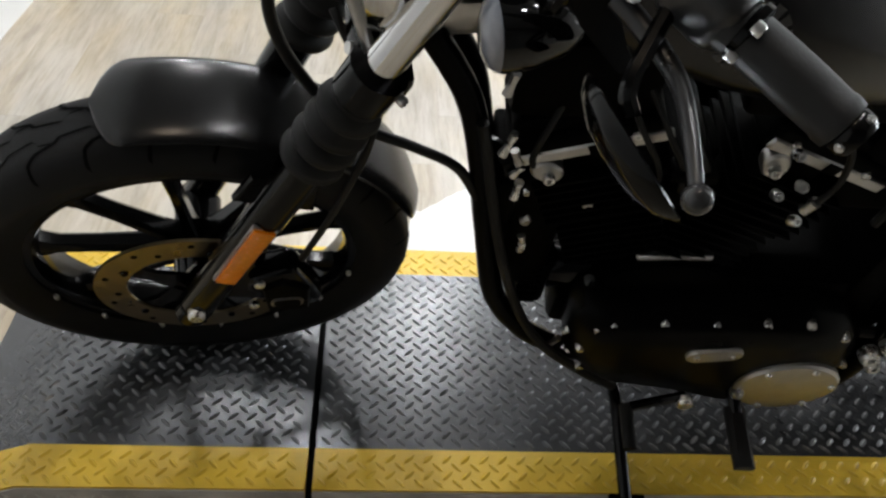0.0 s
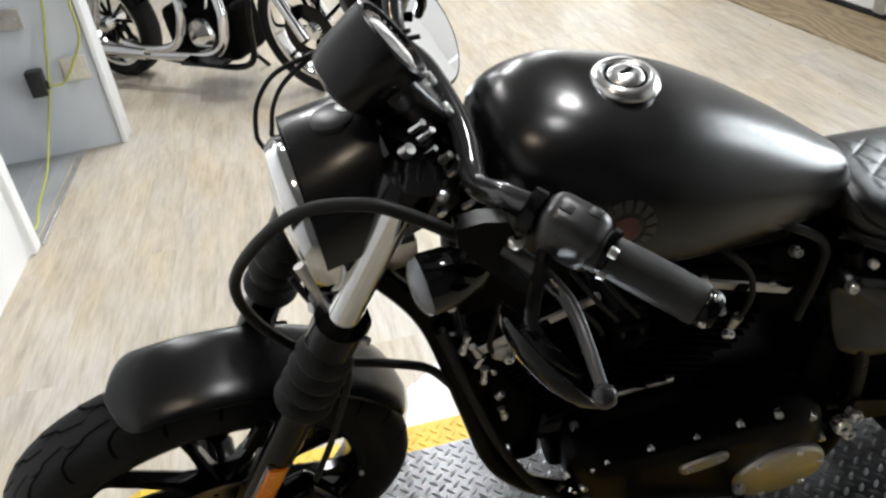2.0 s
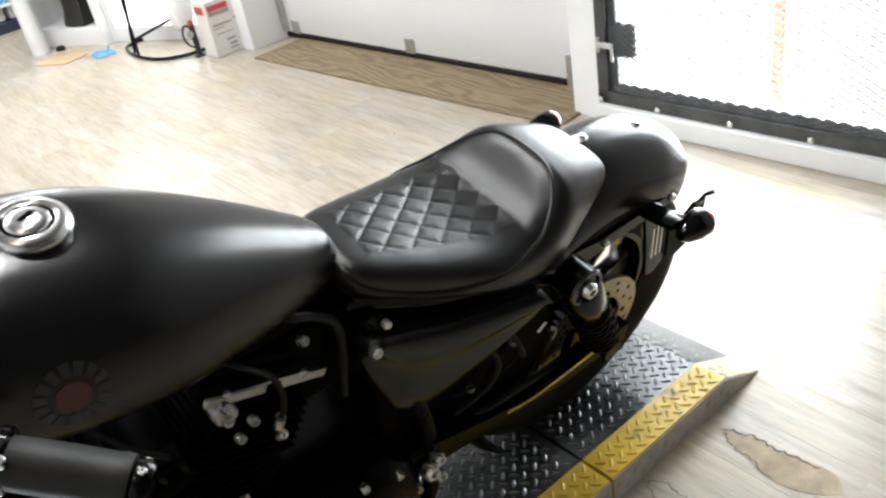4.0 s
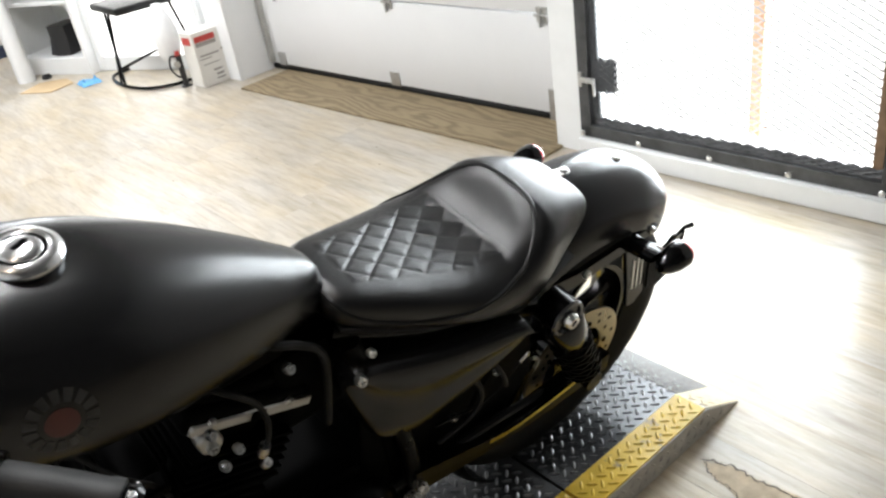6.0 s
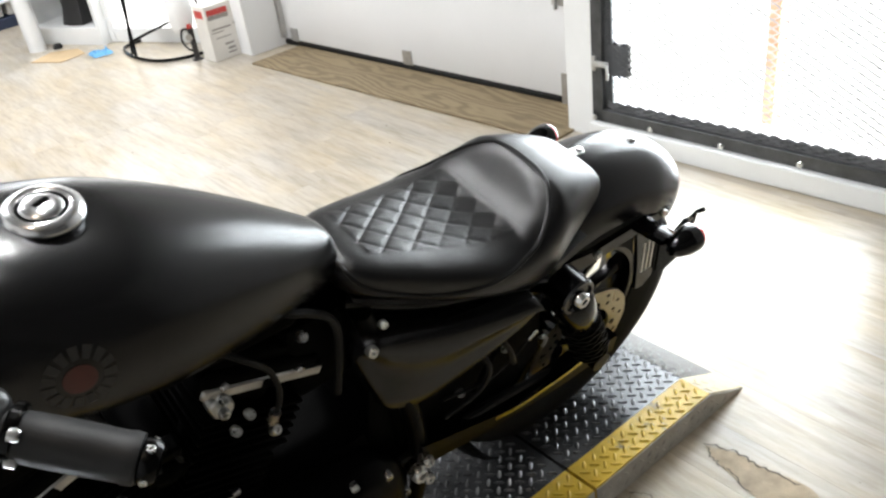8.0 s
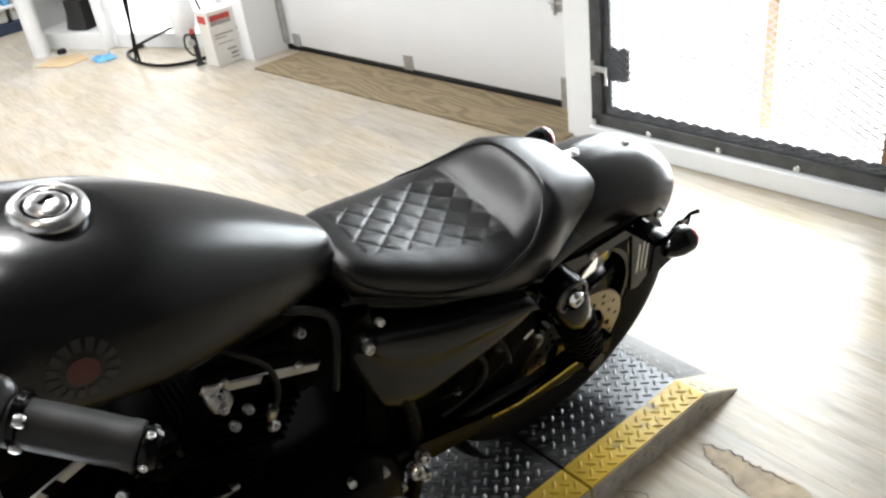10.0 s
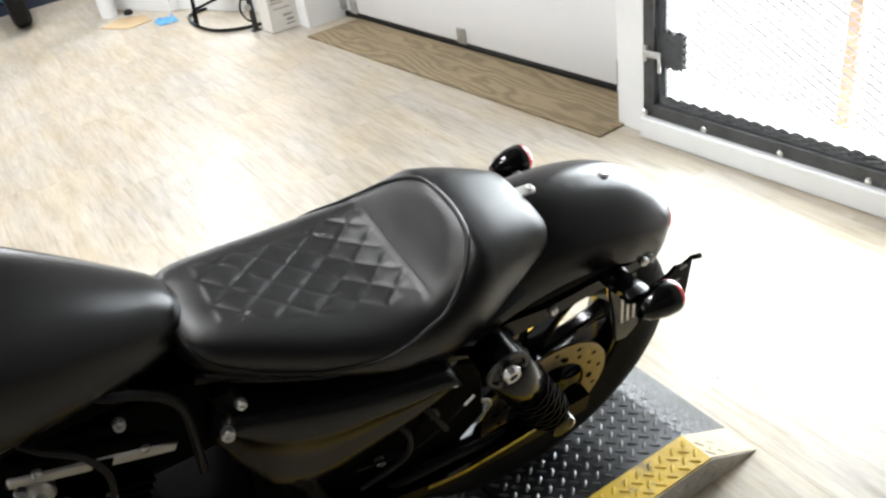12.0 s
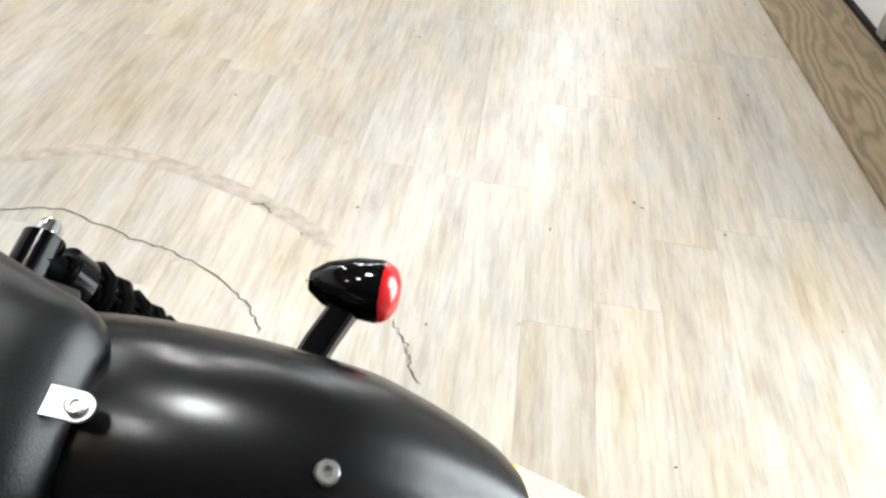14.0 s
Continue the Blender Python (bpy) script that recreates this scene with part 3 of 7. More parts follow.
def lug_field(x0, x1, y0, y1, z_at, pitch=0.032, size=(0.0262, 0.0078), proud=0.003):
    """Raised lozenges on a square lattice, with others turned the opposite way at the middle of each square."""
    s = Shape()
    half = pitch / 2
    for i in range(int((x1 - x0 - 0.014) / half) + 1):
        for j in range(int((y1 - y0 - 0.014) / half) + 1):
            if (i + j) % 2:
                continue
            x, y = x0 + 0.009 + i * half, y0 + 0.009 + j * half
            ang = radians(45 if i % 2 else -45)
            c, sn = math.cos(ang), math.sin(ang)
            pts = []
            for u, v, h in ((-1, 0, 0), (-0.45, -0.5, 0), (0.45, -0.5, 0), (1, 0, 0), (0.45, 0.5, 0), (-0.45, 0.5, 0), (-0.55, 0, 1), (0.55, 0, 1)):
                a, b = u * size[0] / 2, v * size[1]
                px, py = x + a * c - b * sn, y + a * sn + b * c
                pts.append((px, py, z_at(px) + h * proud))
            s.add(pts, [(0, 1, 6), (1, 2, 7, 6), (2, 3, 7), (3, 4, 7), (4, 5, 6, 7), (5, 0, 6)])
    return s


def deck_top(x):
    if x < X1:
        return DECK * (x - X0) / (X1 - X0)
    if x > X4:
        return DECK * (X5 - x) / (X5 - X4)
    return DECK


def deck_panel(x0, x1, y0, y1):
    """One plate with folded ends, as a closed solid."""
    cuts = sorted({x0, x1, *[x for x in (X1, X4) if x0 < x < x1]})
    rings = []
    for x in cuts:
        z = max(deck_top(x), 0.004)
        rings.append([(x, y0, 0.001), (x, y1, 0.001), (x, y1, z), (x, y0, z)])
    return loft(rings)


ramp = thing("drive_on_ramp", pose(0, 0, 0), "low grey tread-plate ramp with worn yellow edge stripes", "ramp")
for x0, x1 in ((X0, X2), (X2 + 0.012, X3), (X3 + 0.008, X5)):
    deck = part("deck_plate", deck_panel(x0, x1, Y0 + STRIP, Y1 - STRIP), PLATE_GREY, ramp, "grey steel tread plate", 20)
    part("tread", lug_field(x0 + 0.008, x1 - 0.008, Y0 + STRIP + 0.006, Y1 - STRIP - 0.006, deck_top), PLATE_WORN, deck, "", 25)
    for y0, y1 in ((Y0, Y0 + STRIP), (Y1 - STRIP, Y1)):
        spans = [(x0, X4, YELLOW, "worn yellow painted edge"), (X4, x1, RAMP_LIP, "sloping edge with its yellow paint worn pale")] if x1 == X5 else [(x0, x1, YELLOW, "worn yellow painted edge")]
        for xa, xb, paint, label in spans:
            edge = part("edge_stripe", deck_panel(xa, xb, y0, y1), paint, ramp, label, 20)
            part("tread", lug_field(xa + 0.006, xb - 0.006, y0 + 0.004, y1 - 0.004, deck_top), paint, edge, "", 25)
    for y, sg in ((Y0, -1), (Y1, 1)):
        cuts = sorted({x0, x1, *[x for x in (X1, X4) if x0 < x < x1]})
        rings = [[(x, y + sg * 0.003, 0.001), (x, y + sg * 0.0005, 0.001), (x, y + sg * 0.0005, max(deck_top(x) - 0.004, 0.002)), (x, y + sg * 0.003, max(deck_top(x) - 0.004, 0.002))] for x in cuts]
        skirt = part("skirt", loft(rings), PLATE_BARE, ramp, "bare steel tread-plate side", 20)
        lugs = Shape()
        nx = int((x1 - x0) / 0.026)
        for i in range(nx):
            for j in range(2):
                x, z = x0 + 0.016 + i * 0.026, 0.02 + j * 0.026
                if z + 0.012 > deck_top(x):
                    continue
                a = radians(45 if (i + j) % 2 else -45)
                c, sn = math.cos(a), math.sin(a)
                pts = []
                for u, v, h in ((-1, 0, 0), (0, -0.4, 0), (1, 0, 0), (0, 0.4, 0), (0, 0, 1)):
                    du, dv = u * 0.011, v * 0.008
                    pts.append((x + du * c - dv * sn, y + sg * (0.003 + h * 0.004), z + du * sn + dv * c))
                lugs.add(pts, [(0, 1, 4), (1, 2, 4), (2, 3, 4), (3, 0, 4)])
        if lugs.v:
            part("skirt_tread", lugs, PLATE_BARE, skirt, "", 25)
part("seam", block((X2 + X2 + 0.012) / 2, 0.064, 0.028, 0.011, 0.6, 0.05), GAP_BLACK, ramp)

CABLE = [(0.405, -0.187, 1.05), (0.366, -0.18, 1.079), (0.323, -0.165, 1.092), (0.258, -0.14, 1.071), (0.193, -0.11, 0.994), (0.162, -0.085, 0.911), (0.176, -0.07, 0.813), (0.233, -0.06, 0.714), (0.31, -0.055, 0.669), (0.367, -0.055, 0.634), (0.4, -0.06, 0.58)]

# ---- the motorcycle: x runs to its rear, y to its right, z up, from where the front tyre stands ----
LEAN_M = Matrix.Translation((0, 0.096, 0.0735)) @ pose(0, 0, 0, 0, 0, -1.776) @ pose(0, 0, 0, 17.22)
bike = thing("motorcycle", LEAN_M, "satin black cruiser motorcycle leaning on its side stand on the ramp", "motorcycle")

RAKE = Vector((0.451, 0, 0.893))
AXLE = Vector((-0.010, 0, 0.331))
HEADPT = AXLE + Vector((0.056, 0, 0))
STEER = Matrix.Translation(HEADPT) @ Matrix.Rotation(radians(10), 4, RAKE) @ Matrix.Translation(-HEADPT)
UNSTEER = STEER.inverted()


def fork_at(s, y=0.0, off=0.0):
    return AXLE + RAKE * s + Vector((0.893, 0, -0.451)) * off + Vector((0, y, 0))


def front(name, shape, material, parent=None, label="", crease=38):
    """A part that turns with the fork."""
    return part(name, shape.moved(STEER), material, parent or bike, label, crease)


def bolt_head(p, axis, r=0.006, h=0.006):
    return lathe([(r, -0.002), (r, h * 0.7), (r * 0.8, h), (r * 0.45, h), (r * 0.4, h * 0.5), (0.0, h * 0.5)], p, axis, 10)


# wheels
def tyre_profile(rim, out, half):
    p = []
    for k in range(25):
        a = math.pi * (k / 24)
        c, s = math.cos(a), math.sin(a)
        up = abs(s) ** 0.6
        p.append((rim + (out - rim) * up, half * (1 if c > 0 else -1) * abs(c) ** 0.52 * (0.66 + 0.34 * min(1, up / 0.45))))
    return p


def wheel(c, rim, out, half, spokes, put, hub=0.036):
    w = put("wheel", lathe([(rim - 0.012, -half * 0.58), (rim + 0.008, -half * 0.62), (rim + 0.012, -half * 0.56), (rim - 0.004, -half * 0.5), (rim - 0.01, -half * 0.4), (rim - 0.012, 0),
                            (rim - 0.01, half * 0.4), (rim - 0.004, half * 0.5), (rim + 0.012, half * 0.56), (rim + 0.008, half * 0.62), (rim - 0.012, half * 0.58), (rim - 0.019, half * 0.35),
                            (rim - 0.019, -half * 0.35)], c, (0, 1, 0), 72, True), GLOSS_BLACK, None, "black cast alloy wheel")
    put("tyre", lathe([(rim - 0.002, half * 0.45)] + tyre_profile(rim, out, half) + [(rim - 0.002, -half * 0.45)], c, (0, 1, 0), 88, True), TYRE, w, "black road tyre")
    put("hub", lathe([(0.012, -half - 0.012), (hub, -half - 0.012), (hub, -half * 0.5), (hub * 0.8, 0), (hub, half * 0.5), (hub, half + 0.012), (0.012, half + 0.012)], c, (0, 1, 0), 24), GLOSS_BLACK, w)
    for k in range(spokes):
        a = 2 * math.pi * (k + 0.3) / spokes
        d, t = Vector((math.cos(a), 0, math.sin(a))), Vector((-math.sin(a), 0, math.cos(a)))
        rings = []
        for r, hw, hy in ((hub * 0.7, 0.017, 0.022), (0.07, 0.0105, 0.017), (rim * 0.6, 0.009, 0.014), (rim - 0.045, 0.011, 0.014), (rim - 0.014, 0.024, 0.017)):
            q = Vector(c) + d * r
            rings.append([q + t * (hw * x) + Vector((0, hy * y, 0)) for x, y in ((-1, -0.6), (-0.5, -1), (0.5, -1), (1, -0.6), (1, 0.6), (0.5, 1), (-0.5, 1), (-1, 0.6))])
        put("spoke", loft(rings), GLOSS_BLACK, w)
    return w


def put_front(name, shape, material, parent=None, label=""):
    return front(name, shape, material, parent, label)


def put_rear(name, shape, material, parent=None, label=""):
    return part(name, shape, material, parent or bike, label)


def tread_cuts(c, rim, out, half, count, put, parent):
    """Dark grooves in the tread: a zigzag on each side of the crown, with slanting branches to the shoulders."""
    s = Shape()
    step = 2 * math.pi / count

    def skin(a, f, sg, lift):
        q = min(1, f) ** (1 / 0.52)
        r = rim + (out - rim) * math.sqrt(max(0, 1 - q * q)) ** 0.6 + lift
        return (c[0] + math.cos(a) * r, c[1] + sg * half * f, c[2] + math.sin(a) * r)

    for k in range(count):
        for sg in (-1, 1):
            a0 = step * (k + (0.5 if sg > 0 else 0))
            for line, w in ((((0.0, 0.34), (0.35, 0.46), (0.5, 0.62), (0.56, 0.9)), 0.055), (((0.0, 0.34), (-0.1, 0.22), (-0.6, 0.14), (-0.72, 0.3), (-1.0, 0.34)), 0.045)):
                fine = []
                for (u0, f0), (u1, f1) in zip(line, line[1:]):
                    fine += [(u0 + (u1 - u0) * n / 4, f0 + (f1 - f0) * n / 4) for n in range(4)]
                fine.append(line[-1])
                v = []
                for u, f in fine:
                    a = a0 + u * step
                    v += [skin(a - w * step / 2, f + 0.022, sg, 0.0008), skin(a + w * step / 2, f - 0.022, sg, 0.0008)]
                s.add(v, [(2 * n, 2 * n + 1, 2 * n + 3, 2 * n + 2) for n in range(len(fine) - 1)])
    put("tread_groove", s, GAP_BLACK, parent)


FC = (AXLE.x, 0.01, AXLE.z)
fw = wheel(FC, 0.245, 0.331, 0.061, 9, put_front)
tread_cuts(FC, 0.245, 0.331, 0.061, 26, put_front, fw)
RC = (1.50, 0.0, 0.318)
rw = wheel(RC, 0.212, 0.318, 0.072, 9, put_rear, 0.045)
tread_cuts(RC, 0.212, 0.318, 0.072, 24, put_rear, rw)
for k in range(7):
    a = -math.pi / 2 + (k - 3) * 0.42
    q = Vector(FC) + Vector((math.cos(a) * 0.243, -0.041, math.sin(a) * 0.243))
    front("balance_weight", block(q.x, q.y, q.z, 0.008, 0.006, 0.014, 0.002), BOLT, fw)


def brake_disc(c, y, r0, r1, put, parent, material, holes=10):
    d = put("brake_disc", lathe([(r0, y - 0.0025), (r1, y - 0.0025), (r1, y + 0.0025), (r0, y + 0.0025)], c, (0, 1, 0), 56, True), material, parent, "steel brake disc")
    for k in range(holes):
        for j, rr in enumerate((0.32, 0.68)):
            a = 2 * math.pi * (k + j * 0.35) / holes
            p = (c[0] + math.cos(a) * (r0 + (r1 - r0) * rr), c[1] + y - 0.0031, c[2] + math.sin(a) * (r0 + (r1 - r0) * rr))
            put("disc_hole", rod(p, (p[0], p[1] + 0.0004, p[2]), 0.005, n=8), GAP_BLACK, d)
    arms = Shape()
    for k in range(5):
        a = 2 * math.pi * k / 5
        dd, t = Vector((math.cos(a), 0, math.sin(a))), Vector((-math.sin(a), 0, math.cos(a)))
        q0, q1 = Vector(c) + dd * 0.03 + Vector((0, y + 0.004, 0)), Vector(c) + dd * (r0 + 0.012) + Vector((0, y + 0.004, 0))
        arms.join(loft([[q + t * (h * sx) + Vector((0, 0.003 * sy, 0)) for sx, sy in ((-1, -1), (1, -1), (1, 1), (-1, 1))] for q, h in ((q0, 0.024), ((q0 + q1) / 2, 0.012), (q1, 0.018))]))
        arms.join(bolt_head(q1 + Vector((0, -0.004, 0)), (0, -1, 0), 0.006))
    put("disc_carrier", arms, GLOSS_BLACK, d)
    return d


brake_disc(FC, -0.078, 0.102, 0.148, put_front, fw, DISC_YELLOW_SHEEN)
brake_disc(RC, -0.085, 0.085, 0.135, put_rear, rw, DISC_YELLOW_SHEEN, 14)

# fork
for y in (-0.096, 0.096):
    leg = front("fork_slider", rod(fork_at(-0.03, y), fork_at(0.415, y), 0.0265, 0.0275, 20).join(rod(fork_at(-0.045, y), fork_at(0.0, y), 0.02, 0.028, 16)), GLOSS_BLACK, None, "black fork slider")
    front("fork_tube", rod(fork_at(0.34, y), fork_at(0.80, y), 0.0205, n=24), CHROME, leg, "polished fork tube")
    prof = []
    for k in range(4):
        s0 = 0.412 + k * 0.031
        prof += [(0.0285, s0), (0.038 - 0.0008 * k, s0 + 0.006), (0.0405 - 0.0008 * k, s0 + 0.013), (0.038 - 0.0008 * k, s0 + 0.021), (0.029, s0 + 0.028)]
    front("fork_gaiter", lathe([(0.028, 0.407)] + prof + [(0.03, 0.54)], fork_at(0, y), RAKE, 28), RUBBER, leg, "ribbed rubber fork gaiter")
    front("axle_nut", bolt_head(fork_at(0, y) + Vector((0, -0.022 if y < 0 else 0.022, 0.014)), (0, -1 if y < 0 else 1, 0), 0.013, 0.012), BOLT, leg)
    # amber reflector on a plate at the outer side of the slider
    sg = -1 if y < 0 else 1
    a, b = fork_at(0.135, y, -0.004), fork_at(0.283, y, -0.004)
    side, across = Vector((0, sg, 0)), Vector((0.893, 0, -0.451))
    rings = [[q + across * (0.014 * u) + side * (0.024 + 0.007 * v) for u, v in ((-1, 0), (1, 0), (1, 0.8), (0.8, 1), (-0.8, 1), (-1, 0.8))] for q in (a, b)]
    front("reflector", loft(rings), AMBER, leg, "amber reflector")
    rings = [[q + across * (0.0165 * u) + side * (0.021 + 0.005 * v) for u, v in ((-1, 0), (1, 0), (1, 1), (-1, 1))] for q in (a - RAKE * 0.003, b + RAKE * 0.003)]
    front("reflector_bezel", loft(rings), ALLOY, leg)

for s0, s1, hw in ((0.545, 0.585, 0.135), (0.795, 0.825, 0.125)):
    q = (fork_at(s0) + fork_at(s1)) / 2
    sh = Shape()
    for y in (-0.096, 0.096):
        sh.join(rod(fork_at(s0, y), fork_at(s1, y), 0.033, n=20))
    sh.join(rod(fork_at(s0, 0, 0.05), fork_at(s1, 0, 0.05), 0.036, n=18))
    m = Matrix.Translation(q) @ Matrix.Rotation(math.atan2(RAKE.x, RAKE.z), 4, "Y")
    sh.join(block(0.015, 0, 0, 0.062, 0.2, s1 - s0 - 0.004, 0.008, 2, m))
    clamp = front("triple_clamp", sh, GLOSS_BLACK, None, "black fork clamp")
    for y in (-0.096, 0.096):
        front("pinch_bolt", bolt_head(q + Vector((0.03, y * 1.18, -0.012)), (0.5, -0.6 if y < 0 else 0.6, 0), 0.006), BOLT, clamp)
front("headlamp_stay", rod(UNSTEER @ Vector((0.236, -0.07, 0.92)), UNSTEER @ Vector((0.26, -0.088, 0.85)), 0.007, n=12), ALLOY, None, "bare alloy headlamp stay")
front("clamp_plate", slab([(0.262, 0.835), (0.268, 0.838), (0.275, 0.795), (0.268, 0.79)], -0.03, 0.02, 0.001).moved(UNSTEER), ZINC, None, "bright plate under the headlamp")
part("steering_head", rod(fork_at(0.57, 0, 0.05), fork_at(0.81, 0, 0.05), 0.03, n=20), ENGINE_BLACK, bike)

# front fender
def fender_rows(c, r_at, half_at, drop, a0, a1, n=28, m=17):
    rows = []
    for k in range(n):
        u = k / (n - 1)
        a = radians(a0 + (a1 - a0) * u)
        half, r = half_at(u), r_at(u)
        row = []
        for j in range(m):
            v = -1 + 2 * j / (m - 1)
            y = half * math.sin(v * math.pi / 2 * 0.98)
            rr = r - drop * (1 - math.cos(v * math.pi / 2 * 0.98)) ** 1.05
            row.append((c[0] + math.cos(a) * rr, c[1] + y, c[2] + math.sin(a) * rr))
        rows.append(row)
    return rows


def end_round(u, full):
    """Half width that rounds off towards both ends."""
    e = min(u, 1 - u) / 0.08
    return full * (1 if e >= 1 else math.sqrt(max(0.03, 1 - (1 - e) ** 2)))


fender = front("front_fender", shell(fender_rows((FC[0], 0.02, FC[2]), lambda u: 0.357, lambda u: end_round(u, 0.066), 0.013, 15, 101, 110, 21), 0.003), DENIM_BLACK, None, "satin black front fender")
for y in (-0.072, 0.08):
    front("fender_bracket", slab([(fork_at(0.3).x - 0.05, 0.6), (fork_at(0.3).x + 0.05, 0.56), (fork_at(0.3).x + 0.06, 0.62), (fork_at(0.3).x - 0.02, 0.65)], y, y + math.copysign(0.012, y), 0.003), GLOSS_BLACK, fender)
    front("fender_bolt", bolt_head((fork_at(0.3).x, y + math.copysign(0.014, y), 0.63), (0, math.copysign(1, y), 0)), BOLT, fender)

# front brake caliper on the left leg
q = fork_at(0.1, -0.1, 0.1)
cal = front("brake_caliper", block(q.x, -0.088, q.z, 0.075, 0.05, 0.12, 0.014, 3, Matrix.Translation(q) @ Matrix.Rotation(radians(-18), 4, "Y") @ Matrix.Translation(-q)), GLOSS_BLACK, None, "black brake caliper")
front("caliper_bridge", slab([(q.x - 0.03, q.z - 0.05), (q.x + 0.03, q.z - 0.045), (q.x + 0.035, q.z + 0.02), (q.x, q.z + 0.05), (q.x - 0.032, q.z + 0.03)], -0.12, -0.108, 0.004), ENGINE_BLACK, cal)
front("caliper_badge", slab(obround(q.x - 0.012, q.z - 0.012, q.x + 0.012, q.z - 0.012, 0.012), -0.123, -0.119), ALLOY, cal)
front("caliper_badge_field", slab(obround(q.x - 0.011, q.z - 0.012, q.x + 0.011, q.z - 0.012, 0.0095), -0.1245, -0.122), ENGINE_BLACK, cal)
front("caliper_bolt", bolt_head((q.x - 0.035, -0.112, q.z + 0.04), (0, -1, 0), 0.008), BOLT, cal)
front("caliper_bolt", bolt_head((q.x - 0.05, -0.112, q.z - 0.03), (0, -1, 0), 0.008), BOLT, cal)
front("caliper_bracket", slab([(fork_at(0.03).x, fork_at(0.03).z), (q.x - 0.03, q.z - 0.05), (q.x - 0.02, q.z + 0.05), (fork_at(0.17).x, fork_at(0.17).z)], -0.098, -0.084, 0.004), GLOSS_BLACK, cal)

# headlamp
HL = Vector((0.268, 0, 0.945))
aim = Vector((-1, 0, -0.1)).normalized()
lamp = front("headlamp", lathe([(0.0, -0.1), (0.045, -0.094), (0.072, -0.075), (0.088, -0.04), (0.093, 0.0), (0.093, 0.012)], HL, aim, 40), DENIM_BLACK, None, "black headlamp bucket with a bright rim")
front("headlamp_rim", lathe([(0.094, -0.006), (0.099, 0.004), (0.099, 0.018), (0.092, 0.03), (0.083, 0.032), (0.081, 0.02), (0.089, 0.0)], HL, aim, 44, True), CHROME, lamp, "chromed headlamp rim")
front("headlamp_lens", lathe([(0.083, 0.024), (0.07, 0.034), (0.04, 0.042), (0.0, 0.044)], HL, aim, 36), HEAD_LENS, lamp)
hood = []
for k in range(16):
    u = k / 15
    x = HL.x - 0.014 + u * 0.165
    w = 0.106 - 0.008 * u - 0.026 * u**3
    hood.append([(x, w * math.sin(v), HL.z + 0.006 + (0.106 + 0.018 * math.sin(min(1, u * 1.6) * math.pi / 2) - 0.05 * max(0, u - 0.55) ** 1.5) * math.cos(v) ** 0.66) for v in [radians(-86 + 172 * j / 36) for j in range(37)]])
front("headlamp_hood", shell(hood, 0.004), DENIM_BLACK, lamp, "satin black headlamp eyebrow", 60)
front("hood_badge", lathe([(0.025, -0.006), (0.025, -0.0008), (0.0235, 0.0), (0.0, 0.0004)], UNSTEER @ Vector((0.308, -0.002, 1.0705)), (-0.1, 0.2, 1), 32), CONTROL_BLACK, lamp, "round raised badge")
front("headlamp_stay", tube([(HL.x + 0.02, -0.02, HL.z - 0.09), (HL.x + 0.03, -0.035, HL.z - 0.14), fork_at(0.56, -0.055, -0.02)], 0.007, 10), ALLOY, lamp)
front("headlamp_mount", block(HL.x + 0.075, 0, HL.z - 0.105, 0.07, 0.05, 0.05, 0.008, 2), ALLOY, lamp)

# speedometer
SP = UNSTEER @ Vector((0.381, 0, 1.148))
up = (UNSTEER.to_3x3() @ Vector((0.81, 0.08, 0.57))).normalized()
dial = front("speedometer", lathe([(0.0, -0.078), (0.03, -0.076), (0.043, -0.068), (0.048, -0.05), (0.0505, -0.01), (0.0505, 0.004), (0.0475, 0.007), (0.045, 0.006), (0.0435, 0.0)], SP, up, 44), DENIM_BLACK, None, "round speedometer in a black can")
front("dial_face", lathe([(0.0435, 0.0008), (0.025, 0.0045), (0, 0.0055)], SP, up, 32), DIAL, dial)
tw = Vector((0, 1, 0))
tw = (tw - up * up.dot(tw)).normalized()
tu = tw.cross(up)
for k in range(17):
    a = radians(-130 + 260 * k / 16)
    d = tu * -math.cos(a) + tw * math.sin(a)
    front("dial_mark", rod(SP + up * 0.0036 + d * 0.031, SP + up * 0.0026 + d * 0.038, 0.0006, n=5), PLATE_BARE, dial)
front("meter_bracket", slab([(0.33, 1.03), (0.40, 1.0), (0.43, 1.05), (0.40, 1.09), (0.35, 1.08)], -0.025, 0.025, 0.005), GLOSS_BLACK, dial)

# handlebar, clamp and controls: a tongue-shaped cover runs from the speedometer over the clamp
TO, TD, TN = Vector((0.384, 0, 1.132)), Vector((0.53, 0, -0.848)), Vector((0.848, 0, 0.53))
tongue = []
for u, hw in ((0.0, 0.036), (0.01, 0.04), (0.03, 0.04), (0.05, 0.041), (0.07, 0.042), (0.08, 0.041), (0.087, 0.036), (0.09, 0.03)):
    tongue.append([TO + TD * u + Vector((0, hw * sy, 0)) + TN * h for sy, h in ((-1, -0.03), (-1, -0.004), (-0.93, 0.001), (-0.8, 0.004), (-0.3, 0.0045), (0.0, 0.0035), (0.3, 0.0045), (0.8, 0.004), (0.93, 0.001), (1, -0.004), (1, -0.03))])
riser = front("handlebar_clamp", loft(tongue), DENIM_BLACK, None, "black handlebar clamp cover", 50)
for y in (-0.047, 0.047):
    front("riser", rod((0.405, y, 0.985), (0.428, y, 1.05), 0.021, n=16), GLOSS_BLACK, riser)
for y in (-0.03, 0.022):
    front("clamp_bolt", bolt_head(TO + TD * 0.07 + Vector((0, y, 0)) + TN * 0.0035, TN, 0.0085, 0.005), BOLT, riser)

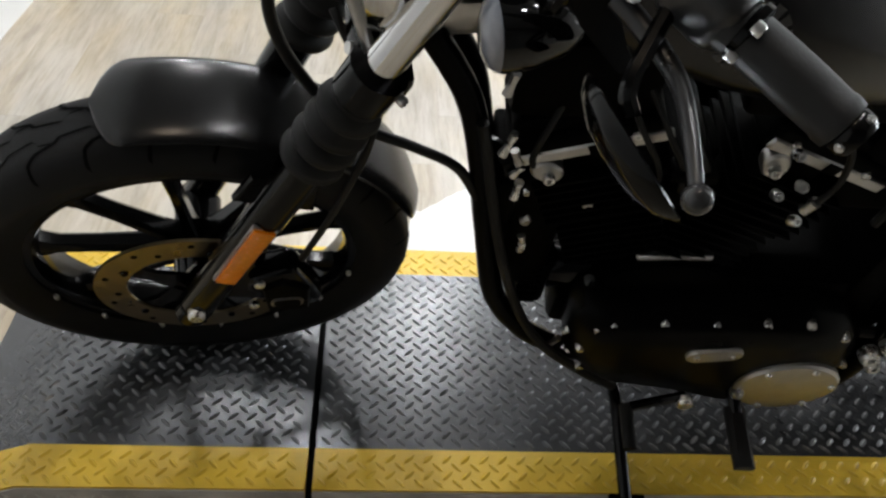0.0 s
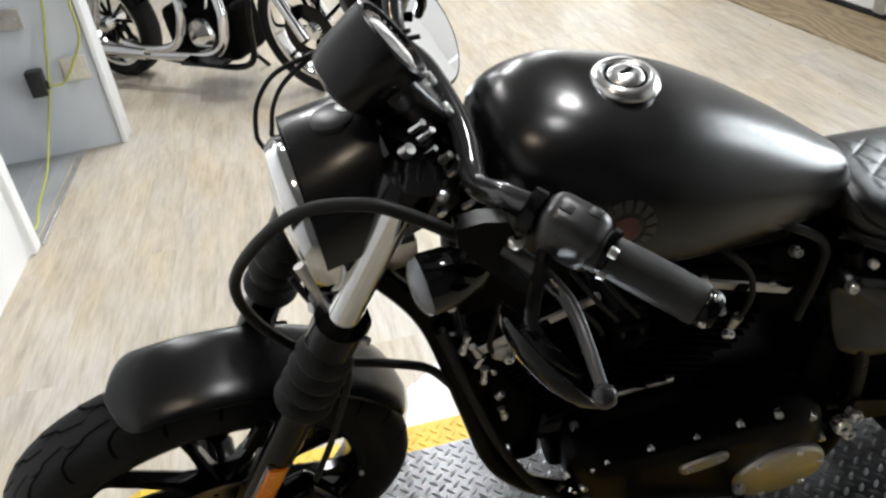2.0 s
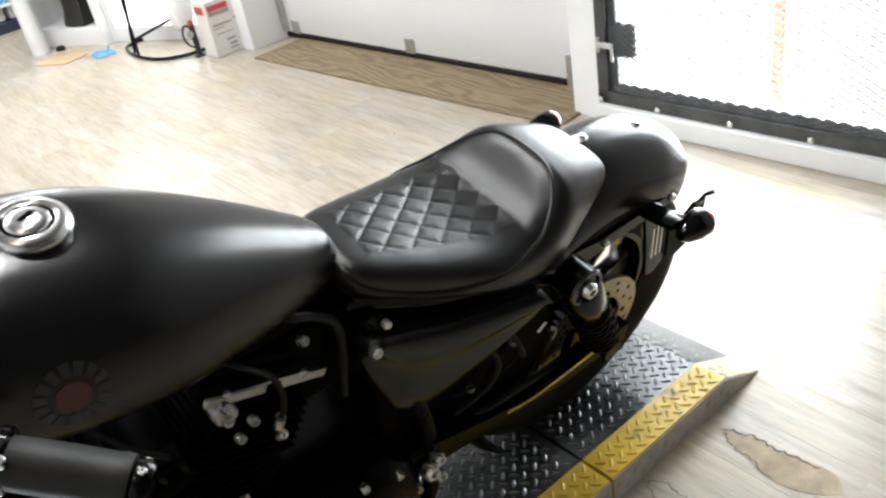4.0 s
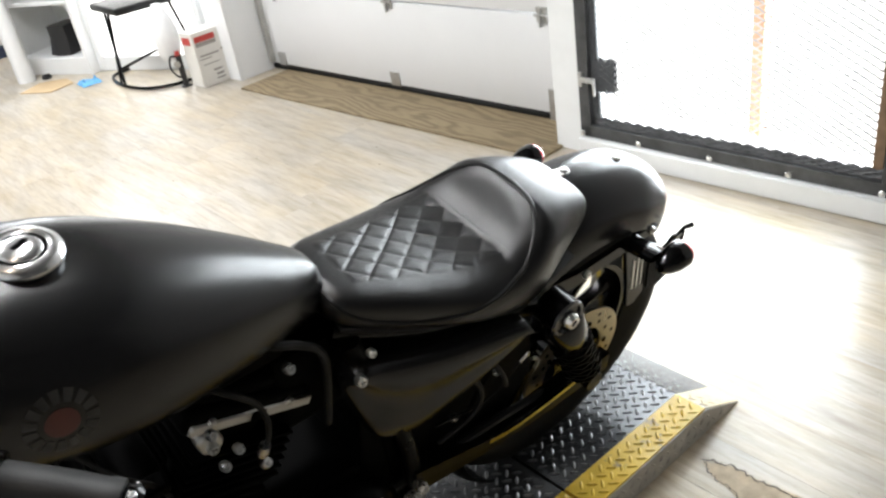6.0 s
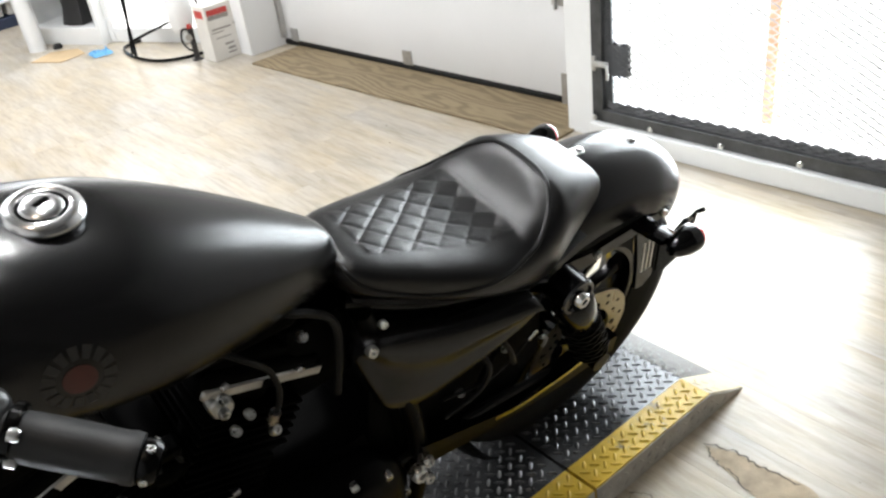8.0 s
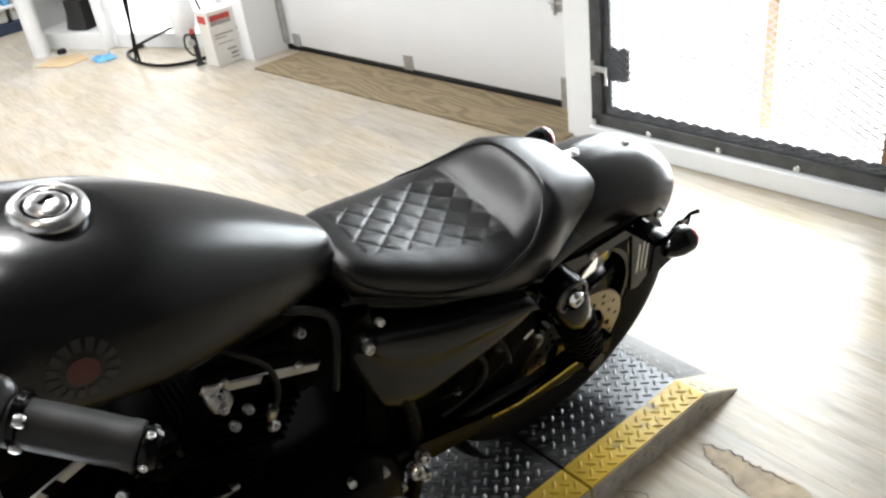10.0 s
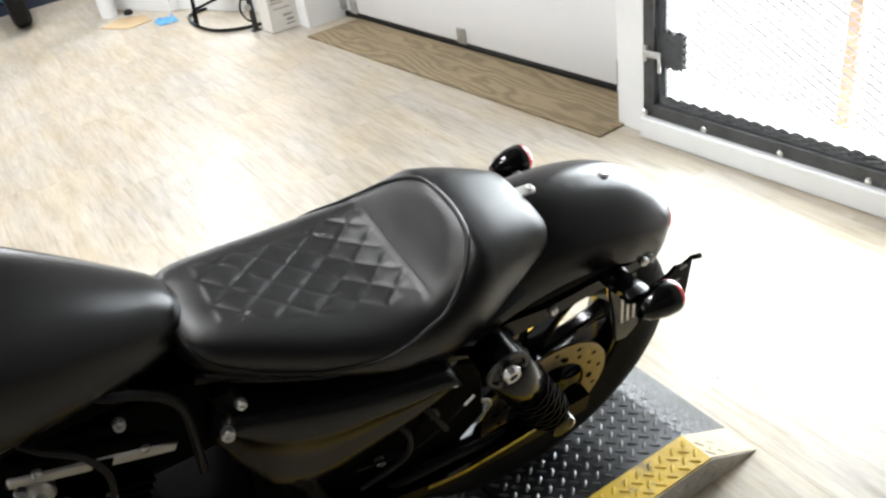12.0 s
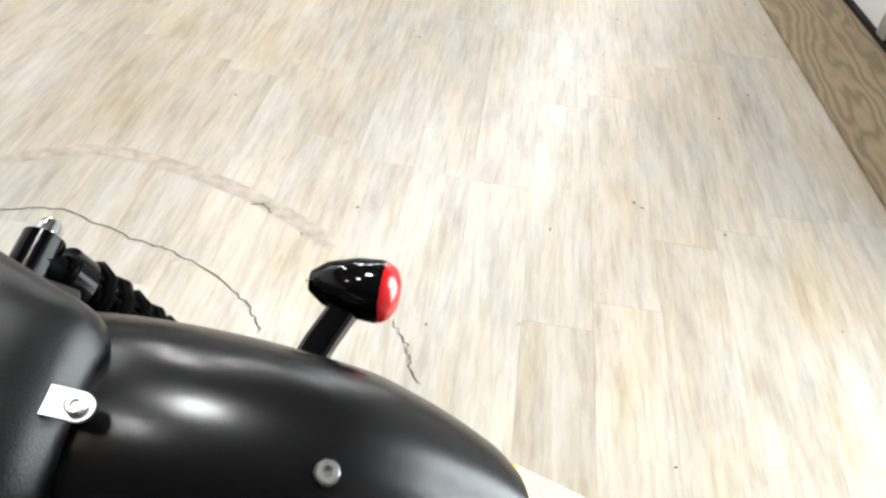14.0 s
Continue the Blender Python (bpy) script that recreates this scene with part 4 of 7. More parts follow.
for x, z, r, l, m in ((0.39, 1.1, 0.0045, 0.02, CHROME), (0.398, 1.088, 0.004, 0.022, BOLT), (0.377, 1.071, 0.008, 0.012, ALLOY), (0.4, 1.064, 0.004, 0.02, CHROME), (0.416, 1.052, 0.005, 0.016, ALLOY), (0.424, 1.032, 0.004, 0.02, BOLT), (0.436, 0.977, 0.004, 0.016, ALLOY), (0.407, 0.973, 0.005, 0.01, BOLT)):
    q = UNSTEER @ Vector((x, -0.08, z))
    d = Vector((0.5, -0.4, 0.75)).normalized() * l / 2
    front("cable_fitting", rod(q - d, q + d, r, r * 0.8, 10), m, riser, "bright cable fitting")

left_bar = [UNSTEER @ Vector(p) for p in ((0.437, -0.12, 1.05), (0.458, -0.172, 1.072), (0.49, -0.212, 1.076), (0.527, -0.25, 1.06), (0.598, -0.312, 1.037))]
mirror_y = lambda p: Vector((p.x, -p.y, p.z))
bar_line = [p for p in reversed(left_bar)] + [Vector((0.432, -0.05, 1.06)), Vector((0.432, 0.05, 1.06))] + [mirror_y(p) for p in left_bar]
bar = front("handlebar", tube(bar_line, 0.0135, 14), BAR_BLACK, None, "black steel handlebar")
for sgn in (1, -1):
    fl = (lambda p: p) if sgn > 0 else mirror_y
    a, b = fl(left_bar[3]), fl(left_bar[4])
    d = (b - a).normalized()
    grip = front("grip", lathe([(0.013, -0.012), (0.0215, -0.01), (0.0215, 0.0), (0.0198, 0.004), (0.0206, 0.03), (0.0208, 0.06), (0.0202, 0.084), (0.0212, 0.088), (0.0205, 0.096), (0.012, 0.098)], a, d, 22), GRIP, bar, "dark grey rubber grip")
    front("grip_end", lathe([(0.0165, 0.096), (0.0185, 0.099), (0.0185, 0.107), (0.015, 0.112), (0.006, 0.112)], a, d, 18), GLOSS_BLACK, grip)
    for k in range(4):
        q = 0.8 + k * math.pi / 2
        vv = d.orthogonal().normalized()
        front("end_screw", bolt_head(a + d * 0.104 + (vv * math.cos(q) + d.cross(vv) * math.sin(q)) * 0.018, vv * math.cos(q) + d.cross(vv) * math.sin(q), 0.0035, 0.0025), BOLT, grip)
    c = fl((left_bar[2] + left_bar[3]) / 2) - d * 0.006
    u = Vector((0, 0, 1)) - d * d.z
    u.normalize()
    w = d.cross(u)
    basis = Matrix((d, w, u)).transposed().to_4x4()
    sw = front("switch_pod", block(0, 0, 0, 0.064, 0.05, 0.058, 0.017, 4, Matrix.Translation(c) @ basis), CONTROL_BLACK, bar, "black switch housing")
    for k, (du, dw, du2) in enumerate(((-0.012, 0.0, 0.026), (0.012, -0.01, 0.026), (0.0, -0.023, 0.004))):
        front("switch_button", block(0, 0, 0, 0.014, 0.012, 0.01, 0.003, 2, Matrix.Translation(c + d * du + w * dw + u * du2) @ basis), PLASTIC_BLACK, sw)
    front("switch_clamp", lathe([(0.02, -0.008), (0.023, -0.006), (0.023, 0.006), (0.02, 0.008)], c - d * 0.04, d, 18), GLOSS_BLACK, sw)
    front("switch_ring", lathe([(0.021, -0.004), (0.0235, -0.002), (0.0235, 0.004), (0.02, 0.006)], c + d * 0.036, d, 18), GLOSS_BLACK, sw)
    for du, dw in ((0.018, 0.012), (-0.006, 0.021), (-0.019, -0.008)):
        front("switch_bolt", bolt_head(c + d * 0.04 + u * du + w * dw, d, 0.0055), BOLT, sw)

# clutch lever on the left, brake lever on the right
lv = [UNSTEER @ Vector(p) for p in ((0.398, -0.185, 1.05), (0.425, -0.2, 1.052), (0.447, -0.207, 1.044), (0.466, -0.228, 1.036), (0.485, -0.262, 1.03), (0.49, -0.29, 1.03), (0.491, -0.33, 1.027), (0.491, -0.37, 1.02))]
for sgn in (1, -1):
    fl = (lambda p: p) if sgn > 0 else mirror_y
    pts = [fl(p) for p in lv]
    casting = [(0.403, 1.067), (0.427, 1.074), (0.449, 1.076), (0.462, 1.045), (0.455, 1.02), (0.464, 1.0), (0.48, 0.978), (0.464, 0.972), (0.426, 1.006), (0.402, 1.048)]
    body = [[fl(UNSTEER @ Vector((x, -0.186 - 0.35 * max(0, x - 0.42) + dy, z - 0.35 * dy))) for x, z in casting] for dy in (-0.016, -0.013, 0.008, 0.012)]
    bracket = front("lever_bracket", loft(body), COVER_BLACK, bar, "black lever bracket")
    lever = front("lever", tube(pts[2:], 0.0075, 10, radii=(0.0095, 0.0055)), CONTROL_BLACK, bar, "black hand lever")
    front("lever_ball", lathe([(0.0, -0.0115), (0.006, -0.0098), (0.0098, -0.006), (0.0115, 0), (0.0098, 0.006), (0.006, 0.0098), (0, 0.0115)], pts[-1], (0, 0, 1), 18), BAR_BLACK, lever)
    front("pivot_screw", bolt_head(fl(UNSTEER @ Vector((0.455, -0.215, 1.056))), (0.1, -0.2 * sgn, 1), 0.008), BOLT, bracket)
for k, pts in enumerate((((0.41, 0.07, 1.11), (0.313, 0.1, 1.083), (0.289, 0.1, 1.079), (0.249, 0.1, 1.062), (0.224, 0.1, 1.03), (0.213, 0.1, 0.994), (0.214, 0.1, 0.961), (0.25, 0.1, 0.89), (0.34, 0.08, 0.79)), ((0.42, 0.07, 1.1), (0.322, 0.1, 1.079), (0.297, 0.1, 1.077), (0.259, 0.1, 1.049), (0.24, 0.1, 1.019), (0.232, 0.1, 0.99), (0.231, 0.1, 0.965), (0.26, 0.1, 0.88), (0.35, 0.08, 0.77)))):
    front("throttle_cable", tube([UNSTEER @ Vector(p) for p in pts], 0.003, 8), RUBBER, None, "black throttle cable")
front("clutch_cable", tube([UNSTEER @ Vector(p) for p in CABLE], 0.0068, 10), RUBBER, None, "black clutch cable")

# front turn signals and mirrors under the bar
def bullet(p, axis, r, length, put, parent, lens, lens_label):
    """A tapered lamp body whose lens faces along the axis."""
    b = put("turn_signal", lathe([(0.0, -length), (r * 0.35, -length * 0.97), (r * 0.7, -length * 0.75), (r * 0.95, -length * 0.35), (r, 0.0), (r * 0.96, 0.004)], p, axis, 28), LAMP_BLACK, parent, "black bullet turn signal")
    put("signal_lens", lathe([(r * 0.97, 0.0), (r * 0.95, 0.006), (r * 0.8, 0.013), (r * 0.45, 0.018), (0.0, 0.019)], p, axis, 28), lens, b, lens_label)
    return b


for sgn in (1, -1):
    fl = (lambda p: p) if sgn > 0 else mirror_y
    p = fl(UNSTEER @ Vector((0.372, -0.172, 0.968)))
    b = bullet(p, (-1, 0, -0.05), 0.034, 0.07, put_front, None, SMOKE_LENS, "smoked signal lens")
    front("signal_stalk", tube([p + Vector((0.035, 0, 0.02)), p + Vector((0.05, 0, 0.055)), fl(UNSTEER @ Vector((0.43, -0.19, 1.045)))], 0.008, 8), GLOSS_BLACK, b)
res = front("brake_reservoir", lathe([(0.0, -0.04), (0.02, -0.036), (0.031, -0.018), (0.036, 0.01), (0.0355, 0.026), (0.033, 0.03), (0.0, 0.031)], UNSTEER @ Vector((0.397, 0.2, 1.085)), (0.15, -0.1, 1), 32), DENIM_BLACK, None, "round black brake fluid reservoir")
front("reservoir_mark", lathe([(0.009, 0.0312), (0.0125, 0.0316), (0.0125, 0.0308)], UNSTEER @ Vector((0.397, 0.2, 1.085)), (0.15, -0.1, 1), 24, True), ALLOY, res)
for sgn in (1, -1):
    p = UNSTEER @ Vector((0.452, 0.255, 0.972) if sgn > 0 else (0.466, -0.292, 0.975))
    MA = Vector((0.73, -0.47, 0.48)).normalized() if sgn > 0 else (UNSTEER.to_3x3() @ Vector((0.77, 0.31, 0.55))).normalized()
    side_way = MA.cross(Vector((0, 0, 1))).normalized()
    OVAL = Matrix.Translation(p) @ Matrix((side_way, MA.cross(side_way), MA)).transposed().to_4x4() @ Matrix.Diagonal((0.8, 0.94, 1.0, 1) if sgn > 0 else (0.85, 0.6, 0.7, 1))
    mir = front("mirror", lathe([(0.0, -0.03), (0.04, -0.027), (0.068, -0.014), (0.08, 0.0), (0.0815, 0.005), (0.079, 0.007), (0.076, 0.006)], (0, 0, 0), (0, 0, 1), 48).moved(OVAL), GLOSS_BLACK, None, "oval black mirror under the bar")
    front("mirror_glass", lathe([(0.0758, 0.0068), (0.0, 0.007)], (0, 0, 0), (0, 0, 1), 48).moved(OVAL), MIRROR, mir, "mirror glass")
    root = mirror_y(left_bar[2]) if sgn > 0 else left_bar[2]
    front("mirror_stem", tube([p + Vector((-0.01, 0, 0.04)), p + Vector((-0.01, -0.02 * sgn, 0.08 if sgn > 0 else 0.055)), root + Vector((0, 0, -0.01))], 0.007, 8), GLOSS_BLACK, mir)

# ---- tank, seat, rear fender ----
def blend(table, x):
    """Smooth values between the rows of a table whose first column is x."""
    k = 0
    while k < len(table) - 2 and x > table[k + 1][0]:
        k += 1
    a, b = table[k], table[k + 1]
    p, q = table[max(k - 1, 0)], table[min(k + 2, len(table) - 1)]
    h = b[0] - a[0]
    t = min(max((x - a[0]) / h, 0), 1)
    out = []
    for n in range(1, len(a)):
        ma = (b[n] - p[n]) / (b[0] - p[0]) * h if k else b[n] - a[n]
        mb = (q[n] - a[n]) / (q[0] - a[0]) * h if k < len(table) - 2 else b[n] - a[n]
        out.append((2 * t**3 - 3 * t**2 + 1) * a[n] + (t**3 - 2 * t**2 + t) * ma + (-2 * t**3 + 3 * t**2) * b[n] + (t**3 - t**2) * mb)
    return out


# x, half width, top, bottom
TANK = [(0.451, 0.03, 0.98, 0.93), (0.457, 0.064, 1.008, 0.905), (0.473, 0.1, 1.035, 0.878), (0.51, 0.125, 1.054, 0.855), (0.57, 0.141, 1.057, 0.84), (0.63, 0.145, 1.042, 0.825), (0.70, 0.138, 1.02, 0.81), (0.78, 0.115, 0.98, 0.798), (0.86, 0.086, 0.93, 0.788), (0.92, 0.06, 0.887, 0.782), (0.955, 0.038, 0.86, 0.785), (0.966, 0.016, 0.842, 0.8)]


def tank_point(x, a):
    """A point of the tank's skin; a turns from the top over the right side."""
    w, t, b = blend(TANK, x)
    mid, h = b + (t - b) * 0.43, t - b
    s, c = math.sin(a), math.cos(a)
    y = w * math.copysign(abs(s) ** 0.8, s)
    if c >= 0:
        z = mid + (t - mid) * abs(c) ** 0.86
    else:
        z = mid - (mid - b) * abs(c) ** 0.7
        y *= 1 - 0.3 * abs(c) ** 1.6
    return Vector((x, y, z))


def tank_side(x, z):
    """The tank's left skin at that x and height, and its outward normal."""
    lo, hi = -math.pi * 0.9, -0.05
    for _ in range(30):
        m = (lo + hi) / 2
        if tank_point(x, m).z < z:
            lo = m
        else:
            hi = m
    e = 0.01
    p = tank_point(x, lo)
    n = (tank_point(x + e, lo) - p).cross(tank_point(x, lo + e) - p)
    if n.y > 0:
        n = -n
    return p, n.normalized()


xs = [TANK[0][0] + (TANK[-1][0] - TANK[0][0]) * (0.5 - 0.5 * math.cos(math.pi * k / 44)) for k in range(45)]
tank = part("fuel_tank", loft([[tank_point(x, 2 * math.pi * k / 48) for k in range(48)] for x in xs]), DENIM_BLACK, bike, "satin black teardrop fuel tank", 60)
CAP = Vector((0.636, 0, 1.027))
cn = Vector((0.08, 0, 1)).normalized()
part("filler_neck", lathe([(0.041, -0.012), (0.041, 0.002), (0.036, 0.006), (0.033, 0.012)], CAP, cn, 32), GLOSS_BLACK, tank)
cap = part("fuel_cap", lathe([(0.0, 0.03), (0.01, 0.0298), (0.019, 0.027), (0.0215, 0.0245), (0.025, 0.0245), (0.029, 0.0275), (0.034, 0.026), (0.0395, 0.021), (0.041, 0.016), (0.0395, 0.012), (0.034, 0.008)], CAP, cn, 48), CAP_CHROME, tank, "chromed fuel cap")
part("cap_ring", lathe([(0.0212, 0.0246), (0.0222, 0.0252), (0.0245, 0.0252), (0.0252, 0.0246)], CAP, cn, 36, True), GLOSS_BLACK, cap)
part("cap_mark", block(0, 0, 0, 0.018, 0.007, 0.001, 0.0004, 1, Matrix.Translation(CAP + cn * 0.0302) @ Matrix.Rotation(radians(25), 4, "Z")), GLOSS_BLACK, cap)
BX, BZ = 0.598, 0.955
for k in range(15):
    a = 2 * math.pi * (k + 0.5) / 15
    pts = []
    for rr, da in ((0.0225, -0.15), (0.0225, 0.15), (0.0355, 0.14), (0.0355, -0.14)):
        q, n = tank_side(BX + math.cos(a + da) * rr, BZ + math.sin(a + da) * rr)
        pts.append(q + n * 0.0006)
    part("badge_mark", Shape().add(pts, [(0, 1, 2, 3)]), GREY_MARK, tank, "dull grey badge mark")
dot = Shape()
centre, n0 = tank_side(BX, BZ)
rim_pts = []
for k in range(20):
    q, n = tank_side(BX + math.cos(2 * math.pi * k / 20) * 0.0165, BZ + math.sin(2 * math.pi * k / 20) * 0.0165)
    rim_pts.append(q + n * 0.0006)
dot.add([centre + n0 * 0.0007] + rim_pts, [(0, 1 + k, 1 + (k + 1) % 20) for k in range(20)])
part("badge_dot", dot, RED_MARK, tank, "dull red round badge")

# seat: x, half width, top, bottom, dish
SEAT = [(0.938, 0.03, 0.818, 0.8, 0.0), (0.946, 0.058, 0.83, 0.785, 0.0), (0.97, 0.082, 0.834, 0.768, 0.002), (1.03, 0.106, 0.818, 0.742, 0.003), (1.10, 0.128, 0.797, 0.717, 0.005), (1.17, 0.146, 0.781, 0.695, 0.007),
        (1.23, 0.148, 0.779, 0.68, 0.008), (1.265, 0.146, 0.789, 0.67, 0.006), (1.30, 0.138, 0.807, 0.664, 0.003), (1.322, 0.13, 0.817, 0.664, 0.001), (1.337, 0.124, 0.8165, 0.664, 0.0), (1.37, 0.11, 0.81, 0.672, 0.0), (1.42, 0.09, 0.791, 0.692, 0.0), (1.452, 0.076, 0.772, 0.712, 0.0), (1.464, 0.056, 0.756, 0.725, 0.0)]


def seat_point(x, a, quilt=False):
    w, t, b, dish = blend(SEAT, x)
    s, c = math.sin(a), math.cos(a)
    y = w * math.copysign(abs(s) ** 0.62, s) * (1 if s < 0 else 0.89)
    mid = b + (t - b) * 0.36
    z = mid + (t - mid) * abs(c) ** 0.52 if c >= 0 else mid - (mid - b) * abs(c) ** 0.5
    if c < 0:
        y *= 1 - 0.12 * abs(c)
    if c > 0:
        z -= dish * math.cos(min(1, abs(y) / w) * math.pi / 2) ** 2
        # quilted field on the sitting surface, wider towards the back
        edge = 0.052 + 0.046 * (x - 0.995) / 0.243
        inside = min((x - 0.994) / 0.006, (1.239 - x) / 0.005, (edge - abs(y)) / 0.007)
        if inside > 0:
            p, q = (x / 0.054 + y / 0.045), (x / 0.054 - y / 0.045)
            d = min(abs(p - round(p)), abs(q - round(q)))
            z += min(1, inside) * (0.0019 * (1 - math.exp(-d / 0.03)) + 0.001 * math.sin(min(1, d / 0.5) * math.pi / 2) - 0.0017)
        # seam between the quilted field and the smooth back pad
        z -= 0.0022 * math.exp(-((x - 1.242) / 0.0025) ** 2) * (1 if abs(y) < 0.1 else 0)
        # the back pad swells towards its own edge
        if x > 1.244:
            z += 0.0012 * math.exp(-((math.hypot((x - 1.235) / 0.092, y / 0.13) - 0.82) / 0.12) ** 2)
    return Vector((x, y, z))


def seat_ring(x):
    """Even steps across the top, wider ones down the flanks and under the pan."""
    w = blend(SEAT, x)[0]
    top = []
    for k in range(91):
        v = -0.985 + 1.97 * k / 90
        top.append(seat_point(x, math.copysign(math.asin(abs(v) ** (1 / 0.62)), v)))
    return top + [seat_point(x, radians(a)) for a in (84, 90, 100, 112, 126, 145, 170, 190, 215, 234, 248, 260, 270, 276)]


xs = [0.938, 0.94, 0.943, 0.947, 0.953] + [0.96 + 0.0028 * k for k in range(99)] + [1.24 + 0.006 * k for k in range(35)] + [1.449, 1.453, 1.457, 1.461, 1.464]
seat = part("seat", loft([seat_ring(x) for x in xs]), VINYL, bike, "black vinyl solo seat with a diamond-quilted front", 70)
# piping: round the nose, along both flanks and over the top of the back pad
LINE = [(0.95, -0.5), (0.954, -1.1), (0.968, -1.5), (1.012, -1.57), (1.08, -1.57), (1.14, -1.48), (1.185, -1.25), (1.224, -1.06), (1.256, -0.93), (1.294, -0.66), (1.318, -0.38), (1.327, -0.15), (1.33, 0.0)]
left = [seat_point(x, a) for x, a in LINE]
part("piping", tube(left + [Vector((p.x, -p.y * 0.89, p.z)) for p in reversed(left[:-1])], 0.0036, 8, 5), VINYL, seat)
part("nose_piping", tube([seat_point(0.951, -1.0 + 0.25 * k) for k in range(9)], 0.003, 8, 3), VINYL, seat)
stitch = Shape()
for k in range(26):
    y = -0.096 + 0.192 * k / 25
    a = math.asin(math.copysign((abs(y) / blend(SEAT, 1.247)[0]) ** (1 / 0.62), y))
    q = seat_point(1.247, a)
    stitch.join(rod(q + Vector((0, -0.0022, 0.0006)), q + Vector((0, 0.0022, 0.0006)), 0.0006, n=5))
part("stitching", stitch, STITCH, seat)
part("seat_pan", loft([[(x, w * sx, z) for sx, z in ((-1, b), (1, b), (0.9, b - 0.018), (-0.9, b - 0.018))] for x, w, b in ((0.96, 0.07, 0.775), (1.1, 0.115, 0.722), (1.25, 0.14, 0.68), (1.4, 0.11, 0.69))]), PLASTIC_BLACK, seat)
tab = part("seat_tab", slab(obround(1.45, 0, 1.473, 0, 0.0095), -0.0015, 0.0015).moved(Matrix.Translation((1.468, 0, 0.7675)) @ Matrix.Rotation(radians(7), 4, "Y") @ Matrix.Rotation(radians(-90), 4, "X") @ Matrix.Translation((-1.468, 0, 0))), ALLOY, seat, "bare steel seat tab")
part("tab_bolt", bolt_head((1.472, 0, 0.768), (0.12, 0, 1), 0.007, 0.005), BOLT, tab)

RFC = (RC[0], 0.006, RC[2])
rear_fender = part("rear_fender", shell(fender_rows(RFC, lambda u: 0.443 - 0.02 * (1 - u) - 0.012 * max(0, 1 - u / 0.25) ** 2, lambda u: 0.103 * (0.86 + 0.14 * min(1, u / 0.2)) if u > 0.012 else 0.085, 0.105, 51.0, 142, 44, 25), 0.003), DENIM_BLACK, bike, "satin black bobbed rear fender")
part("fender_bolt", bolt_head((1.619, 0, 0.7275), (0.28, 0, 1), 0.0085, 0.007), BOLT, rear_fender)
part("tail_lamp", shell(fender_rows(RC, lambda u: 0.402, lambda u: 0.058, 0.04, 49.3, 51.2, 4, 15), 0.01), RED_LENS, rear_fender, "thin red tail lamp under the fender's lip")
for sg in (-1, 1):
    strut = part("fender_strut", slab([(1.29, 0.61), (1.33, 0.625), (1.45, 0.605), (1.64, 0.612), (1.672, 0.604), (1.672, 0.59), (1.64, 0.588), (1.45, 0.572), (1.33, 0.575)], sg * 0.082, sg * 0.094, 0.003), GLOSS_BLACK, bike, "black fender strut")
    for x, z in ((1.47, 0.592), (1.651, 0.602)):
        part("strut_bolt", bolt_head((x, sg * 0.094, z), (0, sg, 0), 0.008), BOLT, strut)
    p = Vector((1.62, -0.178, 0.617)) if sg < 0 else Vector((1.604, 0.19, 0.624))
    b = bullet(p + Vector((0.004, 0, 0)), (1, 0, 0.02), 0.0275, 0.061, put_rear, None, RED_LENS, "red signal lens")
    hw = 0.021 if sg < 0 else 0.013
    line = ((1.582, 0.095, 0.61), (1.582, 0.16, 0.622)) if sg < 0 else ((1.556, 0.095, 0.606), (1.57, 0.14, 0.614), (1.588, 0.182, 0.622))
    part("signal_stalk", loft([[Vector((x + dx, sg * y, z + dz)) for dx, dz in ((-hw, -0.006), (-hw * 0.7, -0.009), (hw * 0.7, -0.009), (hw, -0.006), (hw, 0.006), (hw * 0.7, 0.009), (-hw * 0.7, 0.009), (-hw, 0.006))] for x, y, z in line]), LAMP_BLACK, b)

# plate bracket hung behind the left strut
pl = part("plate_bracket", slab([(1.585, 0.585), (1.645, 0.58), (1.668, 0.5), (1.69, 0.41), (1.668, 0.386), (1.645, 0.39), (1.622, 0.47)], -0.092, -0.08, 0.002), GLOSS_BLACK, bike, "black plate bracket")
for k in range(3):
    part("bracket_slot", slab([(1.622 + 0.013 * k, 0.535), (1.627 + 0.013 * k, 0.535), (1.646 + 0.013 * k, 0.445), (1.641 + 0.013 * k, 0.445)], -0.0935, -0.0915), ALLOY, pl)
plate = part("plate_holder", slab([(1.667 + (x - 1.667) * 1.06, z - 0.01) for x, z in ((1.765, 0.561), (1.783, 0.440), (1.751, 0.438), (1.717, 0.423), (1.685, 0.439), (1.667, 0.526), (1.716, 0.540), (1.731, 0.556), (1.748, 0.550))], -0.1, -0.094, 0.001), ENGINE_BLACK, pl, "black slotted plate holder")
for a, b in (((1.706, 0.478), (1.726, 0.474)), ((1.745, 0.466), (1.762, 0.469)), ((1.735, 0.509), (1.75, 0.508)), ((1.746, 0.536), (1.758, 0.538))):
    part("holder_slot", slab(obround(*a, *b, 0.0022, 4), -0.102, -0.0995), PLATE_BARE, plate)
part("holder_lip", rod((1.771, -0.1, 0.55), (1.774, -0.11, 0.562), 0.005, n=8), GLOSS_BLACK, plate)

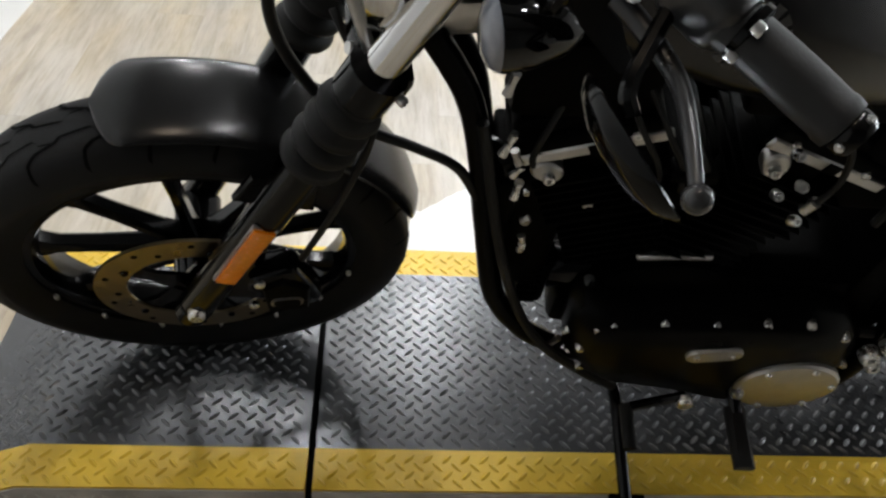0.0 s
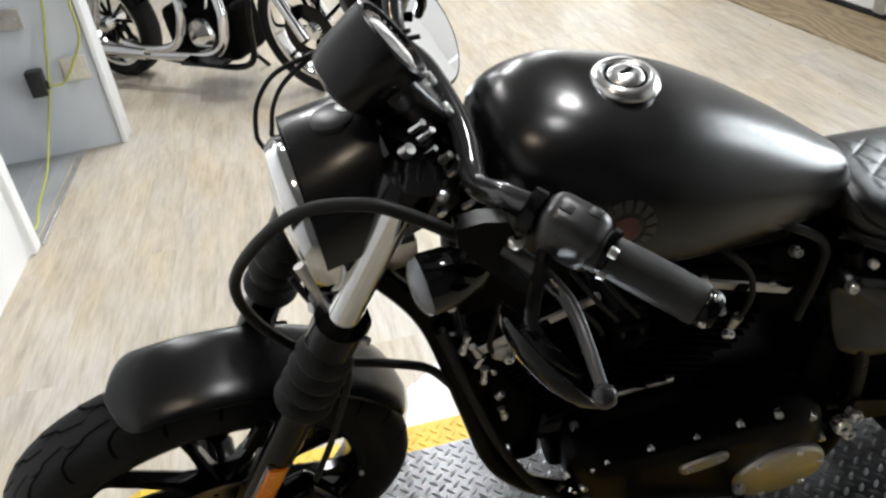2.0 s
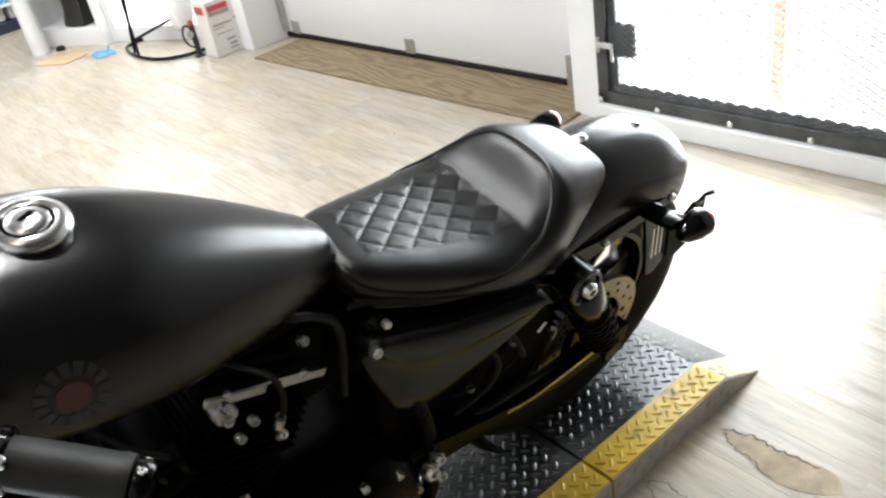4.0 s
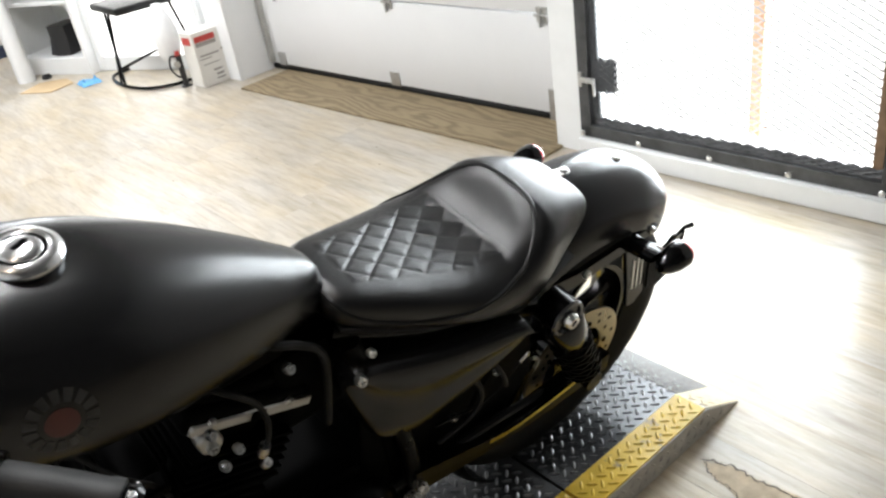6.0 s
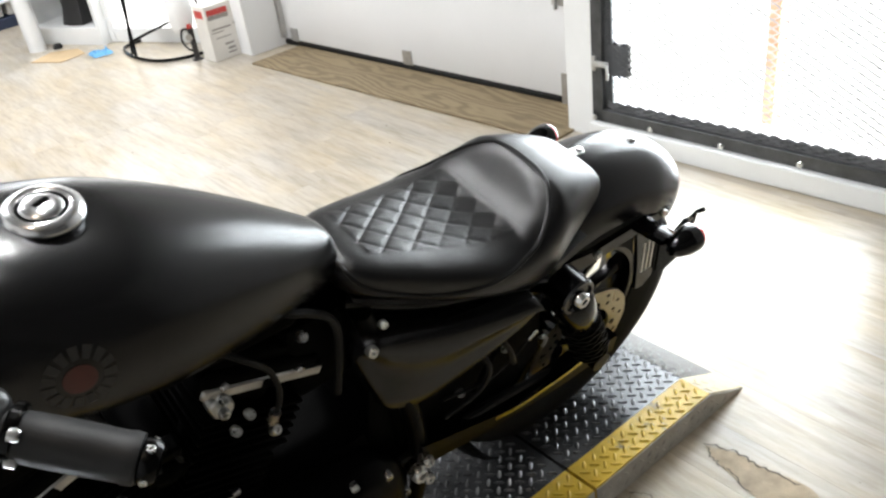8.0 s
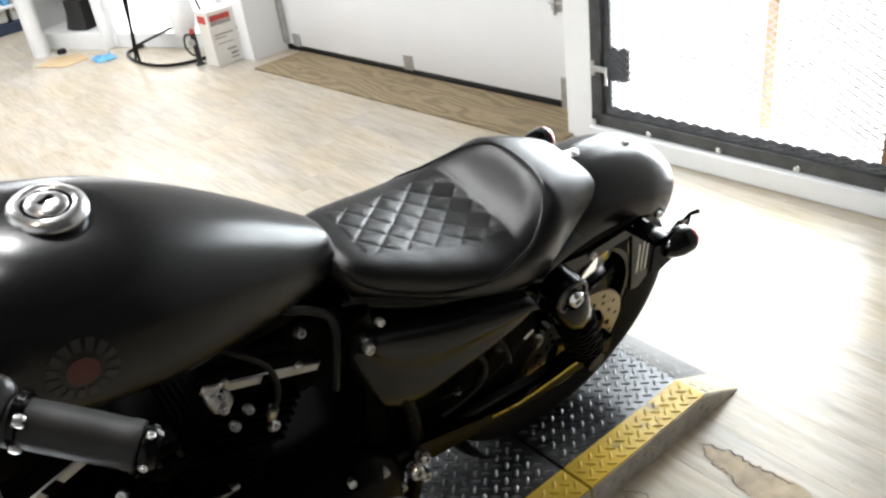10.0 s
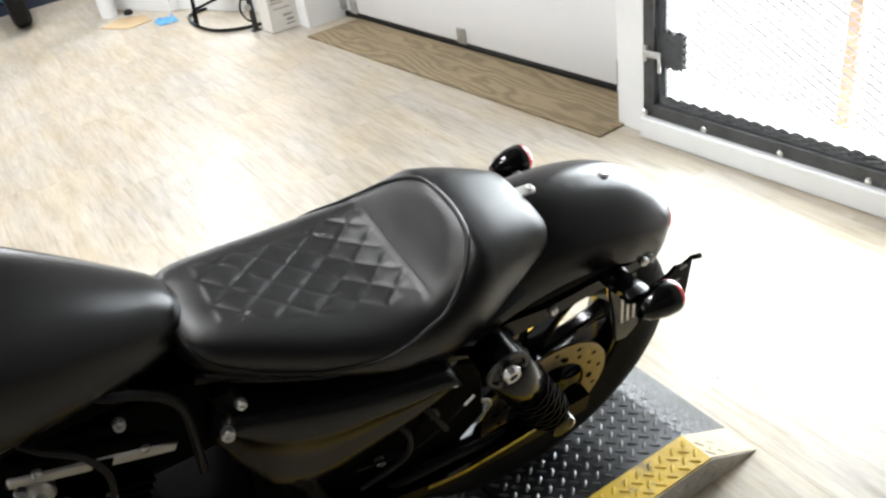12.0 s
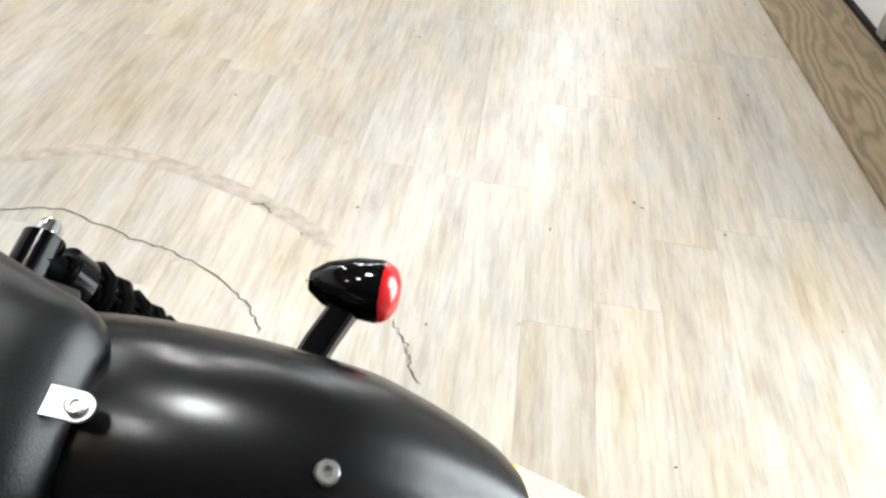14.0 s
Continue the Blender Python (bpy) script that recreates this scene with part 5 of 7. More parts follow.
# shocks
for sg in (-1, 1):
    a, b = Vector((1.325, sg * 0.152, 0.642)), Vector((1.475, sg * 0.145, 0.35))
    d = (b - a).normalized()
    sh = part("shock", rod(a, b, 0.018, n=16), ENGINE_BLACK, bike, "black rear shock absorber")
    part("shock_eye", rod(a - Vector((0, 0.022, 0)), a + Vector((0, 0.022, 0)), 0.034 if sg < 0 else 0.018, n=28), GLOSS_BLACK, sh)
    if sg < 0:
        part("eye_rim", lathe([(0.026, 0.0), (0.028, 0.004), (0.033, 0.004), (0.035, 0.0)], a - Vector((0, 0.022, 0)), (0, -1, 0), 30, True), BAR_BLACK, sh)
    part("shock_eye", rod(b - Vector((0, 0.022, 0)), b + Vector((0, 0.022, 0)), 0.022, n=20), GLOSS_BLACK, sh)
    part("shock_bolt", bolt_head(a + Vector((0, sg * 0.022, 0)), (0, sg, 0), 0.015 if sg < 0 else 0.011, 0.016), CHROME, sh)
    part("shock_cover", lathe([(0.02, 0.018), (0.034, 0.022), (0.0375, 0.03), (0.0375, 0.105), (0.034, 0.112)] if sg < 0 else [(0.02, 0.02), (0.03, 0.024), (0.03, 0.045), (0.02, 0.048)], a, d, 26), GLOSS_BLACK, sh)
    helix = [a + d * ((0.1 if sg < 0 else 0.045) + (0.17 if sg < 0 else 0.22) * k / 90) + (d.orthogonal().normalized() * math.cos(k * 0.66) + d.cross(d.orthogonal().normalized()) * math.sin(k * 0.66)) * (0.033 if sg < 0 else 0.03) for k in range(91)]
    part("shock_spring", tube(helix, 0.0075 if sg < 0 else 0.0062, 7, 1), ENGINE_BLACK, sh)

# side cover: a rounded shoulder along its top, the face below it leaning inwards
SIDE_TOP = [(0.955, 0.706), (0.975, 0.711), (1.003, 0.703), (1.05, 0.69), (1.096, 0.68), (1.15, 0.675), (1.195, 0.673), (1.235, 0.672), (1.252, 0.664), (1.262, 0.645)]
SIDE_LOW = [(0.942, 0.675), (0.95, 0.645), (0.975, 0.566), (0.998, 0.522), (1.06, 0.503), (1.129, 0.535), (1.17, 0.562), (1.21, 0.592), (1.24, 0.614), (1.26, 0.636)]
rows = []
for k in range(len(SIDE_TOP)):
    (xt, zt), (xl, zl) = SIDE_TOP[k], SIDE_LOW[k]
    face = -0.108 - 0.19 * (xt - 0.96)
    row = []
    for v, dy in ((0.0, 0.055), (0.0, 0.016), (0.03, 0.006), (0.09, 0.0), (0.2, -0.004), (0.34, 0.0), (0.42, 0.006), (0.6, 0.008), (0.8, 0.01), (0.93, 0.012), (0.98, 0.017), (1.0, 0.026), (1.0, 0.06)):
        row.append((xt + (xl - xt) * v, face + dy, zt + (zl - zt) * v))
    rows.append(row)
fine = []
for k in range(len(rows[0])):
    fine.append([tuple(q) for q in smooth_line([r[k] for r in rows], 4)])
side = part("side_cover", loft([[col[n] for col in fine] for n in range(len(fine[0]))]), DENIM_BLACK, bike, "satin black side cover", 70)
part("cover_bolt", bolt_head((0.96, -0.11, 0.703), (-0.2, -1, 0.4), 0.009, 0.01), BOLT, side)
part("cover_bolt", bolt_head((0.985, -0.1, 0.735), (0, -1, 0.2), 0.007, 0.008), BOLT, side)
part("oil_tank", block(1.11, 0.02, 0.6, 0.28, 0.2, 0.2, 0.02, 2), ENGINE_BLACK, bike)

# ---- engine, frame and controls ----
CRANK = Vector((0.665, 0, 0.345))
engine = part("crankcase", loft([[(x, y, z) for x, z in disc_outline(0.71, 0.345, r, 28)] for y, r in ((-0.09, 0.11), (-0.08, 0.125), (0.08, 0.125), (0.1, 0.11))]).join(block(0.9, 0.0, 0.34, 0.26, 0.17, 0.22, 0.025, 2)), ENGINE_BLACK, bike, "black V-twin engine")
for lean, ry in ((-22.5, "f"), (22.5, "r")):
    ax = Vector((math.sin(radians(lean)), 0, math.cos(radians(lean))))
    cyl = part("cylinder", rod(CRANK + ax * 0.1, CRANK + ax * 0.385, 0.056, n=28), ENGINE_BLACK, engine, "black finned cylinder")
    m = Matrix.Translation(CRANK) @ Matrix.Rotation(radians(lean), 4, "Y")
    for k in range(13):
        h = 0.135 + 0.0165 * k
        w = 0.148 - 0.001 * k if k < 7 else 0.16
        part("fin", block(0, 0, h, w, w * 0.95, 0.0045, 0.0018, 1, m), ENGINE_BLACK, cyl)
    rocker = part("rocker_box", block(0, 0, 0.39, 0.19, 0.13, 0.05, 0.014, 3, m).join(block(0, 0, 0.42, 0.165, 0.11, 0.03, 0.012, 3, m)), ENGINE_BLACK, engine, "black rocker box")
    edge = part("rocker_edge", block(0.006, -0.064, 0.382, 0.19, 0.008, 0.019, 0.003, 1, m), ALLOY, rocker, "bare machined edge")
    part("edge_lug", slab(obround(-0.058, 0.36, -0.052, 0.352, 0.017), -0.072, -0.05, 0.003).moved(m), ALLOY, edge)
    part("lug_bolt", bolt_head(m @ Vector((-0.054, -0.072, 0.352)), (0, -1, 0.1), 0.0085, 0.01), BOLT, edge)
    part("edge_stain", block(0.012, -0.0685, 0.382, 0.022, 0.003, 0.017, 0.001, 1, m), ENGINE_BLACK, edge)
    for dx in (-0.06, 0.06):
        part("rocker_bolt", bolt_head(m @ Vector((dx, -0.064, 0.392)), (0, -1, 0), 0.0065), BOLT, rocker)
    for dx, h in ((0.045, 0.285),):
        part("head_bolt", bolt_head(m @ Vector((dx, -0.075, h)), m.to_3x3() @ Vector((0, -0.6, 0.8)), 0.008, 0.012), BOLT, cyl)
part("intake", tube([(0.6, -0.02, 0.62), (0.665, -0.05, 0.61), (0.73, -0.02, 0.62)], 0.026, 14), ENGINE_BLACK, engine)
carb = part("throttle_body", rod((0.66, -0.05, 0.645), (0.66, 0.09, 0.645), 0.032, n=18), ENGINE_BLACK, engine, "black throttle body")
part("injector_rail", block(0.655, -0.07, 0.675, 0.06, 0.03, 0.02, 0.004, 1), ENGINE_BLACK, carb)
part("air_cleaner", lathe([(0.0, 0.12), (0.09, 0.12), (0.105, 0.16), (0.1, 0.19), (0.0, 0.2)], (0.67, 0, 0.62), (0, 1, 0), 30), GLOSS_BLACK, engine)
for dx in (-0.03, 0.0, 0.03):
    part("wiring", tube([(0.55 + dx, -0.03, 0.82), (0.6 + dx, -0.08, 0.75), (0.64 + dx, -0.075, 0.68), (0.66 + dx, -0.06, 0.6)], 0.004, 6), RUBBER, engine)

# primary cover
po = [(0.575, 0.36), (0.585, 0.4), (0.62, 0.408), (0.68, 0.416), (0.76, 0.424), (0.84, 0.43), (0.9, 0.434), (0.96, 0.425), (1.005, 0.38), (1.03, 0.32), (1.035, 0.26), (1.02, 0.195), (0.98, 0.15), (0.93, 0.13), (0.87, 0.14), (0.8, 0.165), (0.72, 0.185), (0.64, 0.2), (0.595, 0.235), (0.575, 0.29)]
rows = []
for y, k in ((-0.06, 1.02), (-0.118, 1.02), (-0.122, 1.0), (-0.128, 0.985), (-0.133, 0.955), (-0.145, 0.9), (-0.152, 0.84), (-0.154, 0.5), (-0.1545, 0.1)):
    rows.append([(0.81 + (x - 0.81) * k, y, 0.3 + (z - 0.3) * k) for x, z in po])
primary = part("primary_cover", loft(rows), COVER_BLACK, bike, "black primary drive cover", 50)
for x, z in ((0.592, 0.31), (0.605, 0.375), (0.625, 0.39), (0.697, 0.403), (0.772, 0.409), (0.846, 0.418), (0.91, 0.422), (0.977, 0.39), (1.018, 0.3), (1.005, 0.19), (0.94, 0.145), (0.82, 0.168), (0.7, 0.2), (0.605, 0.245)):
    part("cover_screw", bolt_head((x, -0.133, z), (0, -1, 0), 0.0075, 0.012), BOLT, primary)
part("derby_cover", lathe([(0.083, 0.15), (0.083, 0.158), (0.079, 0.163), (0.05, 0.166), (0.0, 0.167)], (0.945, 0, 0.245), (0, -1, 0), 40), ALLOY, primary, "brushed alloy clutch cover")
for k in range(6):
    a = 2 * math.pi * (k + 0.25) / 6
    part("cover_screw", bolt_head((0.945 + math.cos(a) * 0.071, -0.163, 0.245 + math.sin(a) * 0.071), (0, -1, 0), 0.006, 0.005), BOLT, primary)
insp = part("inspection_cover", slab(obround(0.765, 0.338, 0.815, 0.352, 0.017), -0.161, -0.15, 0.002), ALLOY, primary, "brushed alloy inspection cover")
for x, z in ((0.765, 0.338), (0.815, 0.352)):
    part("cover_screw", bolt_head((x, -0.161, z), (0, -1, 0), 0.005, 0.003), BOLT, insp)
part("case_rib", block(0.7, -0.06, 0.47, 0.11, 0.02, 0.012, 0.003, 1, Matrix.Translation((0.7, 0, 0.47)) @ Matrix.Rotation(radians(-6), 4, "Y") @ Matrix.Translation((-0.7, 0, -0.47))), ALLOY, engine)
for x, y, z in ((0.59, -0.07, 0.405), (0.703, -0.05, 0.44), (0.545, -0.06, 0.585), (0.56, -0.05, 0.3), (0.5, -0.05, 0.42)):
    part("case_bolt", bolt_head((x, y, z), (0, -1, 0.1), 0.008, 0.012), BOLT, engine)

# frame
part("backbone", tube([fork_at(0.69, 0, 0.05), (0.55, 0, 0.87), (0.75, 0, 0.82), (0.95, 0, 0.75)], 0.028, 14), ENGINE_BLACK, bike, "black frame backbone")
for sg in (-1, 1):
    part("frame_tube", tube([fork_at(0.6, 0, 0.055) + Vector((0, sg * 0.02, 0)), (0.378, sg * 0.035, 0.72), (0.418, sg * 0.06, 0.52), (0.447, sg * 0.085, 0.38), (0.492, sg * 0.1, 0.31), (0.545, sg * 0.11, 0.272), (0.62, sg * 0.115, 0.245), (0.75, sg * 0.12, 0.19), (0.9, sg * 0.12, 0.15), (1.02, sg * 0.12, 0.16), (1.06, sg * 0.12, 0.25), (1.05, sg * 0.11, 0.45), (1.0, sg * 0.09, 0.62), (0.97, sg * 0.07, 0.74)], 0.0165, 12), COVER_BLACK, bike, "black frame tube")
    part("rear_frame_tube", tube([(0.95, sg * 0.05, 0.76), (1.1, sg * 0.08, 0.69), (1.25, sg * 0.095, 0.64), (1.34, sg * 0.1, 0.6)], 0.016, 12), GLOSS_BLACK, bike)
    sw = part("swingarm", loft([[(x, sg * y, z + dz) for y, dz in ((yy - 0.014, -0.024), (yy + 0.014, -0.024), (yy + 0.014, 0.024), (yy - 0.014, 0.024))] for x, yy, z in ((1.03, 0.09, 0.3), (1.2, 0.105, 0.3), (1.4, 0.118, 0.31), (1.56, 0.12, 0.318))]), COVER_BLACK, bike, "black swingarm")
    part("axle_end", bolt_head((1.5, sg * 0.135, 0.316), (0, sg, 0), 0.018, 0.02), BOLT, sw)
part("oil_cooler", block(0.435, 0.0, 0.52, 0.03, 0.13, 0.2, 0.005, 1), ENGINE_BLACK, bike)
part("regulator", block(0.52, 0, 0.36, 0.03, 0.12, 0.11, 0.006, 1), ENGINE_BLACK, bike)
part("belt_guard", slab([(1.05, 0.402), (1.2, 0.352), (1.3, 0.327), (1.46, 0.337), (1.46, 0.318), (1.3, 0.303), (1.2, 0.324), (1.05, 0.372)], -0.135, -0.1, 0.003), COVER_BLACK, bike, "black belt guard")
part("guard_edge", loft([[(x, -0.137, z - 0.004), (x, -0.1373, z + 0.008), (x, -0.13, z + 0.009), (x, -0.13, z - 0.011)] for x, z in ((1.225, 0.337), (1.26, 0.328), (1.3, 0.322), (1.38, 0.325), (1.47, 0.334))]), POLISHED, bike, "polished edge of the belt guard")
part("inner_guard", shell(fender_rows(RC, lambda u: 0.338, lambda u: 0.1, 0.03, 138, 232, 24, 13), 0.004), ENGINE_BLACK, bike, "black inner mudguard ahead of the rear tyre")
part("pulley_cover", slab([(1.0, 0.55), (1.03, 0.36), (1.12, 0.34), (1.3, 0.33), (1.36, 0.4), (1.34, 0.56), (1.26, 0.6), (1.1, 0.58)], -0.095, -0.07, 0.006), ENGINE_BLACK, bike, "black pulley cover")
for pts, m in ((((1.17, -0.1, 0.55), (1.2, -0.12, 0.5), (1.19, -0.12, 0.44), (1.12, -0.11, 0.4)), RUBBER), (((1.22, -0.1, 0.56), (1.25, -0.12, 0.5), (1.27, -0.115, 0.45)), RUBBER)):
    part("drain_hose", tube(pts, 0.005, 8), m, bike, "thin black drain hose")
for x, z in ((1.215, 0.54), (1.255, 0.485), (1.29, 0.545), (1.16, 0.43)):
    part("frame_bolt", bolt_head((x, -0.097, z), (0, -1, 0.2), 0.008, 0.01), BOLT, bike)
part("sensor_lead", tube([(1.12, -0.1, 0.44), (1.212, -0.11, 0.435), (1.26, -0.112, 0.455), (1.306, -0.11, 0.488)], 0.0028, 8), RUBBER, bike, "thin black lead")
part("lead_crimp", rod((1.304, -0.11, 0.486), (1.322, -0.11, 0.5), 0.0042, n=10), CHROME, bike, "bright crimp on a thin lead")
part("hose_clip", tube([(1.338, -0.11, 0.468), (1.35, -0.112, 0.462), (1.353, -0.112, 0.448), (1.35, -0.11, 0.434)], 0.0035, 8), ALLOY, bike, "bright bent hose clip")
part("hose_clip", tube([(1.4, -0.11, 0.452), (1.412, -0.112, 0.44), (1.405, -0.112, 0.425), (1.416, -0.11, 0.416)], 0.003, 8), ALLOY, bike, "bright bent hose clip")
part("drive_belt", tube([(1.02, -0.112, 0.36), (1.25, -0.112, 0.35), (1.47, -0.108, 0.31)], 0.009, 8), RUBBER, bike)
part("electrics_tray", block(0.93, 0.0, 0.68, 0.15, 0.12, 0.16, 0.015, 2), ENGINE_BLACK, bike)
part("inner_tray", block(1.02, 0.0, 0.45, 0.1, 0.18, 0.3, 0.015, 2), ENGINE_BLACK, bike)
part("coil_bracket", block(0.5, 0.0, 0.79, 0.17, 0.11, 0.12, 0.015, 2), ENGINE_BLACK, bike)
part("brake_hose", tube([fork_at(0.56, -0.02, -0.03), fork_at(0.5, -0.085, 0.055), fork_at(0.35, -0.1, 0.085), fork_at(0.2, -0.1, 0.1)], 0.005, 8), RUBBER, bike, "black brake hose")
part("vent_hose", tube([(0.83, -0.05, 0.83), (0.853, -0.08, 0.825), (0.884, -0.08, 0.804), (0.913, -0.08, 0.775), (0.926, -0.08, 0.726), (0.922, -0.08, 0.603)], 0.0065, 8), RUBBER, bike, "black hose")
part("plug_lead", tube([(0.75, -0.06, 0.81), (0.776, -0.09, 0.8), (0.809, -0.09, 0.756), (0.823, -0.09, 0.712), (0.823, -0.09, 0.677), (0.814, -0.09, 0.644)], 0.0045, 8), RUBBER, bike, "black plug lead")
part("plug_lead", tube([(0.5, -0.02, 0.8), (0.47, -0.06, 0.74), (0.455, -0.07, 0.68), (0.47, -0.06, 0.64)], 0.0045, 8), RUBBER, bike)
part("coil_cover", block(0.78, 0, 0.79, 0.2, 0.12, 0.05, 0.012, 2), ENGINE_BLACK, bike)
part("horn", lathe([(0.0, 0.03), (0.035, 0.03), (0.04, 0.04), (0.03, 0.05), (0.0, 0.052)], (0.44, 0.0, 0.62), (-0.6, -0.7, 0), 20), GLOSS_BLACK, bike)

# side stand, shifter and foot pegs
stand = part("side_stand", tube([(0.69, -0.1, 0.135), (0.695, -0.16, 0.132), (0.7, -0.25, 0.115), (0.703, -0.32, 0.105)], 0.011, 10), GLOSS_BLACK, bike, "black side stand, lowered")
part("stand_foot", slab([(0.675, 0.1), (0.735, 0.1), (0.735, 0.108), (0.675, 0.108)], -0.345, -0.305, 0.002), GLOSS_BLACK, stand)
part("stand_pivot", block(0.69, -0.1, 0.135, 0.05, 0.035, 0.04, 0.006, 1), GLOSS_BLACK, stand)
sh = part("shift_lever", tube([(0.79, -0.165, 0.2), (0.74, -0.18, 0.21), (0.69, -0.19, 0.2)], 0.009, 8), GLOSS_BLACK, bike, "black shift lever")
part("shift_peg", rod((0.69, -0.185, 0.2), (0.69, -0.26, 0.2), 0.011, n=12), RUBBER, sh)
part("shift_pivot", bolt_head((0.79, -0.17, 0.2), (0, -1, 0), 0.014, 0.014), BOLT, sh)
for sg in (-1, 1):
    peg = part("foot_peg", loft([[(0.875 + dx, sg * y, 0.195 + dz) for dx, dz in ((-0.015, -0.008), (0.015, -0.008), (0.017, 0.004), (0.01, 0.011), (-0.01, 0.011), (-0.017, 0.004))] for y in (0.18, 0.19, 0.275, 0.283)]), RUBBER, bike, "black rubber foot peg")
    part("peg_bracket", tube([(0.87, sg * 0.12, 0.24), (0.873, sg * 0.15, 0.21), (0.875, sg * 0.19, 0.197)], 0.012, 10), GLOSS_BLACK, peg)
    part("peg_bolt", bolt_head((0.872, sg * 0.165, 0.222), (0, sg * 0.5, 1), 0.01, 0.012), BOLT, peg)
for x, z, r in ((1.04, 0.34, 0.016), (1.055, 0.37, 0.012), (1.06, 0.31, 0.012)):
    part("pivot_bolt", bolt_head((x, -0.135, z), (0, -1, 0.2), r, 0.02), BOLT, bike)
for k in range(2):
    z = 0.25 + 0.1 * k
    part("exhaust_pipe", tube([(0.55 + 0.25 * k, 0.06, 0.5), (0.58 + 0.25 * k, 0.14, 0.42), (0.75 + 0.2 * k, 0.16, z), (1.1, 0.17, z - 0.02), (1.5 + 0.1 * k, 0.18, z + 0.03)], 0.03, 14), GLOSS_BLACK, bike, "black exhaust pipe")

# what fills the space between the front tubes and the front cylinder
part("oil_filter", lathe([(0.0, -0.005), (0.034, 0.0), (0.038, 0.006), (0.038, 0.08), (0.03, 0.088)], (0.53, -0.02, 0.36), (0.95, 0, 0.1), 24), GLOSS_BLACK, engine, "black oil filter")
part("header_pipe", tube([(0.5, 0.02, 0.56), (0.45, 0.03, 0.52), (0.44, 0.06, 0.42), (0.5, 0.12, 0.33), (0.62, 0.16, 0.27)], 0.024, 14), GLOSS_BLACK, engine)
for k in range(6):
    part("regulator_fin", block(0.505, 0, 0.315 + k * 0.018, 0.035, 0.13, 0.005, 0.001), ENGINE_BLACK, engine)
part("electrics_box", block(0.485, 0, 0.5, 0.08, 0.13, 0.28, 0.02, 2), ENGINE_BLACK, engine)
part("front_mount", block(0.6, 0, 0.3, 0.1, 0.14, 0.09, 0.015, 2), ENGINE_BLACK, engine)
part("conduit", tube([(0.39, -0.055, 0.72), (0.44, -0.085, 0.5), (0.49, -0.11, 0.36), (0.54, -0.13, 0.29), (0.62, -0.14, 0.22), (0.68, -0.14, 0.17)], 0.008, 8), RUBBER, bike, "black cable conduit")
for x, y, z in ((0.462, -0.06, 0.6), (0.47, -0.065, 0.54), (0.475, -0.065, 0.47)):
    part("clip", block(x, y, z, 0.012, 0.01, 0.016, 0.003), BOLT, bike)
for x, z, l, tilt, m in ((0.395, 0.82, 0.03, 0.2, ALLOY), (0.407, 0.722, 0.036, 0.3, BOLT), (0.42, 0.7, 0.022, -0.4, ALLOY), (0.424, 0.674, 0.02, 0.5, CHROME), (0.43, 0.636, 0.03, 0.1, BOLT), (0.452, 0.572, 0.012, 0.9, ALLOY), (0.455, 0.522, 0.024, -0.2, BOLT), (0.543, 0.292, 0.026, 0.5, ALLOY), (0.554, 0.333, 0.01, 1.0, BOLT), (0.566, 0.272, 0.014, -0.6, CHROME)):
    d = Vector((math.sin(tilt), 0.1, math.cos(tilt))).normalized() * l / 2
    q = Vector((x + 0.012, -0.086 if z > 0.4 else -0.122, z))
    part("wire_terminal", rod(q - d, q, 0.0062, 0.0045, 8).join(rod(q, q + d, 0.0045, 0.006, 6)), m, bike, "bright wire terminal")
for x, z in ((0.744, 0.753), (0.774, 0.696), (0.752, 0.676), (0.858, 0.794)):
    part("head_bolt", bolt_head((x, -0.098, z), (0, -0.8, 0.6), 0.0075, 0.012), BOLT, engine)
part("lead_cap", rod((0.815, -0.09, 0.655), (0.811, -0.086, 0.632), 0.008, n=10), BOLT, engine)

# ---- things in the far corner ----
counter = thing("counter_cabinet", CW, "white counter cabinet with an open cubby", "cabinet")
part("side_panel", block(0.24, 0.15, 0.45, 0.48, 0.03, 0.9, 0.003), WHITE_TRIM, counter)
part("side_panel", block(0.24, 0.83, 0.45, 0.48, 0.03, 0.9, 0.003), WHITE_TRIM, counter)
part("bottom_panel", block(0.24, 0.49, 0.06, 0.46, 0.66, 0.12, 0.003), WHITE_TRIM, counter)
part("shelf", block(0.24, 0.49, 0.5, 0.46, 0.66, 0.025, 0.003), WHITE_TRIM, counter)
part("back_panel", block(0.47, 0.49, 0.45, 0.012, 0.66, 0.9, 0.002), WHITE_TRIM, counter)
part("worktop", block(0.22, 0.49, 0.92, 0.58, 0.76, 0.035, 0.006), WHITE_TRIM, counter)
solid("bag", on_line(CW, loft([[(x, y, z) for x, y in ((0.06, 0.34), (0.05, 0.46), (0.08, 0.55), (0.3, 0.53), (0.32, 0.36))] for z in (0.125, 0.13)] + [[(x, y, z) for x, y in ((0.08, 0.35), (0.07, 0.46), (0.1, 0.53), (0.28, 0.52), (0.29, 0.37))] for z in (0.24, 0.3, 0.325)])), PLASTIC_BLACK, "black bag pushed into the cubby", "bag")
solid("round_post", rod((1.86, 5.3, 0.0), (1.86, 5.3, 2.95), 0.06, n=24), WHITE_TRIM, "round white post", "post", "structure")
solid("door_stop", lathe([(0.03, 0), (0.035, 0.01), (0.025, 0.03), (0, 0.035)], (1.97, 5.2, 0.001), (0, 0, 1), 14), RUBBER, "small black rubber door stop on the floor", "door stop")

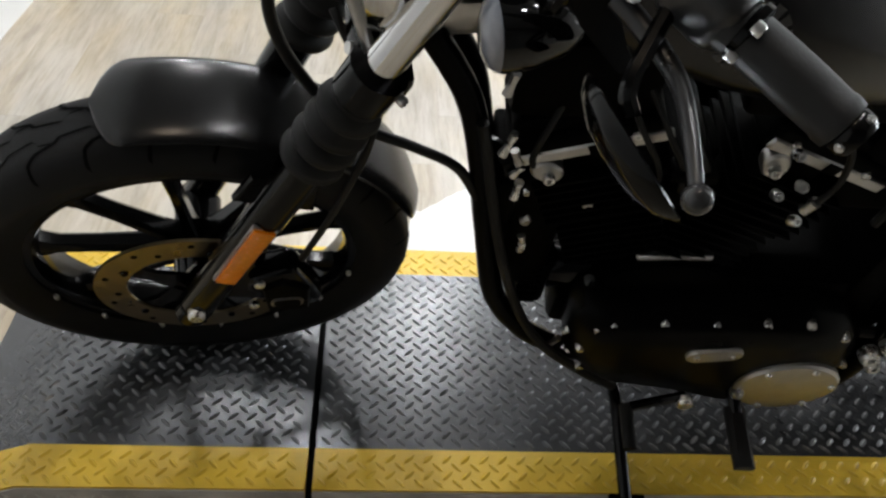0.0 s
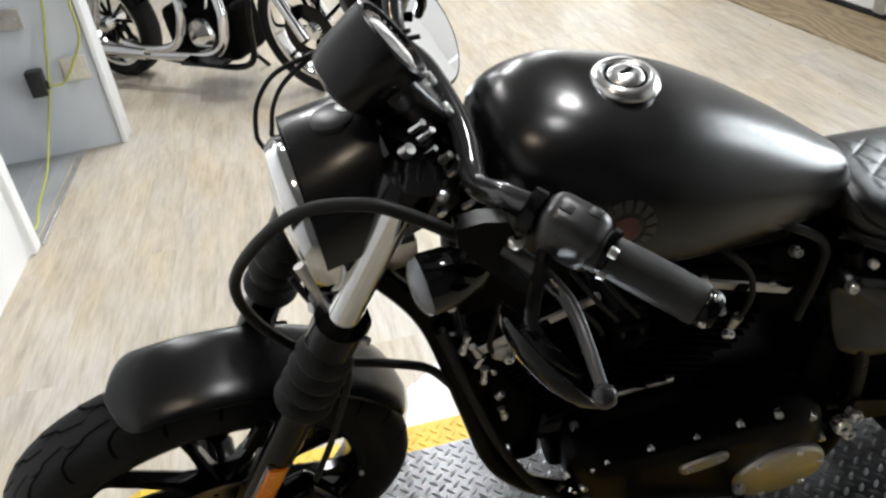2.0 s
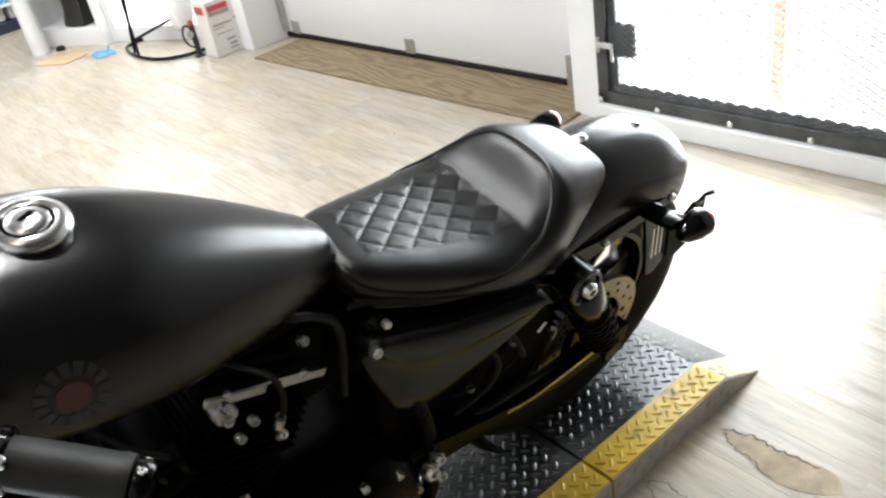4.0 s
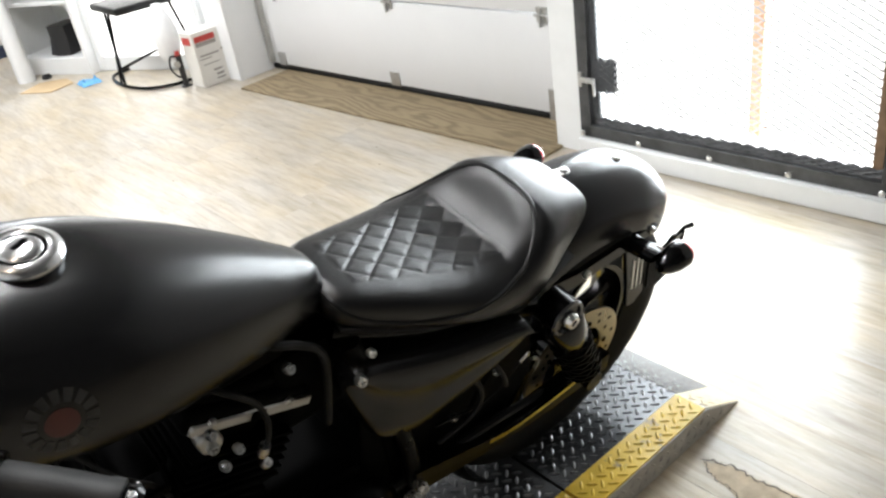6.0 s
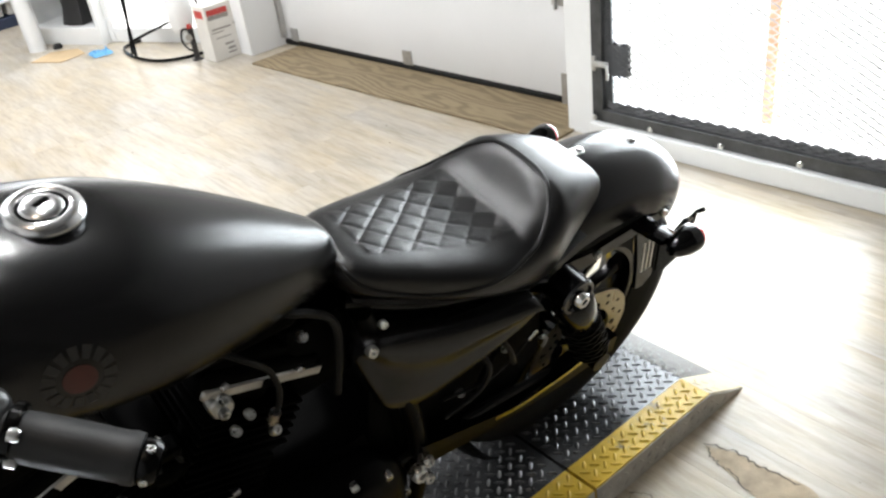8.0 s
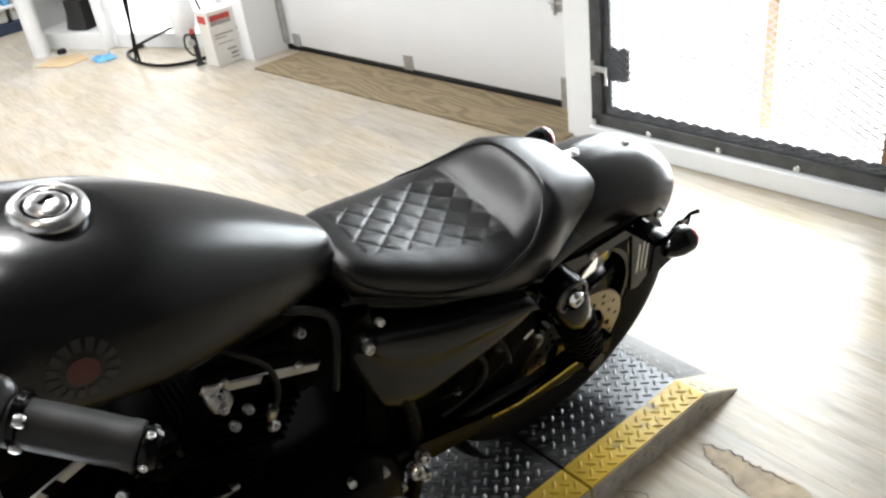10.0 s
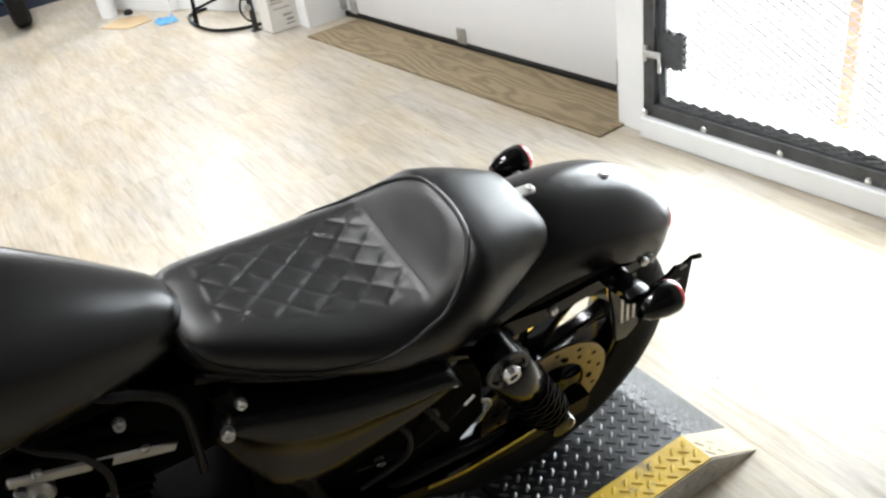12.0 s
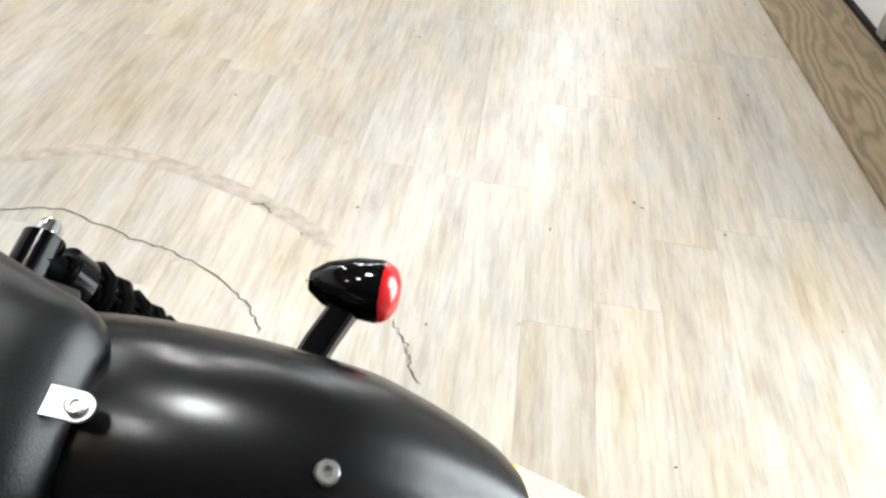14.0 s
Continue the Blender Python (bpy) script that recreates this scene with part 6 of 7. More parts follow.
BOXM = pose(2.471, 3.70, 0, 0, 0, 5)
carton = thing("carton", BOXM, "white printed carton with a red label, closed", "carton")
BW, BD, BH = 0.245, 0.14, 0.335
part("carton_body", block(BW / 2, BD / 2, BH / 2, BW, BD, BH, 0.004, 1), CARD_WHITE, carton)
part("red_label", block(0.085, -0.0012, 0.292, 0.14, 0.002, 0.034), CARD_RED, carton, "red printed band")
part("grey_label", block(0.085, -0.0012, 0.26, 0.14, 0.002, 0.024), CARD_GREY, carton, "grey printed band")
part("red_label_side", block(-0.0012, 0.07, 0.285, 0.002, 0.09, 0.045), CARD_RED, carton)
for k, (x, z, w, h) in enumerate(((0.09, 0.19, 0.13, 0.01), (0.06, 0.17, 0.08, 0.006), (0.09, 0.135, 0.11, 0.006), (0.12, 0.09, 0.06, 0.012), (0.13, 0.06, 0.05, 0.014), (0.13, 0.035, 0.06, 0.01), (0.19, 0.2, 0.03, 0.01))):
    part("print_bar", block(x, -0.0012, z, w, 0.002, h), CARD_GREY, carton, "grey bar of print")

# loop-base chair: a bent tube on the floor, paired front legs, a low cross bar
chair = thing("loop_base_chair", pose(2.45, 4.4, 0), "black tube-framed chair with a padded seat and a bent floor loop", "chair")
part("seat", block(0, 0.03, 0.475, 0.4, 0.46, 0.05, 0.02, 3), VINYL, chair)
part("backrest", block(0.21, 0.03, 0.8, 0.03, 0.42, 0.3, 0.012, 2), VINYL, chair)
part("floor_loop", tube([(-0.1, 0.3, 0.012), (-0.2, 0.24, 0.012), (-0.245, 0.08, 0.012), (-0.25, -0.1, 0.012), (-0.21, -0.29, 0.012), (-0.12, -0.4, 0.012), (0.01, -0.445, 0.012), (0.14, -0.42, 0.012), (0.22, -0.3, 0.012), (0.24, 0.0, 0.012), (0.22, 0.24, 0.012), (0.1, 0.31, 0.012), (-0.1, 0.3, 0.012)], 0.011, 8, 4), GLOSS_BLACK, chair)
for x0, y0, x1, y1 in ((-0.25, -0.1, -0.178, 0.06), (-0.245, -0.02, -0.185, -0.03), (0.22, -0.3, 0.17, -0.16), (0.22, 0.2, 0.17, 0.16)):
    part("leg", rod((x0, y0, 0.02), (x1, y1, 0.455), 0.0095, n=10), GLOSS_BLACK, chair)
for y in (-0.16, 0.18):
    part("back_post", rod((0.19, y, 0.46), (0.215, y, 0.7), 0.0095, n=10), GLOSS_BLACK, chair)
part("cross_bar", rod((-0.24, -0.06, 0.11), (0.215, 0.12, 0.14), 0.0095, n=10), GLOSS_BLACK, chair)

solid("cardboard_sheet", loft([[(1.72, 5.0, z), (1.86, 4.78, z), (2.04, 4.84, z), (2.05, 5.02, z), (1.9, 5.13, z)] for z in (0.001, 0.006)]), CARDBOARD, "flat brown cardboard sheet on the floor", "cardboard")
rngc = random.Random(9)
rows = []
for i in range(12):
    rows.append([(2.03 + 0.012 * i + 0.01 * rngc.random(), 4.62 + 0.017 * j + 0.008 * rngc.random(), 0.004 + 0.045 * max(0, noise.noise((i * 0.55, j * 0.55, 3.1)) + 0.25) * (1 if 0 < i < 11 and 0 < j < 9 else 0)) for j in range(10)])
solid("cloth", shell([[tuple(p) for p in r] for r in rows], 0.0015), CLOTH_BLUE, "crumpled blue shop cloth on the floor", "cloth", crease=80)
tool = thing("hand_pump", pose(2.43, 3.875, 0), "small black hand pump with a red cap and hose", "pump")
part("pump_body", rod((0, 0, 0.0), (0, 0, 0.2), 0.018, n=14), PLASTIC_BLACK, tool)
part("pump_cap", rod((0, 0, 0.2), (0, 0, 0.225), 0.018, 0.013, n=14), CARD_RED, tool, "red cap")
part("pump_foot", block(0, 0, 0.006, 0.06, 0.045, 0.012, 0.004), PLASTIC_BLACK, tool)
part("pump_hose", tube([(0.0, 0.01, 0.19), (-0.05, 0.0, 0.2), (-0.07, -0.01, 0.14), (-0.04, -0.01, 0.08), (0.0, 0.0, 0.06)], 0.006, 8), RUBBER, tool)
part("pump_gauge", rod((-0.02, -0.012, 0.15), (-0.03, -0.02, 0.15), 0.02, n=16), ALLOY, tool, "small round gauge")

rows = []
for i in range(11):
    u = i / 10
    r = 0.02 + 0.075 * math.sin(math.pi * min(1, u * 0.8 + 0.16)) ** 0.8
    rows.append([(2.44 + r * (1.0 + 0.22 * noise.noise((3 * math.cos(a), 3 * math.sin(a), u * 4))) * math.cos(a) * 0.8, 4.0 + r * (1.0 + 0.22 * noise.noise((3 * math.sin(a), 2 * math.cos(a), u * 5 + 7))) * math.sin(a), 0.16 + 0.34 * u) for a in [2 * math.pi * j / 22 for j in range(22)]])
solid("plastic_bag", loft(rows), BAG_WHITE, "crumpled white plastic bag hanging beside the carton", "bag", crease=80)

shelf = thing("parts_shelf", pose(1.75, 6.35, 0, 0, 0, 8), "low white parts shelf with small dark parts", "shelf")
part("back_board", block(0.0, 0.2, 0.42, 1.3, 0.02, 0.7, 0.003), WHITE_TRIM, shelf)
part("plinth", block(0.0, 0.08, 0.04, 1.3, 0.24, 0.08, 0.004), SHELF_NAVY, shelf, "dark blue plinth")
for z in (0.2, 0.48, 0.76):
    part("shelf_board", block(0.0, 0.08, z, 1.3, 0.24, 0.02, 0.003), WHITE_TRIM, shelf)
rs2 = random.Random(17)
for z in (0.085, 0.21, 0.49):
    x = -0.6
    while x < 0.58:
        w, h = 0.05 + 0.1 * rs2.random(), 0.05 + 0.1 * rs2.random()
        part("bin" if w > 0.09 else "small_part", block(x + w / 2, 0.07, z + h / 2 + 0.001, w * 0.85, 0.12, h, 0.006), (PLASTIC_BLACK, CARD_WHITE, CLOTH_BLUE, CARD_GREY)[rs2.randrange(4)], shelf)
        x += w + 0.02

# ---- the third motorcycle, in front of the shelf: x runs to its front ----
A3, B3 = Vector((1.0, 7.0, 0)), Vector((1.34, 5.74, 0))
d3 = (B3 - A3).normalized()
M3 = Matrix.Translation(B3) @ Matrix.Rotation(math.atan2(d3.y, d3.x), 4, "Z") @ pose(0, 0, 0, 5)
tourer = thing("dark_motorcycle", M3, "dark touring motorcycle with fat black tyres parked by the shelf", "motorcycle")
# its front wheel is turned a little
turned = Matrix.Rotation(radians(-17), 4, "Z")
for cx, r, half in ((0.0, 0.32, 0.065), (-1.45, 0.32, 0.075)):
    c, way = (cx, 0, r), turned if cx == 0 else Matrix.Identity(4)
    w = part("wheel", lathe([(r - 0.1, -half * 0.7), (r - 0.08, -half * 0.75), (r - 0.085, 0), (r - 0.08, half * 0.75), (r - 0.1, half * 0.7), (r - 0.11, 0)], c, (0, 1, 0), 40, True).moved(way), ALLOY, tourer, "alloy wheel rim")
    part("tyre", lathe([(r - 0.088, half * 0.6)] + tyre_profile(r - 0.085, r, half) + [(r - 0.088, -half * 0.6)], c, (0, 1, 0), 48, True).moved(way), TYRE, w, "black road tyre")
    part("hub", rod((cx, -half, r), (cx, half, r), 0.045, n=16).moved(way), GLOSS_BLACK, w)
    for k in range(7):
        a = 2 * math.pi * k / 7
        part("spoke", rod((cx, 0, r), (cx + (r - 0.1) * math.cos(a), 0, r + (r - 0.1) * math.sin(a)), 0.014, 0.01, 8).moved(way), GLOSS_BLACK, w)
for y in (-0.1, 0.1):
    part("fork_leg", rod((0.0, y, 0.32), (-0.32, y, 1.0), 0.027, n=14).moved(turned), GLOSS_BLACK, tourer, "black fork leg")
part("front_fender", shell(fender_rows((0, 0, 0.32), lambda u: 0.37, lambda u: 0.085, 0.05, 30, 150, 22), 0.003).moved(turned), GLOSS_BLACK, tourer, "black front fender")
part("rear_fender", shell(fender_rows((-1.45, 0, 0.32), lambda u: 0.39, lambda u: 0.1, 0.06, 20, 170, 24), 0.003), GLOSS_BLACK, tourer)
part("engine", block(-0.72, 0, 0.36, 0.5, 0.3, 0.36, 0.05, 3), ENGINE_BLACK, tourer, "black engine")
part("fuel_tank", loft([[(x, w * math.sin(2 * math.pi * k / 20), z + h * math.cos(2 * math.pi * k / 20)) for k in range(20)] for x, w, z, h in ((-0.95, 0.04, 0.82, 0.05), (-0.85, 0.11, 0.84, 0.1), (-0.62, 0.15, 0.88, 0.13), (-0.45, 0.13, 0.9, 0.11), (-0.36, 0.06, 0.9, 0.06))]), GLOSS_BLACK, tourer, "black fuel tank")
part("seat", loft([[(x, w * math.sin(2 * math.pi * k / 16), z + 0.05 * math.cos(2 * math.pi * k / 16)) for k in range(16)] for x, w, z in ((-1.6, 0.09, 0.84), (-1.4, 0.15, 0.78), (-1.15, 0.17, 0.72), (-0.95, 0.08, 0.78))]), VINYL, tourer)
part("highway_bar", tube([(-0.42, -0.06, 0.62), (-0.38, -0.24, 0.52), (-0.4, -0.27, 0.32), (-0.46, -0.1, 0.2)], 0.016, 10), CHROME, tourer, "chrome highway bar")
part("highway_bar", tube([(-0.42, 0.06, 0.62), (-0.38, 0.24, 0.52), (-0.4, 0.27, 0.32), (-0.46, 0.1, 0.2)], 0.016, 10), CHROME, tourer)
part("side_stand", rod((-0.7, 0.12, 0.22), (-0.62, 0.3, -0.02), 0.012, n=8), GLOSS_BLACK, tourer)
part("floorboard", block(-0.6, 0.27, 0.26, 0.3, 0.1, 0.025, 0.008, 2), GLOSS_BLACK, tourer)
part("handlebar", tube([(-0.6, -0.42, 1.06), (-0.42, -0.25, 1.14), (-0.34, -0.06, 1.08), (-0.34, 0.06, 1.08), (-0.42, 0.25, 1.14), (-0.6, 0.42, 1.06)], 0.0125, 10), CHROME, tourer)
part("headlamp", lathe([(0.0, -0.12), (0.07, -0.09), (0.095, 0), (0.095, 0.02), (0, 0.04)], (-0.2, 0, 0.95), (1, 0, -0.1), 24), GLOSS_BLACK, tourer)

# ---- by the doorway ----
outlet = thing("wall_outlet", pose(-0.745, 2.745, 0.388), "beige double wall outlet plate on the partition", "outlet")
part("plate", block(0, -0.004, 0, 0.11, 0.008, 0.108, 0.003), OUTLET, outlet)
for dx in (-0.025, 0.025):
    for dz in (-0.025, 0.025):
        part("socket", block(dx, -0.0095, dz, 0.03, 0.004, 0.034, 0.003), OUTLET, outlet)
plate = thing("junction_plate", pose(-0.935, 2.745, 0.64), "dull grey steel junction box cover on the partition", "cover plate")
part("plate", block(0, -0.006, 0, 0.1, 0.012, 0.09, 0.003), PLATE_BARE, plate)
for dx in (-0.03, 0.03):
    part("screw", bolt_head((dx, -0.012, 0), (0, -1, 0), 0.005), BOLT, plate)
adapter = thing("plug_adapter", pose(-0.915, 2.715, 0.36), "black plug adapter box hanging on its cord against the wall", "adapter")
part("adapter_body", block(0, 0, 0, 0.07, 0.055, 0.12, 0.008, 2), PLASTIC_BLACK, adapter)
part("adapter_plug", block(0.04, 0, -0.015, 0.02, 0.03, 0.035, 0.004), PLASTIC_BLACK, adapter)
solid("extension_cord", tube([(-0.74, 2.73, 1.9), (-0.75, 2.73, 1.0), (-0.777, 2.73, 0.7), (-0.818, 2.725, 0.54), (-0.871, 2.71, 0.34), (-0.935, 2.66, 0.14), (-0.95, 2.5, 0.03), (-0.93, 2.2, 0.006), (-0.9, 1.99, 0.006), (-0.97, 1.85, 0.006)], 0.005, 8), CORD_GREEN, "thin yellow-green extension cord hanging down to the floor", "cord")
solid("looped_cord", tube([(-0.66, 2.73, 1.9), (-0.665, 2.73, 1.0), (-0.671, 2.73, 0.684), (-0.679, 2.73, 0.525), (-0.739, 2.72, 0.42), (-0.804, 2.71, 0.343), (-0.866, 2.7, 0.342)], 0.005, 8), CORD_GREEN, "yellow-green cord looped to the adapter on the wall", "cord")

# ---- the second motorcycle, beyond the partition: x runs to its front ----
A2, B2 = Vector((-0.74, 3.86, 0)), Vector((0.36, 2.92, 0))
d2 = (B2 - A2).normalized()
M2 = Matrix.Translation(A2) @ Matrix.Rotation(math.atan2(d2.y, d2.x), 4, "Z") @ pose(0, 0, 0, 6)
moto = thing("cruiser_motorcycle", M2, "black cruiser motorcycle with chrome exhaust parked on the floor", "motorcycle")
WB = 1.46
for cx, r, half, spokes in ((0.0, 0.32, 0.07, 40), (WB, 0.335, 0.05, 40)):
    c = (cx, 0, r)
    w = part("wheel", lathe([(r - 0.085, -half * 0.7), (r - 0.07, -half * 0.75), (r - 0.075, 0), (r - 0.07, half * 0.75), (r - 0.085, half * 0.7), (r - 0.095, 0)], c, (0, 1, 0), 48, True), CHROME, moto, "chrome spoked wheel")
    part("tyre", lathe([(r - 0.078, half * 0.6)] + tyre_profile(r - 0.075, r, half) + [(r - 0.078, -half * 0.6)], c, (0, 1, 0), 56, True), TYRE, w, "black road tyre")
    part("hub", rod((cx, -half, r), (cx, half, r), 0.04, n=16), CHROME, w)
    for k in range(10):
        a = 2 * math.pi * k / 10
        part("spoke", rod((cx + 0.03 * math.cos(a), 0, r + 0.03 * math.sin(a)), (cx + (r - 0.09) * math.cos(a), 0, r + (r - 0.09) * math.sin(a)), 0.012, 0.009, 8), GLOSS_BLACK, w)
part("front_disc", lathe([(0.08, -0.07), (0.145, -0.07), (0.145, -0.065), (0.08, -0.065)], (WB, 0, 0.335), (0, 1, 0), 32, True), GLOSS_BLACK, moto)
for y in (-0.1, 0.1):
    lg = part("fork_leg", rod((WB - 0.01, y, 0.32), (WB - 0.2, y, 0.72), 0.028, n=14), CHROME, moto, "polished fork leg")
    part("fork_tube", rod((WB - 0.2, y, 0.72), (WB - 0.33, y, 1.0), 0.022, n=14), CHROME, lg)
mc = part("engine", block(0.78, 0, 0.32, 0.45, 0.26, 0.28, 0.04, 3), ENGINE_BLACK, moto, "black V-twin engine")
for lean2, x in ((20, 0.84), (-24, 0.76)):
    ax = Vector((math.sin(radians(lean2)), 0, math.cos(radians(lean2))))
    cy = part("cylinder", rod(Vector((x, 0, 0.36)) + ax * 0.08, Vector((x, 0, 0.36)) + ax * 0.36, 0.055, n=18), ENGINE_BLACK, mc)
    for k in range(7):
        part("fin", rod(Vector((x, 0, 0.36)) + ax * (0.12 + 0.03 * k), Vector((x, 0, 0.36)) + ax * (0.128 + 0.03 * k), 0.08, n=18), ENGINE_BLACK, cy)
    part("pushrod_cover", rod(Vector((x, -0.1, 0.38)), Vector((x, -0.07, 0.36)) + ax * 0.3, 0.012, n=10), CHROME, cy)
part("timing_cover", lathe([(0.09, 0.12), (0.08, 0.15), (0, 0.155)], (0.82, 0, 0.33), (0, -1, 0), 24), CHROME, mc)
for k, (x, z) in enumerate(((0.95, 0.56), (0.68, 0.58))):
    part("exhaust_pipe", tube([(x, -0.07, z), (x + 0.06, -0.14, z - 0.03), (x + 0.08, -0.17, z - 0.14), (x - 0.02, -0.18, 0.26 + 0.03 * k), (0.55 - 0.1 * k, -0.19, 0.23 + 0.03 * k), (0.3, -0.19, 0.24 + 0.05 * k)], 0.024, 12), CHROME, moto, "chrome exhaust pipe")
part("muffler", tube([(0.45, -0.2, 0.24), (0.2, -0.205, 0.25), (-0.1, -0.21, 0.26), (-0.38, -0.215, 0.275)], 0.045, 16, radii=(0.035, 0.05)), CHROME, moto, "chrome muffler")
part("frame_cradle", tube([(1.2, -0.05, 0.75), (1.12, -0.09, 0.4), (1.05, -0.1, 0.17), (0.7, -0.1, 0.15), (0.3, -0.1, 0.2), (0.2, -0.09, 0.35)], 0.017, 10), GLOSS_BLACK, moto)
part("fuel_tank", loft([[(x, w * math.sin(2 * math.pi * k / 20), z + h * math.cos(2 * math.pi * k / 20)) for k in range(20)] for x, w, z, h in ((0.62, 0.03, 0.8, 0.05), (0.7, 0.09, 0.82, 0.09), (0.9, 0.13, 0.85, 0.12), (1.05, 0.12, 0.88, 0.11), (1.13, 0.06, 0.9, 0.06))]), GLOSS_BLACK, moto, "black fuel tank")
part("seat", loft([[(x, w * math.sin(2 * math.pi * k / 16), z + 0.045 * math.cos(2 * math.pi * k / 16)) for k in range(16)] for x, w, z in ((-0.25, 0.08, 0.78), (-0.1, 0.13, 0.74), (0.2, 0.15, 0.68), (0.5, 0.12, 0.7), (0.64, 0.05, 0.75))]), VINYL, moto)
part("rear_fender", shell(fender_rows((0, 0, 0.32), lambda u: 0.385, lambda u: 0.09, 0.06, 20, 170, 24), 0.003), GLOSS_BLACK, moto)
part("front_fender", shell(fender_rows((WB, 0, 0.335), lambda u: 0.375, lambda u: 0.065, 0.04, 40, 150, 20), 0.003), GLOSS_BLACK, moto)
part("rear_shock", rod((0.02, -0.14, 0.34), (0.2, -0.14, 0.62), 0.03, n=14), CHROME, moto)
part("floorboard", block(0.9, -0.24, 0.24, 0.28, 0.09, 0.02, 0.006), GLOSS_BLACK, moto)
part("side_stand", rod((0.8, 0.1, 0.2), (0.82, 0.25, -0.024), 0.012, n=8), GLOSS_BLACK, moto)
part("handlebar", tube([(1.0, -0.42, 1.02), (1.1, -0.25, 1.1), (1.17, -0.06, 1.06), (1.17, 0.06, 1.06), (1.1, 0.25, 1.1), (1.0, 0.42, 1.02)], 0.0125, 10), CHROME, moto)
part("headlamp", lathe([(0.0, -0.1), (0.06, -0.08), (0.085, 0), (0.085, 0.02), (0, 0.04)], (1.27, 0, 0.93), (1, 0, -0.1), 24), CHROME, moto)

# ---- cracks and scuffs in the floor ----
def ribbon(points, width, z, wander=0.0, seed=0, steps=8, ragged=0.8):
    r = random.Random(seed)
    line = smooth_line([Vector((x, y, z)) for x, y in points], steps)
    v, f = [], []
    for k, q in enumerate(line):
        d = (line[min(k + 1, len(line) - 1)] - line[max(k - 1, 0)]).normalized()
        n = Vector((-d.y, d.x, 0))
        w = width * (0.9 - ragged / 2 + ragged * r.random()) * (0.25 if k in (0, len(line) - 1) else 1)
        q = q + n * wander * (r.random() - 0.5)
        v += [q - n * w / 2, q + n * w / 2]
    f = [(2 * k, 2 * k + 1, 2 * k + 3, 2 * k + 2) for k in range(len(line) - 1)]
    return Shape().add(v, f)


ARC_1 = [(0.62, 0.87), (0.75, 0.9), (0.92, 0.85), (1.04, 0.82), (1.17, 0.76), (1.25, 0.69), (1.29, 0.63)]
ARC_2 = [(0.53, 1.04), (0.7, 1.14), (0.92, 1.13), (1.18, 1.04), (1.38, 0.92)]
ARC_3 = [(0.67, 1.28), (1.0, 1.29), (1.34, 1.14), (1.5, 1.03), (1.63, 0.92)]
for n, (pts, w, wander, m, label) in enumerate((
        (ARC_1, 0.0035, 0.012, CRACK, "dark curved crack in the floor"), (ARC_3, 0.0018, 0.004, SCUFF, "faint curved scuff on the floor"),
        ([(1.15, 1.02), (1.18, 1.03), (1.21, 1.0)], 0.004, 0.004, CRACK, "short dark chip in the floor"), ([(1.54, 0.72), (1.58, 0.66), (1.59, 0.62), (1.62, 0.56)], 0.0035, 0.012, CRACK, "dark crack in the floor"),
        ([(1.73, -0.28), (1.75, -0.35), (1.75, -0.42), (1.76, -0.5)], 0.0045, 0.012, CRACK, "dark crack in the floor beside the ramp"),
        ([(1.72, -0.29), (1.7, -0.33), (1.69, -0.37), (1.67, -0.44)], 0.003, 0.012, CRACK, "dark crack in the floor beside the ramp"),
        ([(1.49, -0.26), (1.47, -0.3), (1.45, -0.36)], 0.003, 0.01, CRACK, "dark crack in the floor beside the ramp"),
        ([(1.5, -0.25), (1.52, -0.29), (1.51, -0.37)], 0.003, 0.01, CRACK, "dark crack in the floor beside the ramp"))):
    solid("floor_crack", ribbon(pts, w, 0.0012, wander, n), m, label, "floor crack", "structure")
solid("floor_scuff", ribbon(ARC_2, 0.048, 0.0008, 0.0, 20, 12, 0.12), TYRE_SCUFF, "curved grey tyre scuff on the floor", "floor scuff", "structure")

rp = random.Random(12)
edge = [(0.31, 0.368), (0.322, 0.44), (0.34, 0.51), (0.356, 0.585), (0.38, 0.6), (0.422, 0.636), (0.45, 0.662), (0.494, 0.695), (0.54, 0.7), (0.6, 0.66), (0.66, 0.55), (0.68, 0.42), (0.7, 0.368)]
edge = [(p.x, p.y) for p in smooth_line([Vector((x, y, 0)) for x, y in edge], 4)]
edge = [(x + 0.005 * (rp.random() - 0.5), y + (0.005 * (rp.random() - 0.5) if y > 0.38 else 0)) for x, y in edge]
solid("floor_patch", loft([[(x, y, z) for x, y in edge] for z in (0.0002, 0.0016)]), PATCH, "patch of bare white underlay where the vinyl is torn away", "floor patch", "structure")

